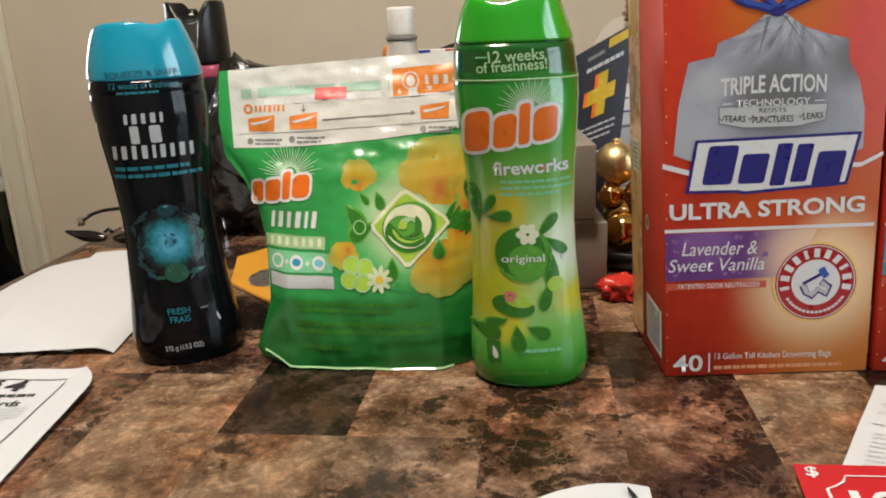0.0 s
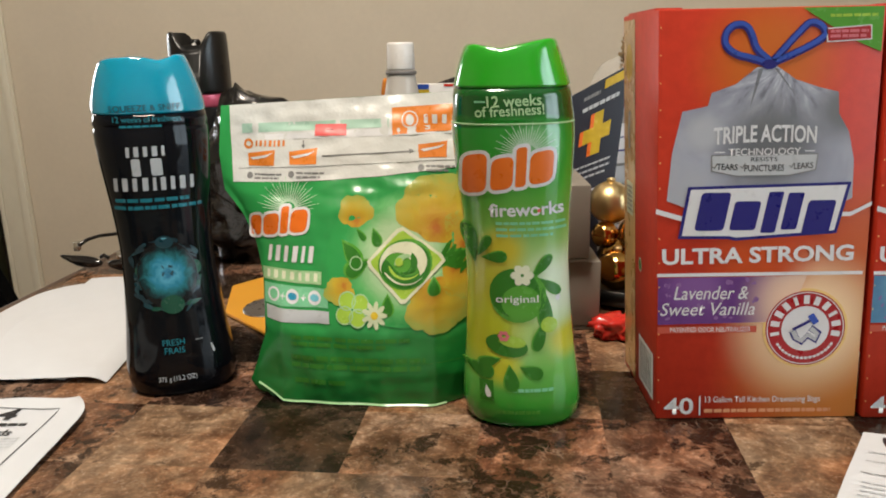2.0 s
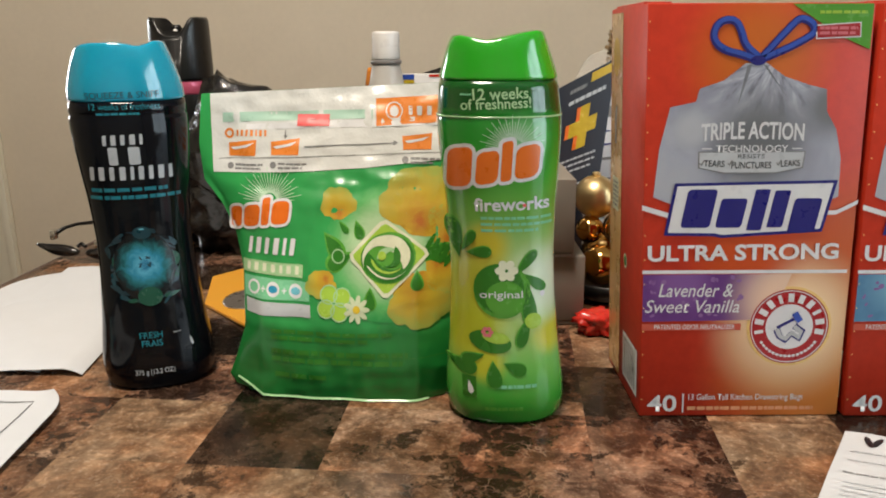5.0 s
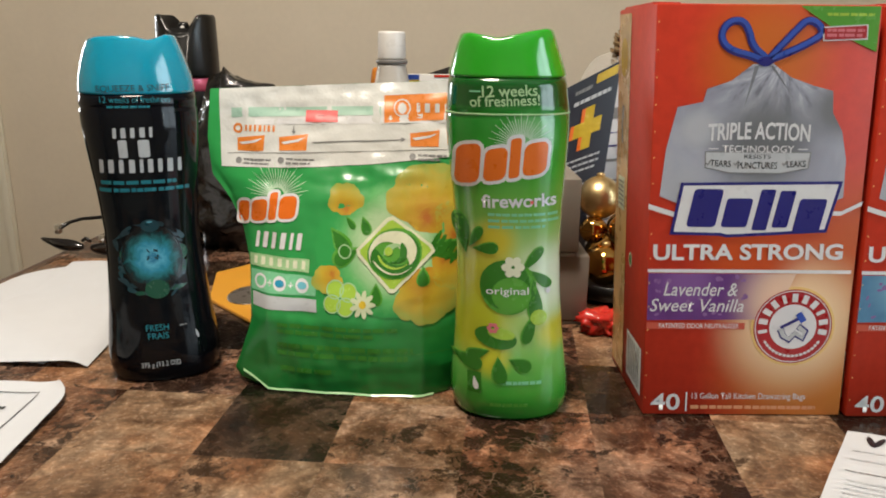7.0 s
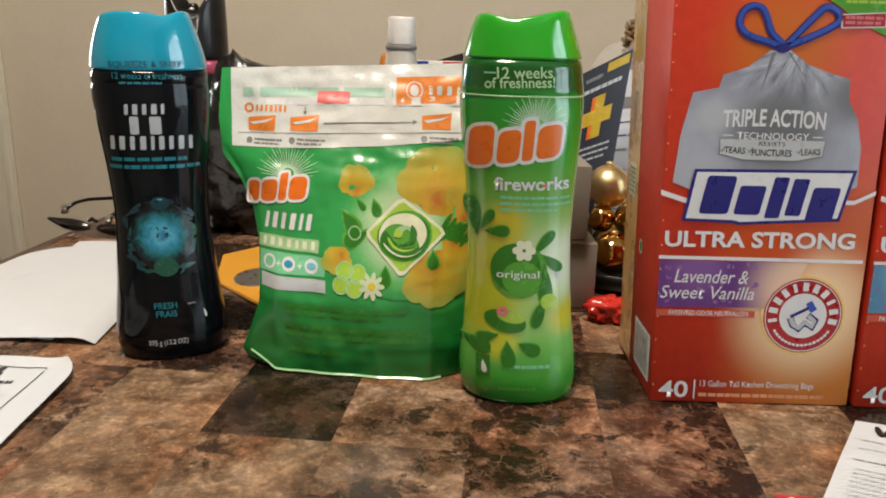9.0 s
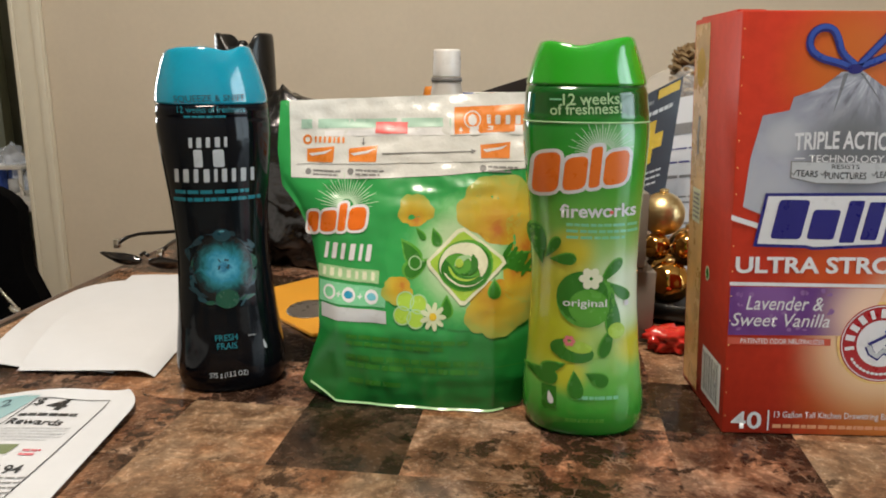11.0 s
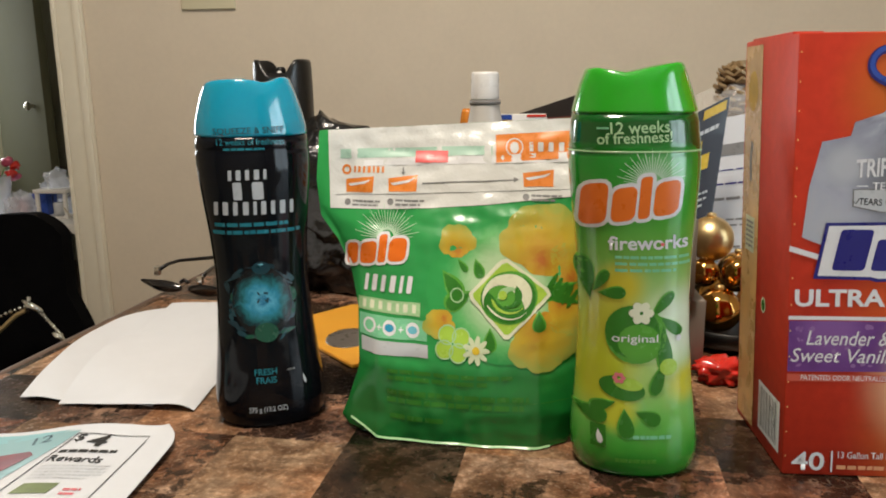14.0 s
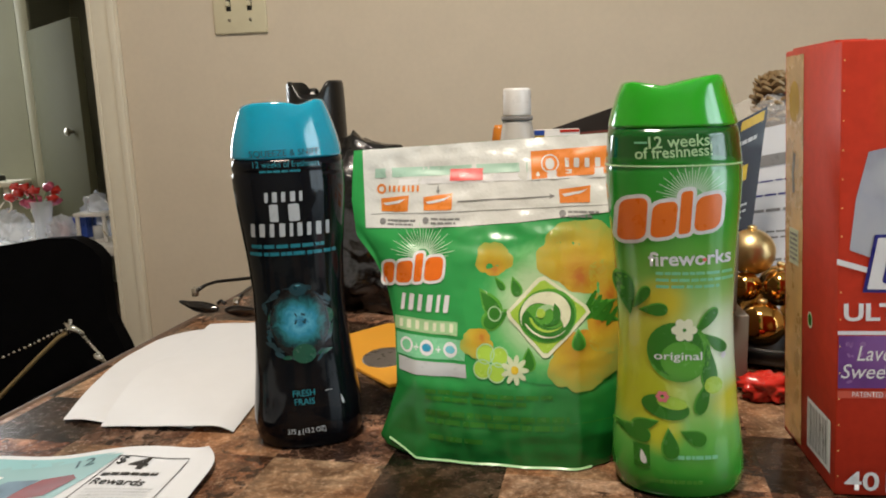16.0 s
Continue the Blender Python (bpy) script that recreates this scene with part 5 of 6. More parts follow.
def swirl(m_, a0, a1, outer, thick, layer, n=26, head=0.5):
    """One sickle of the swirl, thickest where head says."""
    for i in range(n):
        q = []
        for f, side in ((i / n, 0), (i / n, 1), ((i + 1) / n, 1), ((i + 1) / n, 0)):
            a = radians(a0 + (a1 - a0) * f)
            w = thick * (math.sin(math.pi * f ** head) ** 0.9 if 0 < f < 1 else 0.0) + 0.00005
            r = outer(f) - (w if side else 0)
            q.append((c0.x + 1.14 * r * math.cos(a), c0.y + 0.96 * r * math.sin(a)))
        P.poly(m_, q, layer)


swirl(LEAF, 160, 420, lambda f: 0.0152 - 0.001 * f, 0.0085, 9)
swirl(CREAM_INK, 205, -40, lambda f: 0.0146 - 0.0035 * f * f, 0.0092, 10, 26, 1.5)
swirl(PALE_GREEN, 190, 20, lambda f: 0.0062, 0.0042, 11)
swirl(LIME, 185, 330, lambda f: 0.0098, 0.0016, 11)
swirl(CREAM_INK, 200, 320, lambda f: 0.0128, 0.0010, 11)
swirl(LEAF, 60, -120, lambda f: 0.0078 - 0.002 * f, 0.0040, 12)
P.ellipse(LIME, 0.0195, 0.0905, 0.0026, 0.0026, 13)
P.word = ""
P.bars(LEAF, -0.053, 0.026, 0.0375, 0.0455, 2, 9, 11, 1, 0.62)
P.bars(LEAF, -0.053, 0.036, 0.0235, 0.0335, 2, 11, 12, 1, 0.62)
P.bars(LEAF, -0.051, -0.012, 0.0135, 0.0180, 1, 4, 13, 1, 0.7)
P.line(LEAF, [(-0.054, 0.0285), (0.070, 0.0290)], 0.0004, 1)
P.finish(front_film)


# ---- boxes of kitchen sacks ----
BW, BD, BH = 0.1225, 0.088, 0.2435
LEAN_B = -0.0105


def sack_box(x0, y0, band, seed, label):
    """A tall printed carton; its left front foot stands at (x0, y0)."""
    b = thing("sack_box", (x0, y0, 0), label, "box", "boxes of kitchen sacks")

    def shear(bm):
        for v in bm.verts:
            v.co.x += LEAN_B * v.co.z / BH
        return bm

    body = box_bm(x0, y0, 0.0004, x0 + BW, y0 + BD, BH, 0.0012, 2)
    top = [f for f in body.faces if f.normal.z > 0.9 and f.calc_area() > 0.005]
    bmesh.ops.delete(body, geom=top, context="FACES")
    carton = part("carton", shear(body), BOX_PRINT, b)
    # top flaps, pressed shut with a raised edge
    part("top_flap", shear(box_bm(x0 + 0.001, y0 + 0.001, BH - 0.0030, x0 + BW - 0.001, y0 + BD * 0.55, BH - 0.0018, 0.0004)), BOX_PRINT, b)
    part("top_flap", shear(box_bm(x0 + 0.001, y0 + BD * 0.5, BH - 0.0012, x0 + BW - 0.001, y0 + BD - 0.001, BH + 0.0002, 0.0004)), BOARD, b)
    part("tuck_tab", shear(box_bm(x0 + 0.0005, y0 + 0.010, BH - 0.0014, x0 + 0.016, y0 + BD - 0.012, BH + 0.0012, 0.0004)), BOX_PRINT, b)

    def surf(x, z):
        return Vector((x0 + x + LEAN_B * z / BH, y0, z)), Vector((0, -1, 0))

    F = Print(surf, 0.05)

    def X(wx, wz=0.0):
        return wx - 0.180 - LEAN_B * wz / BH

    def pt(wx, wz):
        return (X(wx, wz), wz)

    # the pictured sack
    F.poly(SACK, [pt(*q) for q in ((0.225, 0.212), (0.236, 0.2125), (0.247, 0.205), (0.2605, 0.2005), (0.271, 0.198), (0.2725, 0.186), (0.279, 0.176), (0.2835, 0.160), (0.2850, 0.138), (0.270, 0.131), (0.235, 0.127), (0.200, 0.130), (0.1795, 0.138), (0.181, 0.165), (0.1855, 0.1885), (0.1995, 0.1915), (0.201, 0.1985), (0.214, 0.203))], 2)
    for q, m_ in ((((0.226, 0.211), (0.2285, 0.2115), (0.2255, 0.199), (0.2225, 0.189)), FOLD), (((0.2345, 0.2115), (0.2365, 0.211), (0.2455, 0.199), (0.2510, 0.192)), FOLD)):
        F.poly(m_, [pt(*v) for v in q], 3)
    # blue drawstring loops
    for q in (((0.2310, 0.2135), (0.2230, 0.2165), (0.2120, 0.2190), (0.2060, 0.2245), (0.2065, 0.2310), (0.2110, 0.2350), (0.2175, 0.2345), (0.2210, 0.2290), (0.2235, 0.2215), (0.2325, 0.2145)), ((0.2325, 0.2140), (0.2400, 0.2230), (0.2470, 0.2310), (0.2520, 0.2360), (0.2590, 0.2330), (0.2610, 0.2280), (0.2540, 0.2235), (0.2450, 0.2190), (0.2330, 0.2140))):
        for _ in range(2):
            q = [q[0]] + [tuple(Vector(u).lerp(Vector(w), f)) for u, w in zip(q, q[1:]) for f in (0.25, 0.75)] + [q[-1]]
        F.line(NAVY, [pt(*v) for v in q], 0.0042, 4)
        F.line(BLUE_PLASTIC, [pt(v[0] + 0.0003, v[1] + 0.0006) for v in q], 0.0024, 5)
    F.ellipse(NAVY, *pt(0.2315, 0.2135), 0.0042, 0.0026, 6)
    # wording
    F.text(W_INK, "TRIPLE ACTION", *pt(0.2325, 0.1745), 0.0575, 0.0098, 5, 0, 0.024, 0.0, 0.0012)
    F.text(W_INK, "TECHNOLOGY", *pt(0.2330, 0.1655), 0.0405, 0.0040, 5, 0, 0.008)
    F.rect(W_INK, *pt(0.2050, 0.1652), *pt(0.2105, 0.1658), 5)
    F.rect(W_INK, *pt(0.2555, 0.1652), *pt(0.2610, 0.1658), 5)
    F.poly(GREY_INK, [pt(0.2030, 0.1640), pt(0.2633, 0.1640), pt(0.2628, 0.1545), pt(0.2480, 0.1515), pt(0.2180, 0.1515), pt(0.2036, 0.1545)], 4)
    F.poly(GREY_PALE, [pt(0.2037, 0.1634), pt(0.2626, 0.1634), pt(0.2621, 0.1550), pt(0.2478, 0.1521), pt(0.2182, 0.1521), pt(0.2043, 0.1550)], 5)
    F.text(BLACK_INK, "RESISTS", *pt(0.2330, 0.1612), 0.0150, 0.0024, 6)
    F.text(BLACK_INK, "TEARS", *pt(0.2125, 0.1572), 0.0118, 0.0036, 6, -3, 0.012)
    F.text(BLACK_INK, "PUNCTURES", *pt(0.2335, 0.1562), 0.0225, 0.0038, 6, 0, 0.012)
    F.text(BLACK_INK, "LEAKS", *pt(0.2555, 0.1572), 0.0108, 0.0036, 6, 3, 0.012)
    for cx in (0.2052, 0.2210, 0.2486):
        F.line(GREY_INK, [pt(cx - 0.0010, 0.1575), pt(cx, 0.1562), pt(cx + 0.0016, 0.1590)], 0.0008, 6)
    # slanted white name field with plain navy shapes, over a white swash
    F.poly(W_INK, [pt(0.1735, 0.1335), pt(0.1900, 0.1285), pt(0.2850, 0.1300), pt(0.2965, 0.1360), pt(0.2965, 0.1335), pt(0.2850, 0.1275), pt(0.1900, 0.1255), pt(0.1735, 0.1305)], 5)
    F.poly(NAVY, [pt(0.1870, 0.1155), pt(0.2160, 0.1150), pt(0.2200, 0.1140), pt(0.2780, 0.1175), pt(0.2835, 0.1475), pt(0.1912, 0.1460)], 7)
    F.poly(W_INK, [pt(0.1892, 0.1172), pt(0.2165, 0.1168), pt(0.2205, 0.1158), pt(0.2765, 0.1193), pt(0.2812, 0.1458), pt(0.1928, 0.1443)], 8)
    for xa, xb, za, zb in ((0.1960, 0.2128, 0.1202, 0.1425), (0.2160, 0.2310, 0.1202, 0.1372), (0.2340, 0.2425, 0.1185, 0.1425), (0.2455, 0.2545, 0.1202, 0.1418), (0.2575, 0.2732, 0.1172, 0.1372)):
        F.round_bar(NAVY, X(xa, za), za, X(xb, za), zb, 10, 0.0042 * (zb - za) / 0.022, 0.12)
    F.text(W_INK, "ULTRA STRONG", *pt(0.2340, 0.1052), 0.1110, 0.0098, 4, 0.6, 0.030)
    F.rect(W_INK, *pt(0.1762, 0.0924), *pt(0.2960, 0.0945), 4)
    F.poly(band, [pt(0.1768, 0.0918), pt(0.2640, 0.0920), pt(0.2600, 0.0800), pt(0.2480, 0.0635), pt(0.1780, 0.0625)], 3)
    rnd2 = random.Random(seed)
    for i in range(26):
        F.ellipse(LILAC, *pt(rnd2.uniform(0.180, 0.236), rnd2.uniform(0.066, 0.0905)), rnd2.uniform(0.0006, 0.0018), rnd2.uniform(0.0006, 0.0016), 4, rnd2.uniform(0, 90))
    if band is PURPLE:
        F.text(W_INK, "Lavender &", *pt(0.2085, 0.0822), 0.0440, 0.0082, 6, 0, 0.004, 0.25)
        F.text(W_INK, "Sweet Vanilla", *pt(0.2070, 0.0722), 0.0560, 0.0080, 6, 0, 0.004, 0.25)
    else:
        F.text(W_INK, "Cle", *pt(0.2045, 0.0822), 0.0135, 0.0085, 6, 0, 0.004, 0.25)
    F.rect(STRIP, *pt(0.1782, 0.0570), *pt(0.2370, 0.0612), 3)
    F.text(W_INK, "PATENTED ODOR NEUTRALIZER", *pt(0.2095, 0.0592), 0.0480, 0.0030, 5, 0, 0.004)
    # round seal with plain shapes on a pale burst
    c = pt(0.2660, 0.0590)
    F.ellipse(SUNNY, c[0], c[1], 0.0252, 0.0252, 2, 0, 40)
    F.ellipse(RED_INK, c[0], c[1], 0.0236, 0.0236, 4, 0, 44)
    F.ring(W_INK, c[0], c[1], 0.0229, 0.0223, 5)
    F.ellipse(W_INK, c[0], c[1], 0.0142, 0.0142, 5, 0, 36)
    for i in range(11):
        a = radians(190 - 200 * i / 10)
        px_, pz_ = c[0] + 0.0183 * math.cos(a), c[1] + 0.0183 * math.sin(a)
        t, n_ = Vector((-math.sin(a), math.cos(a))), Vector((math.cos(a), math.sin(a)))
        w_ = 0.0017 if i % 4 else 0.0011
        F.poly(W_INK, [tuple(Vector((px_, pz_)) + t * sx * w_ + n_ * sy * 0.0027) for sx, sy in ((-1, -1), (1, -1), (1, 1), (-1, 1))], 6)
    for i in range(16):
        a = radians(212 + 116 * i / 15)
        F.ellipse(W_INK, c[0] + 0.0188 * math.cos(a), c[1] + 0.0188 * math.sin(a), 0.0009, 0.0012, 6, math.degrees(a), 8)
    def bent(m_, pts, w, layer):
        F.line(m_, [(c[0] + x * 0.001, c[1] + z * 0.001) for x, z in pts], w, layer)

    bent(NAVY, [(-7.5, -1.5), (-5.5, -6.0), (-2.0, -8.5), (1.5, -4.5), (6.5, -7.5), (8.0, -3.0), (3.0, 0.5)], 0.0042, 6)
    bent(GREY_PALE, [(-7.2, -1.5), (-5.2, -5.8), (-2.0, -7.8), (1.5, -4.0), (6.2, -6.8), (7.2, -3.2), (3.2, 0.2)], 0.0028, 7)
    bent(NAVY, [(-7.5, -0.5), (-1.0, 3.0), (4.5, 6.2)], 0.0018, 8)
    bent(BLUE_PLASTIC, [(2.6, 8.8), (6.2, 3.4)], 0.0040, 9)
    # foot lines
    F.text(W_INK, "40", *pt(0.1935, 0.0092), 0.0180, 0.0112, 4, 0, 0.018)
    F.rect(W_INK, *pt(0.2062, 0.0030), *pt(0.2066, 0.0158), 4)
    F.text(W_INK, "13 Gallon Tall Kitchen Drawstring Bags", *pt(0.2445, 0.0128), 0.0700, 0.0052, 4, 0, 0.004)
    F.bars(SMALL_PRINT, *(X(0.2095), X(0.2900)), 0.0042, 0.0076, 1, 16, 21, 4, 0.7)
    # green corner with a pink tag
    F.poly(LEAF_MID, [pt(0.2470, 0.2428), pt(0.2905, 0.2428), pt(0.2915, 0.2190), pt(0.2750, 0.2260), pt(0.2600, 0.2350)], 4)
    F.poly(W_INK, [pt(0.2607, 0.2320), pt(0.2850, 0.2335), pt(0.2858, 0.2255), pt(0.2615, 0.2245)], 5)
    F.poly(RED_INK, [pt(0.2614, 0.2314), pt(0.2843, 0.2329), pt(0.2851, 0.2262), pt(0.2622, 0.2252)], 6)
    F.bars(PINK_INK, X(0.263, 0.23), X(0.2835, 0.23), 0.2264, 0.2316, 2, 4, 31, 7, 0.6)
    F.bars(LIME, X(0.262, 0.24), X(0.288, 0.24), 0.2372, 0.2398, 1, 6, 32, 5, 0.6)
    # perforation along the left fold
    for i in range(16):
        F.ellipse(SUNNY, 0.0014, 0.012 + i * 0.0148, 0.0004, 0.0005, 4, 0, 8)
    F.finish(carton)

    # left side panel
    def side_surf(y, z):
        return Vector((x0 + LEAN_B * z / BH, y0 + BD - y, z)), Vector((-1, 0, 0))

    S = Print(side_surf, 0.05)
    S.rect(SIDE_GOLD, 0.003, 0.004, 0.034, 0.2405, 1)
    S.rect(W_INK, BD - 0.043, 0.0100, BD - 0.006, 0.0410, 2)
    for i in range(13):
        S.rect(BLACK_INK if i % 3 else GREY_INK, BD - 0.041 + i * 0.0025, 0.0125, BD - 0.041 + i * 0.0025 + (0.0013 if i % 2 else 0.0007), 0.0385, 3)
    S.ellipse(CREAM_INK, BD - 0.040, 0.0890, 0.0040, 0.0050, 2)
    S.ellipse(LEAF, BD - 0.040, 0.0890, 0.0028, 0.0036, 3)
    S.rect(CREAM_INK, 0.010, 0.116, 0.027, 0.138, 2)
    S.bars(GREY_INK, 0.012, 0.025, 0.118, 0.136, 6, 3, 41, 3, 0.5)
    S.line(GREY_INK, [(0.018, 0.160), (0.016, 0.172), (0.019, 0.184)], 0.004, 2)
    S.ellipse(YELLOW_DEEP, 0.018, 0.214, 0.009, 0.012, 2)
    S.finish(carton)
    return b


sack_box(0.1790, 0.4985, PURPLE, 3, "red printed carton of kitchen sacks with a purple band")
sack_box(0.3045, 0.497, BLUE_BAND, 5, "red printed carton of kitchen sacks with a blue band")


# ---- papers on the table ----
def quad_sheet(corners, lift, nx=24, ny=24, seed=1, rough=0.0015, thick=0.0003):
    """A paper with four corners (near left, near right, far right, far left) and a lift above the table."""
    a, b, c, d = [Vector((*p, 0)) for p in corners]

    def f(s, t):
        p = a.lerp(b, s).lerp(d.lerp(c, s), t)
        z = lift(s, t) + rough * abs(noise.noise(Vector((s * 3, t * 3, seed)))) + 0.0008
        return Vector((p.x, p.y, z))
    return f


def paper_print(corners, f):
    def surf(u, v):
        e = 0.004
        u2, v2 = max(0.0, min(1.0, u)), max(0.0, min(1.0, v))
        p = f(u2, v2)
        n_ = (f(min(1, u2 + e), v2) - f(max(0, u2 - e), v2)).cross(f(u2, min(1, v2 + e)) - f(u2, max(0, v2 - e))).normalized()
        return p + n_ * 0.00035, n_
    return Print(surf, 0.06)


# white padded envelope with its flap
env = thing("envelope", (-0.26, 0.70, 0), "white paper mailing envelope lying on the table", "envelope")
fe = quad_sheet([(-0.3290, 0.5765), (-0.225, 0.566), (-0.215, 0.812), (-0.340, 0.812)], lambda s, t: 0.0012 + 0.0012 * (1 - s) * math.sin(math.pi * t) + 0.0015 * math.sin(9 * s + 3 * t) ** 2 * (1 - s), seed=2, rough=0.0012)


def fe_round(s, t):
    """The lower sheet, bowed out along its open side and rounded at its far corner."""
    bow = (1 - s) ** 2 * (0.018 * math.sin(math.pi * min(1.0, t * 0.92)) - 0.016 * max(0.0, (t - 0.8) / 0.2) ** 2)
    return fe(s, t) + Vector((-bow, -0.010 * (1 - s) ** 2 * max(0.0, (t - 0.75) / 0.25) ** 2, 0))


part("lower_sheet", thicken(grid_bm(36, 36, fe_round), 0.0004), PAPER, env)
fu = quad_sheet([(-0.2935, 0.5660), (-0.1929, 0.5621), (-0.208, 0.822), (-0.318, 0.810)], lambda s, t: 0.0052 + 0.0045 * math.sin(math.pi * s) * math.sin(math.pi * t) ** 0.5 - 0.0045 * max(0.0, (s - 0.85) / 0.15) ** 2 + 0.0110 * (1 - s) ** 3 * math.sin(math.pi * min(1.0, t * 1.7)) - 0.004 * (1 - s) * (1 - t) ** 4, seed=5, rough=0.0008)
part("upper_sheet", thicken(grid_bm(36, 36, fu), 0.0005), PAPER, env)

# long coupon slip, curling at its corner
coup = thing("coupon_slip", (-0.26, 0.45, 0), "white printed coupon slip with a curled corner on the table", "coupon")
COR = [(-0.372, 0.330), (-0.178, 0.330), (-0.183, 0.5375), (-0.372, 0.495)]
fc = quad_sheet(COR, lambda s, t: 0.001 + 0.002 * (max(0, s - 0.8) / 0.2) ** 2 * t + 0.002 * (max(0, t - 0.85) / 0.15) ** 2 + 0.0035 * math.sin(7 * s) ** 2 * t, seed=3, rough=0.001)


def fc_round(s, t):
    p = fc(s, t)
    k_ = max(0.0, (s - 0.78) / 0.22) * max(0.0, (t - 0.80) / 0.20)
    return p + Vector((-0.0115 * k_ * k_, -0.0105 * k_ * k_, 0))


coup_sheet = part("paper", thicken(grid_bm(40, 40, fc_round), 0.0003), PAPER, coup)
C = paper_print(COR, fc_round)
C.poly(TEAL_PALE, [(0.0, 0.86), (0.52, 0.94), (0.64, 0.97), (0.0, 0.985)], 2)
C.poly(MUTED_TEAL, [(0.0, 0.55), (0.56, 0.62), (0.66, 0.965), (0.0, 0.93)], 1)
C.poly(W_INK, [(0.12, 0.66), (0.30, 0.69), (0.34, 0.86), (0.20, 0.88)], 2)
C.text(BLUE_DEEP, "12", 0.56, 0.925, 0.055, 0.05, 3, 14, 0.01)
C.poly(SLATE, [(0.0, 0.58), (0.09, 0.60), (0.14, 0.84), (0.0, 0.88)], 3)
C.poly(OCHRE, [(0.17, 0.70), (0.25, 0.71), (0.27, 0.78), (0.20, 0.78)], 4)
C.poly(BERRY, [(0.42, 0.70), (0.54, 0.72), (0.585, 0.82), (0.56, 0.85), (0.47, 0.84), (0.44, 0.79)], 4)
C.poly(SLATE, [(0.27, 0.64), (0.41, 0.66), (0.46, 0.84), (0.37, 0.83)], 3)
C.poly(BERRY, [(0.40, 0.60), (0.52, 0.61), (0.54, 0.69), (0.43, 0.68)], 4)
C.poly(BERRY, [(0.34, 0.46), (0.48, 0.47), (0.49, 0.53), (0.35, 0.53)], 3)
C.bars(GREY_INK, 0.16, 0.30, 0.70, 0.80, 2, 3, 61, 3, 0.5)
C.text(BLACK_INK, "4.94", 0.800, 0.50, 0.085, 0.045, 3, 4, 0.02)
C.line(BLACK_INK, [(0.66, 0.945), (0.76, 0.93), (0.90, 0.925), (0.895, 0.88), (0.885, 0.56), (0.87, 0.22)], 0.004, 3)
C.line(BLACK_INK, [(0.66, 0.945), (0.655, 0.90), (0.62, 0.62), (0.59, 0.30)], 0.004, 3)
C.text(BLACK_INK, "$", 0.682, 0.912, 0.030, 0.050, 3, -6, 0.01)
C.text(BLACK_INK, "4", 0.745, 0.893, 0.062, 0.070, 3, -6, 0.03)
C.bars(BLACK_INK, 0.660, 0.865, 0.815, 0.838, 1, 9, 5, 3, 0.8)
C.text(BLACK_INK, "Rewards", 0.735, 0.778, 0.165, 0.040, 3, -4, 0.015)
C.bars(GREY_PALE, 0.655, 0.86, 0.655, 0.745, 5, 12, 62, 3, 0.3)
C.poly(OLIVE, [(0.65, 0.58), (0.755, 0.58), (0.765, 0.635), (0.665, 0.635)], 3)
C.poly(BERRY, [(0.635, 0.48), (0.73, 0.48), (0.74, 0.55), (0.65, 0.55)], 3)
C.bars(PINK_INK, 0.79, 0.84, 0.57, 0.615, 2, 2, 63, 3, 0.5)
C.bars(GREY_INK, 0.64, 0.88, 0.25, 0.47, 9, 10, 64, 3, 0.3)
C.finish(coup_sheet)

# till receipt beside the boxes
rec = thing("till_receipt", (0.32, 0.40, 0), "white till receipt lying on the table by the boxes", "receipt")
RC = [(0.166, 0.296), (0.256, 0.258), (0.382, 0.424), (0.2905, 0.4685)]
fr = quad_sheet(RC, lambda s, t: 0.0008 + 0.004 * (max(0, t - 0.8) / 0.2) ** 2 + 0.003 * math.sin(6 * t) ** 2, seed=9)
rec_sheet = part("paper", thicken(grid_bm(16, 40, fr), 0.0003), PAPER_GREY, rec)
R = paper_print(RC, fr)
R.ellipse(BLACK_INK, 0.13, 0.955, 0.035, 0.014, 2, -45)
R.ellipse(BLACK_INK, 0.17, 0.955, 0.035, 0.014, 2, 45)
R.bars(BLACK_INK, 0.26, 0.58, 0.940, 0.966, 1, 6, 71, 2, 0.8)
R.bars(GREY_PALE, 0.06, 0.70, 0.890, 0.902, 1, 14, 72, 2, 0.6)
R.bars(GREY_PALE, 0.06, 0.45, 0.840, 0.850, 1, 11, 73, 2, 0.5)
R.bars(GREY_INK, 0.06, 0.72, 0.772, 0.780, 1, 15, 76, 2, 0.6)
R.bars(GREY_PALE, 0.08, 0.80, 0.30, 0.74, 22, 20, 74, 2, 0.28)
R.finish(rec_sheet)

# red coupon card over the receipt
card = thing("red_coupon_card", (0.25, 0.35, 0.004), "red and white coupon card lying over the receipt", "coupon")
CC = [(0.198, 0.328), (0.305, 0.318), (0.3145, 0.3795), (0.2110, 0.3895)]
fcard = quad_sheet(CC, lambda s, t: 0.0062, seed=4, rough=0.0008)
card_sheet = part("card", thicken(grid_bm(10, 8, fcard), 0.0004), RED_CARD, card)
K = paper_print(CC, fcard)
K.line(W_INK, [(0.10, 0.05), (0.10, 0.66), (0.14, 0.70), (0.18, 0.76), (0.20, 0.84), (0.96, 0.84)], 0.014, 2)
K.text(W_INK, "$", 0.065, 0.88, 0.055, 0.15, 2, 0, 0.02)
K.text(W_INK, "10", 0.28, 0.50, 0.20, 0.30, 2, 0, 0.03)
K.ellipse(W_INK, 0.56, 0.62, 0.10, 0.14, 2, 30)
K.finish(card_sheet)

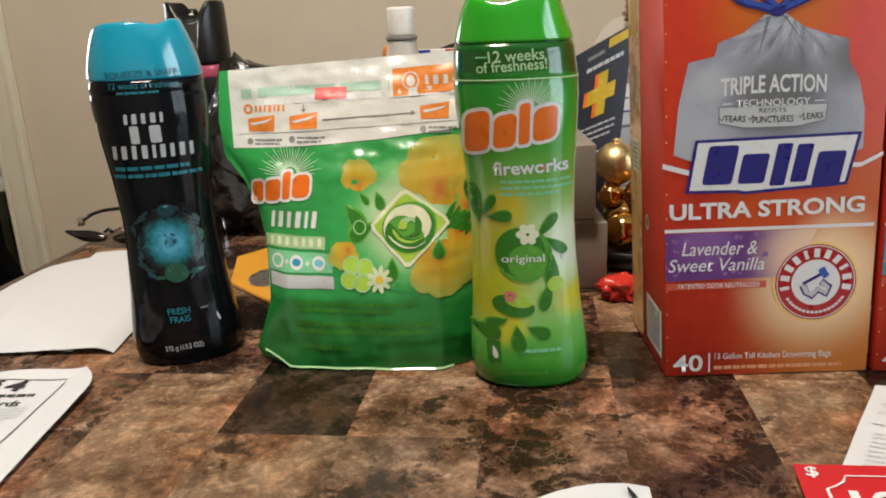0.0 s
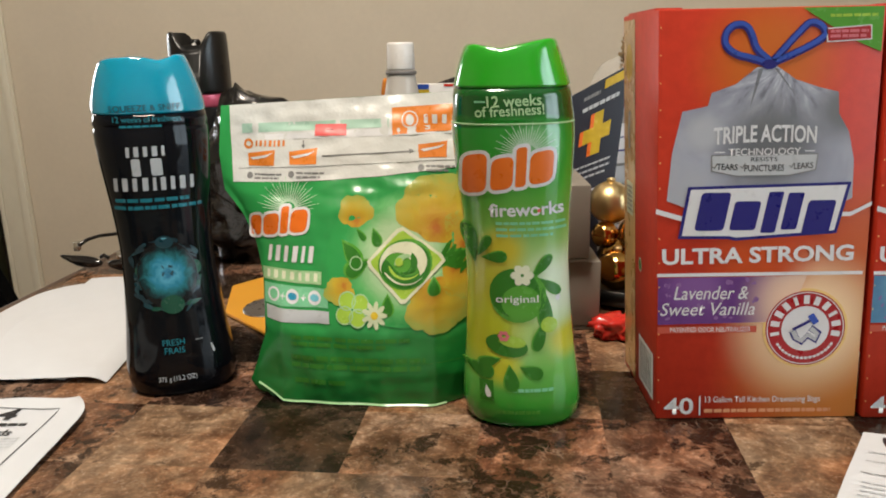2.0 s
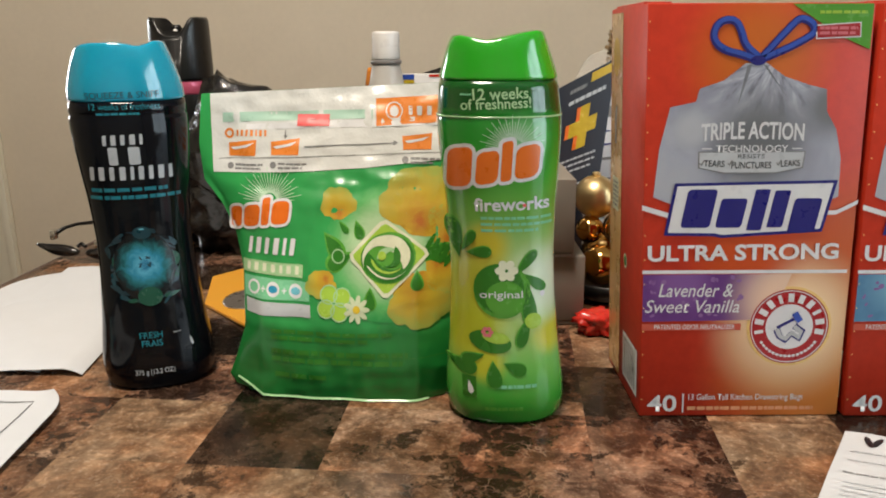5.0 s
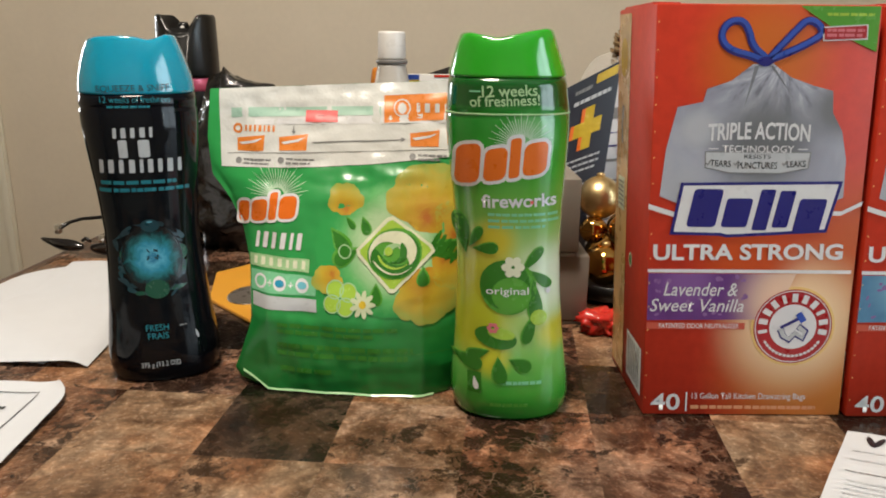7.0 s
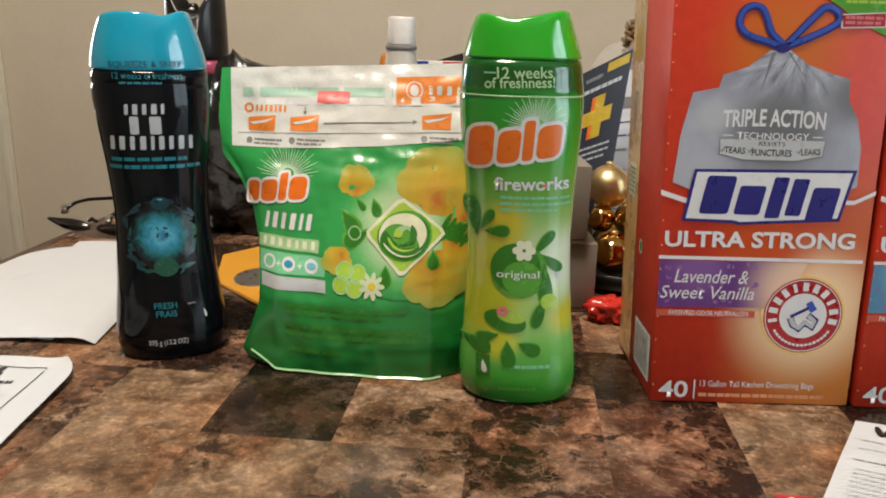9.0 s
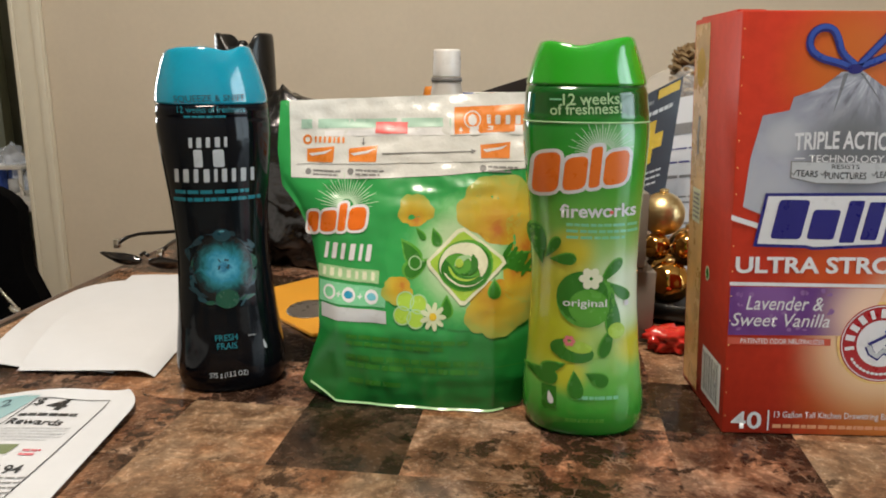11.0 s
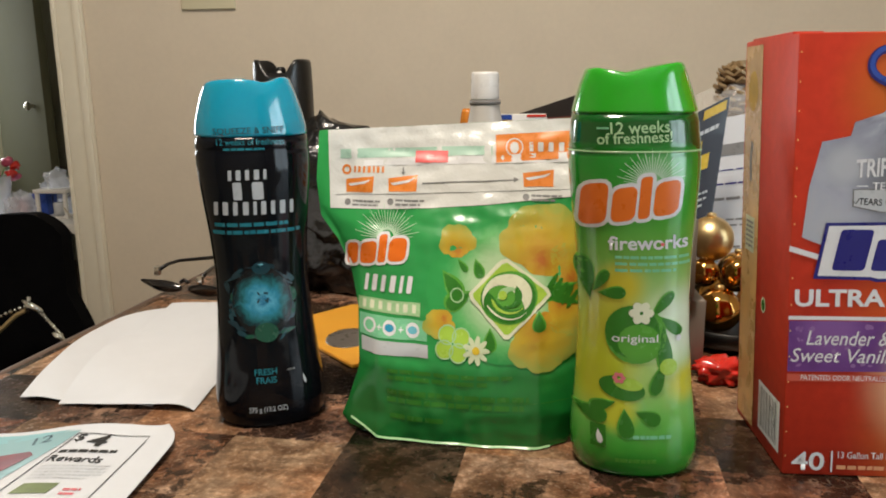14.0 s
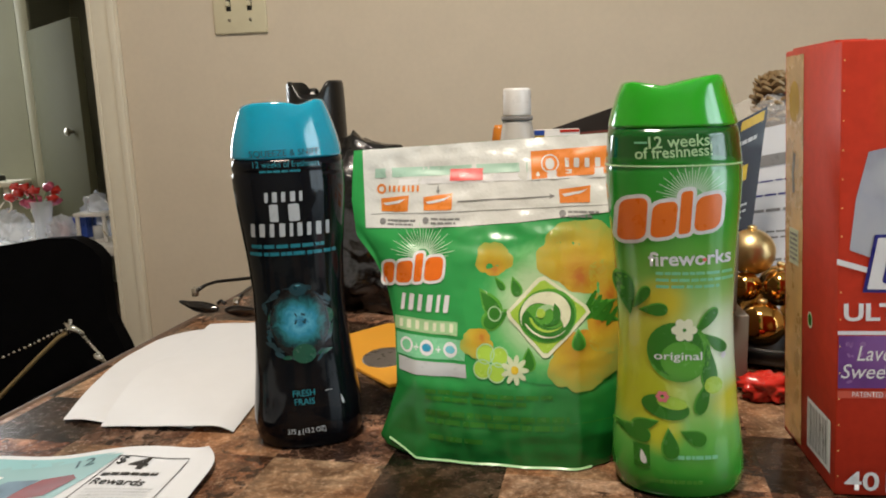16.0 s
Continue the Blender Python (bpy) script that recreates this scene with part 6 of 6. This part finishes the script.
# near receipt, seen by its far edge
rec2 = thing("till_receipt", (0.12, 0.33, 0), "creased white till receipt lying on the table", "receipt")
R2 = [(0.056, 0.262), (0.146, 0.256), (0.1400, 0.3775), (0.0840, 0.3690)]
fr2 = quad_sheet(R2, lambda s, t: 0.0008 + 0.005 * math.sin(math.pi * s) * t + 0.003 * (t > 0.95), seed=12)
rec2_sheet = part("paper", thicken(grid_bm(16, 20, fr2), 0.0003), PAPER_GREY, rec2)
Q = paper_print(R2, fr2)
Q.bars(GREY_INK, 0.12, 0.85, 0.50, 0.90, 9, 11, 81, 2, 0.32)
Q.line(BLACK_INK, [(0.80, 0.97), (0.98, 0.86)], 0.02, 2)
Q.finish(rec2_sheet)

# yellow card sleeve with a grey oval
yc = thing("card_sleeve", (-0.11, 0.74, 0), "yellow card sleeve with a grey oval window on the table", "card sleeve")
sl = bmesh.new()
vs = [sl.verts.new((x, y, 0.0006)) for x, y in ((-0.100, 0.650), (-0.020, 0.700), (-0.040, 0.830), (-0.135, 0.822), (-0.166, 0.785), (-0.150, 0.705))]
fz = sl.faces.new(vs)
ext = bmesh.ops.extrude_face_region(sl, geom=[fz])
bmesh.ops.translate(sl, verts=[v for v in ext["geom"] if isinstance(v, bmesh.types.BMVert)], vec=(0, 0, 0.0030))
bmesh.ops.recalc_face_normals(sl, faces=sl.faces)
bmesh.ops.bevel(sl, geom=sl.edges[:], offset=0.0006, segments=2, affect="EDGES")
part("sleeve", sl, YELLOW_CARD, yc)
ov = loft([[(-0.116 + 0.020 * r * math.cos(i * 0.2618), 0.716 + 0.027 * r * math.sin(i * 0.2618), z) for i in range(24)] for r, z in ((1, 0.0035), (1, 0.0040), (0.9, 0.0042))])
part("oval_window", ov, DISC_GREY, yc, "dark grey oval")


# ---- sunglasses ----
gl = thing("sunglasses", (-0.33, 0.86, 0), "black sunglasses lying folded open on the table", "sunglasses")
fa, fb = Vector((-0.380, 0.872, 0.0165)), Vector((-0.268, 0.838, 0.0150))
up = Vector((0.02, 0.10, 1)).normalized()
across = (fb - fa).normalized()
for c_, nm in ((0.27, "lens"), (0.74, "lens")):
    cc = fa.lerp(fb, c_) + Vector((0, 0, -0.0065))
    ringp = []
    for i in range(24):
        a = i * 0.2618
        c1, s1 = math.cos(a), math.sin(a)
        out = -c1 if c_ < 0.5 else c1
        sweep = max(0.0, out) ** 3
        ringp.append(cc + across * 0.0225 * c1 * (1 + 0.42 * sweep) + up * (0.0052 * s1 * (1 - 0.55 * sweep) + 0.0040 * sweep))
    dn = across.cross(up) * 0.0012
    part(nm, loft([[p - dn for p in ringp], [p + dn for p in ringp]]), TINT_LENS, gl, "dark glossy lens")
    part("rim", tube(ringp + ringp[:1], 0.0013), BLACK_PLASTIC, gl)
part("bridge", tube([fa.lerp(fb, 0.46), fa.lerp(fb, 0.5) + up * 0.003, fa.lerp(fb, 0.55)], 0.002), BLACK_PLASTIC, gl)
for p0, p1, p2 in ((fa + Vector((0.017, 0.003, 0.007)), Vector((-0.350, 0.905, 0.0285)), Vector((-0.318, 0.975, 0.0185))), (fa.lerp(fb, 0.66) + Vector((0, 0.004, 0.002)), Vector((-0.312, 0.905, 0.020)), Vector((-0.318, 0.965, 0.0150)))):
    part("hinge", box_bm(p0.x - 0.003, p0.y - 0.002, p0.z - 0.005, p0.x + 0.003, p0.y + 0.006, p0.z + 0.005, 0.001), SILVER, gl, "silver hinge")
    part("temple", tube([p0, p0.lerp(p1, 0.5) + Vector((0, 0, 0.002)), p1, p1.lerp(p2, 0.5), p2, p2 + Vector((0.012, 0.02, -0.016))], [0.0026, 0.0020, 0.0020, 0.0022, 0.0026, 0.002]), BLACK_PLASTIC, gl)

# ---- spray can ----
can = thing("spray_can", (-0.236, 0.965, 0), "aerosol can with a black cap and pink band on the table", "spray can")
part("can_body", lathe([(0.031, 0.0005), (0.0325, 0.004), (0.0325, 0.168), (0.030, 0.176)], -0.236, 0.965), BLACK_PLASTIC, can)
part("can_band", lathe([(0.0328, 0.168), (0.0331, 0.170), (0.0331, 0.181), (0.0325, 0.1825)], -0.236, 0.965), PINK_CAN, can, "pink metal band")


def can_cap():
    rings = []
    for z, r in ((0.183, 0.0335), (0.186, 0.0340), (0.225, 0.0335), (0.240, 0.0330), (0.248, 0.0325), (0.251, 0.0310), (0.251, 0.0285), (0.236, 0.0270), (0.222, 0.0200)):
        ring = []
        for i in range(48):
            a = 2 * math.pi * i / 48
            scoop = math.exp(-((math.sin(a) + 1) / 0.16) ** 2) + 0.75 * math.exp(-((math.sin(a) - 1) / 0.16) ** 2)
            zz = z - (0.019 * scoop if z > 0.236 else 0)
            ring.append((-0.236 + r * math.cos(a), 0.965 + r * math.sin(a), zz))
        rings.append(ring)
    return loft(rings)


part("cap", can_cap(), BLACK_PLASTIC, can, "glossy black spray cap with a scooped rim")
part("nozzle", lathe([(0.006, 0.222), (0.006, 0.240), (0.004, 0.243)], -0.236, 0.958, 16), BLACK_PLASTIC, can)
part("nozzle_insert", ball((-0.236, 0.9525, 0.236), 0.0028, 12, 8), WHITE_PLASTIC, can, "white nozzle insert")

# ---- bottle with a white cap ----
wb = thing("capped_bottle", (-0.004, 0.965, 0), "slim grey bottle with a ribbed white cap", "bottle")
part("body", lathe([(0.021, 0.0005), (0.022, 0.004), (0.022, 0.165), (0.0185, 0.185), (0.0165, 0.196), (0.0165, 0.1985)], -0.004, 0.965), PALE_TUBE, wb)
part("collar", lathe([(0.0172, 0.1990), (0.0178, 0.2000), (0.0178, 0.2030), (0.0170, 0.2040)], -0.004, 0.965), GREY_PLASTIC, wb, "grey ring under the cap")
cap_r = [[(-0.004 + (r + (0.00025 if i % 2 else 0)) * math.cos(2 * math.pi * i / 64), 0.965 + (r + (0.00025 if i % 2 else 0)) * math.sin(2 * math.pi * i / 64), z) for i in range(64)] for r, z in ((0.0156, 0.2045), (0.0158, 0.206), (0.0152, 0.232), (0.0145, 0.2345), (0.0120, 0.2350))]
part("cap", loft(cap_r), WHITE_PLASTIC, wb, "white ribbed cap")

am = thing("amber_bottle", (-0.031, 1.10, 0), "small amber plastic bottle behind the pouch", "bottle")
part("body", lathe([(0.010, 0.0005), (0.011, 0.003), (0.011, 0.150), (0.009, 0.165)], -0.031, 1.10, 24), ORANGE_PLASTIC, am)
part("cap", lathe([(0.0095, 0.1655), (0.0105, 0.168), (0.0080, 0.186), (0.006, 0.191)], -0.031, 1.10, 24), ORANGE_PLASTIC, am)

ct = thing("small_carton", (0.055, 1.005, 0), "small white carton with blue and red print", "carton")
part("carton", box_bm(0.012, 0.995, 0.0005, 0.067, 1.020, 0.1865, 0.001), WHITE_PLASTIC, ct)
part("blue_panel", box_bm(0.0125, 0.9942, 0.1805, 0.0265, 0.9948, 0.1863), BLUE_PLASTIC, ct, "blue printed panel")
part("yellow_panel", box_bm(0.0125, 0.9942, 0.1760, 0.0265, 0.9948, 0.1802), YELLOW, ct, "yellow printed panel")
part("red_panel", box_bm(0.044, 0.9942, 0.1835, 0.0665, 0.9948, 0.1863), RED_FILM, ct, "red printed panel")

fo = thing("folder", (0.12, 1.08, 0), "dark brown folder standing on the table with a maroon spine", "folder")
fb_ = bmesh.new()
fv = [fb_.verts.new(p) for p in ((0.012, 1.040, 0.0005), (0.150, 1.045, 0.0005), (0.138, 1.055, 0.218), (0.012, 1.050, 0.178))]
fb_.faces.new(fv)
part("cover", thicken(fb_, 0.004), DARK_FOLDER, fo, smooth=False)
sp = bmesh.new()
sv = [sp.verts.new(p) for p in ((0.005, 1.028, 0.0005), (0.140, 1.034, 0.0005), (0.140, 1.044, 0.185), (0.005, 1.038, 0.177))]
sp.faces.new(sv)
part("pocket", thicken(sp, 0.003), MAROON, fo, "maroon pocket", smooth=False)

# ---- crumpled black plastic bag ----
def black_bag():
    bm = crumple((-0.105, 0.900, 0.075), 0.075, (1.55, 0.75, 1.15), 21, 0.28, 5, 1.7, 0.0008)
    for v in bm.verts:
        peak = math.exp(-(((v.co.x + 0.178) / 0.035) ** 2 + ((v.co.y - 0.9) / 0.05) ** 2))
        if v.co.z > 0.09:
            v.co.z += 0.042 * peak + 0.004
        v.co.x -= 0.015
        v.co.z = min(v.co.z, float(np.interp(v.co.x, [-0.24, -0.205, -0.194, -0.180, -0.165, -0.143, -0.114, -0.03], [0.06, 0.150, 0.186, 0.200, 0.185, 0.1805, 0.178, 0.170])))
    return bm


lone("plastic_bag", black_bag(), BLACK_FILM, "crumpled shiny black plastic bag on the table", "plastic bag")

# ---- two taupe gift boxes ----
for x0, x1, y0, y1, z0, z1 in ((0.070, 0.1725, 0.655, 0.755, 0.0005, 0.0585), (0.062, 0.1620, 0.650, 0.745, 0.0590, 0.1215)):
    gbx = thing("gift_box", ((x0 + x1) / 2, y0, z0), "plain taupe card box in a stack of two", "box", "stacked taupe boxes")
    part("box_base", box_bm(x0 + 0.0008, y0 + 0.0008, z0, x1 - 0.0008, y1 - 0.0008, z0 + (z1 - z0) * 0.06, 0.0008), TAUPE, gbx)
    part("lid", box_bm(x0, y0, z0 + (z1 - z0) * 0.065, x1, y1, z1, 0.0010), TAUPE_TOP, gbx, "taupe lid")

# ---- ornaments in a black dish, pinecones in a clear jar ----
dish = lone("dish", lathe([(0.050, 0.0005), (0.062, 0.006), (0.066, 0.020), (0.0635, 0.020), (0.058, 0.008), (0.02, 0.0055)], 0.222, 0.752), BLACK_PLASTIC, "shallow black dish holding gold ornaments", "dish")
for x, y, z, r, m_, lb in ((0.1985, 0.716, 0.034, 0.0185, GOLD_SHINY, "shiny copper gold ball ornament"), (0.1915, 0.7405, 0.0600, 0.0125, GOLD_SHINY, "small shiny copper gold ball ornament"), (0.1975, 0.750, 0.0880, 0.0195, GOLD_MATTE, "matte gold ball ornament"),
                           (0.240, 0.735, 0.026, 0.0190, GOLD_SHINY, "shiny copper gold ball ornament"), (0.250, 0.775, 0.026, 0.0190, GOLD_MATTE, "matte gold ball ornament"), (0.212, 0.785, 0.026, 0.0190, GOLD_SHINY, "shiny copper gold ball ornament"), (0.225, 0.760, 0.0560, 0.0180, GOLD_SHINY, "shiny copper gold ball ornament"), (0.2150, 0.727, 0.0640, 0.0125, GOLD_SHINY, "small shiny copper gold ball ornament")):
    o = thing("ball_ornament", (x, y, z - r), lb, "ornament", "gold ball ornaments")
    part("ball", ball((x, y, z), r, 32, 20), m_, o)
    part("hanger_cap", lathe([(r * 0.2, z + r * 0.97), (r * 0.2, z + r * 1.12), (r * 0.1, z + r * 1.16)], x, y, 12), GOLD_MATTE, o)


def pinecone(c, h, r, seed):
    p = thing("pinecone", c, "brown pinecone with gilded scale tips", "pinecone", "pinecones in the clear bag")
    core = lathe([(r * 0.3, c[2]), (r * 0.6, c[2] + h * 0.3), (r * 0.45, c[2] + h * 0.7), (r * 0.1, c[2] + h)], c[0], c[1], 14)
    part("core", core, CONE_BROWN, p)
    scales, tips = bmesh.new(), bmesh.new()
    rs = random.Random(seed)
    for i in range(110):
        t = i / 110
        a = i * 2.39996 + rs.uniform(-0.1, 0.1)
        rad = r * (0.50 + 0.60 * math.sin(math.pi * min(1, t * 0.9 + 0.12))) * rs.uniform(0.92, 1.05)
        z = c[2] + h * (0.03 + 0.80 * t)
        d = Vector((math.cos(a), math.sin(a), 0.30 + 0.9 * t + rs.uniform(-0.1, 0.1))).normalized()
        s_ = Vector((-math.sin(a), math.cos(a), 0))
        o_ = Vector((c[0], c[1], z))
        w = r * 0.19
        for bm, k0, k1, ww in ((scales, 0.25, 0.86, w), (tips, 0.86, 1.04, w * 0.9)):
            q = [o_ + d * rad * k0 - s_ * ww * 0.5, o_ + d * rad * k0 + s_ * ww * 0.5, o_ + d * rad * k1 + s_ * ww * (1.1 if k0 < 0.5 else 0.25), o_ + d * rad * k1 - s_ * ww * (1.1 if k0 < 0.5 else 0.25)]
            if k0 > 0.5:
                q[0], q[1] = o_ + d * rad * k0 - s_ * w * 1.08, o_ + d * rad * k0 + s_ * w * 1.08
            lo = [bm.verts.new(v) for v in q]
            hi = [bm.verts.new(v + Vector((0, 0, r * 0.09))) for v in q]
            bm.faces.new(lo[::-1]), bm.faces.new(hi)
            for j in range(4):
                bm.faces.new((lo[j], lo[(j + 1) % 4], hi[(j + 1) % 4], hi[j]))
    tagged(part("scales", scales, CONE_BROWN, p, smooth=False), "woody brown scales", kind="stuff")
    tagged(part("gilding", tips, CONE_TIP, p, smooth=False), "gilded scale tips", kind="stuff")


jx, jy = 0.276, 0.925
film_bag = lone("clear_bag", crumple((jx + 0.005, jy, 0.118), 0.098, (0.86, 0.62, 1.22), 17, 0.16, 4, 1.8, 0.0008), FILM, "crumpled clear plastic bag of pinecones", "plastic bag")
film_bag.visible_shadow = False
for c, h, r in (((jx - 0.014, jy - 0.012, 0.180), 0.058, 0.030), ((jx + 0.032, jy + 0.012, 0.160), 0.060, 0.030), ((jx - 0.030, jy + 0.0, 0.094), 0.070, 0.031), ((jx + 0.032, jy + 0.0, 0.090), 0.066, 0.030), ((jx, jy, 0.004), 0.084, 0.042)):
    pinecone(c, h, r, 1)

# printed paper leaning on the clear bag, gift card in front of it
lp = thing("printed_letter", (0.26, 0.83, 0), "folded white letter with printed lines leaning on the clear bag", "letter")
LW = [Vector((0.214, 0.842, 0.0008)), Vector((0.338, 0.830, 0.0008)), Vector((0.347, 0.858, 0.208)), Vector((0.223, 0.868, 0.184))]


def letter(s, t):
    p = LW[0].lerp(LW[1], s).lerp(LW[3].lerp(LW[2], s), t)
    return p + Vector((0, -0.003 * math.sin(math.pi * t), 0))


lp_sheet = part("paper", thicken(grid_bm(8, 12, letter), 0.0004), PAPER, lp)
L_ = Print(lambda u, v: (letter(u, v) + Vector((0, -0.0006, 0)), Vector((0, -1, 0.12)).normalized()), 0.2)
L_.bars(NAVY, 0.03, 0.95, 0.718, 0.732, 1, 10, 91, 1, 0.45)
L_.bars(NAVY, 0.03, 0.95, 0.645, 0.662, 1, 10, 92, 1, 0.5)
L_.rect(GREY_INK, 0.06, 0.80, 0.30, 0.86, 1)
L_.bars(GREY_INK, 0.03, 0.6, 0.56, 0.59, 1, 5, 93, 1, 0.5)
L_.bars(GREY_INK, 0.03, 0.95, 0.42, 0.48, 2, 8, 94, 1, 0.3)
L_.bars(GREY_INK, 0.03, 0.95, 0.12, 0.34, 6, 8, 95, 1, 0.3)
L_.finish(lp_sheet)

gc = thing("gift_card", (0.18, 0.80, 0.03), "navy gift card pack with an orange plus leaning on the letter", "gift card")
GQ = [Vector((0.120, 0.775, 0.062)), Vector((0.2085, 0.800, 0.082)), Vector((0.226, 0.824, 0.208)), Vector((0.134, 0.800, 0.163))]


def gift(s, t):
    return GQ[0].lerp(GQ[1], s).lerp(GQ[3].lerp(GQ[2], s), t)


gift_sheet = part("card", thicken(grid_bm(6, 6, gift), 0.0012), NAVY_CARD, gc)
gn = (GQ[1] - GQ[0]).cross(GQ[3] - GQ[0]).normalized()
V_ = Print(lambda u, v: (gift(u, v) + gn * 0.0018, gn), 0.2)
for dx_, m_ in ((-0.04, ORANGE), (0.0, YELLOW)):
    V_.rect(m_, 0.56 + dx_, 0.52, 0.86 + dx_, 0.635, 2 if dx_ else 3, 0.0)
    V_.rect(m_, 0.665 + dx_, 0.41, 0.765 + dx_, 0.745, 2 if dx_ else 3, 0.0)
V_.bars(GREY_PALE, 0.52, 0.94, 0.79, 0.835, 1, 8, 97, 2, 0.7)
V_.bars(GREY_PALE, 0.45, 0.90, 0.22, 0.36, 3, 8, 98, 2, 0.35)
V_.rect(YELLOW, 0.74, 0.91, 0.97, 0.98, 2)
V_.bars(GREY_INK, 0.52, 0.72, 0.88, 0.93, 1, 4, 99, 2, 0.6)
V_.rect(W_INK, 0.70, 0.07, 0.84, 0.13, 2)
V_.rect(NAVY_CARD, 0.72, 0.08, 0.82, 0.12, 3)
V_.finish(gift_sheet)
part("stand", box_bm(0.150, 0.797, 0.0005, 0.196, 0.802, 0.078, 0.001), NAVY_CARD, gc)

# red wrapper scrap
def wrapper():
    bm = crumple((0.183, 0.640, 0.008), 0.012, (1.4, 1.0, 0.8), 31, 0.7, 4, 2.2, 0.0008)
    return bm


lone("candy_wrapper", wrapper(), RED_FILM, "crumpled shiny red candy wrapper on the table", "wrapper")

# ---- laminate squares of the table top ----
tile_meshes = {}


def tile_mesh(w, d, m_):
    key = (round(w, 4), round(d, 4), m_.name)
    if key not in tile_meshes:
        me = bpy.data.meshes.new("stone_square")
        bm = box_bm(0, 0, -0.0042, w, d, 0)
        bm.to_mesh(me)
        bm.free()
        me.materials.append(m_)
        tile_meshes[key] = me
    return tile_meshes[key]


KIND = {(-1, 0): TILE_DARK, (1, 0): TILE_DEEP, (-2, 0): TILE_PALE, (-1, -1): TILE_PALE, (0, 0): TILE_MID, (0, -1): TILE_MID, (1, -1): TILE_DEEP, (2, 0): TILE_DEEP, (2, -1): TILE_DEEP, (3, 0): TILE_PALE, (3, -1): TILE_PALE,
        (0, 1): TILE_PALE, (-1, 1): TILE_DARK, (-2, 1): TILE_DEEP, (-3, 0): TILE_MID, (-3, 1): TILE_PALE, (1, 1): TILE_MID, (2, 1): TILE_DARK, (-2, -1): TILE_PALE, (-3, -1): TILE_MID, (-4, -1): TILE_MID, (-4, 0): TILE_PALE, (-4, 1): TILE_DEEP, (-3, -2): TILE_PALE, (-2, -2): TILE_DEEP}
rnd = random.Random(11)
base = table.location
for i in range(-6, 12):
    for j in range(-5, 11):
        u0, u1 = max(i * TILE, U0 + 0.012), min((i + 1) * TILE, U1 - 0.012)
        v0, v1 = max(j * TILE, V0 + 0.012), min((j + 1) * TILE, V1 - 0.012)
        pick = rnd.choice((TILE_DARK, TILE_DEEP, TILE_MID, TILE_PALE))
        if u1 - u0 < 0.004 or v1 - v0 < 0.004:
            continue
        sq = new("stone_square", tile_mesh(u1 - u0, v1 - v0, KIND.get((i, j), pick)))
        sq.parent = table
        sq.location = on_table(u0, v0, 0.0) - base
        sq.rotation_euler = (0, 0, TURN_T)
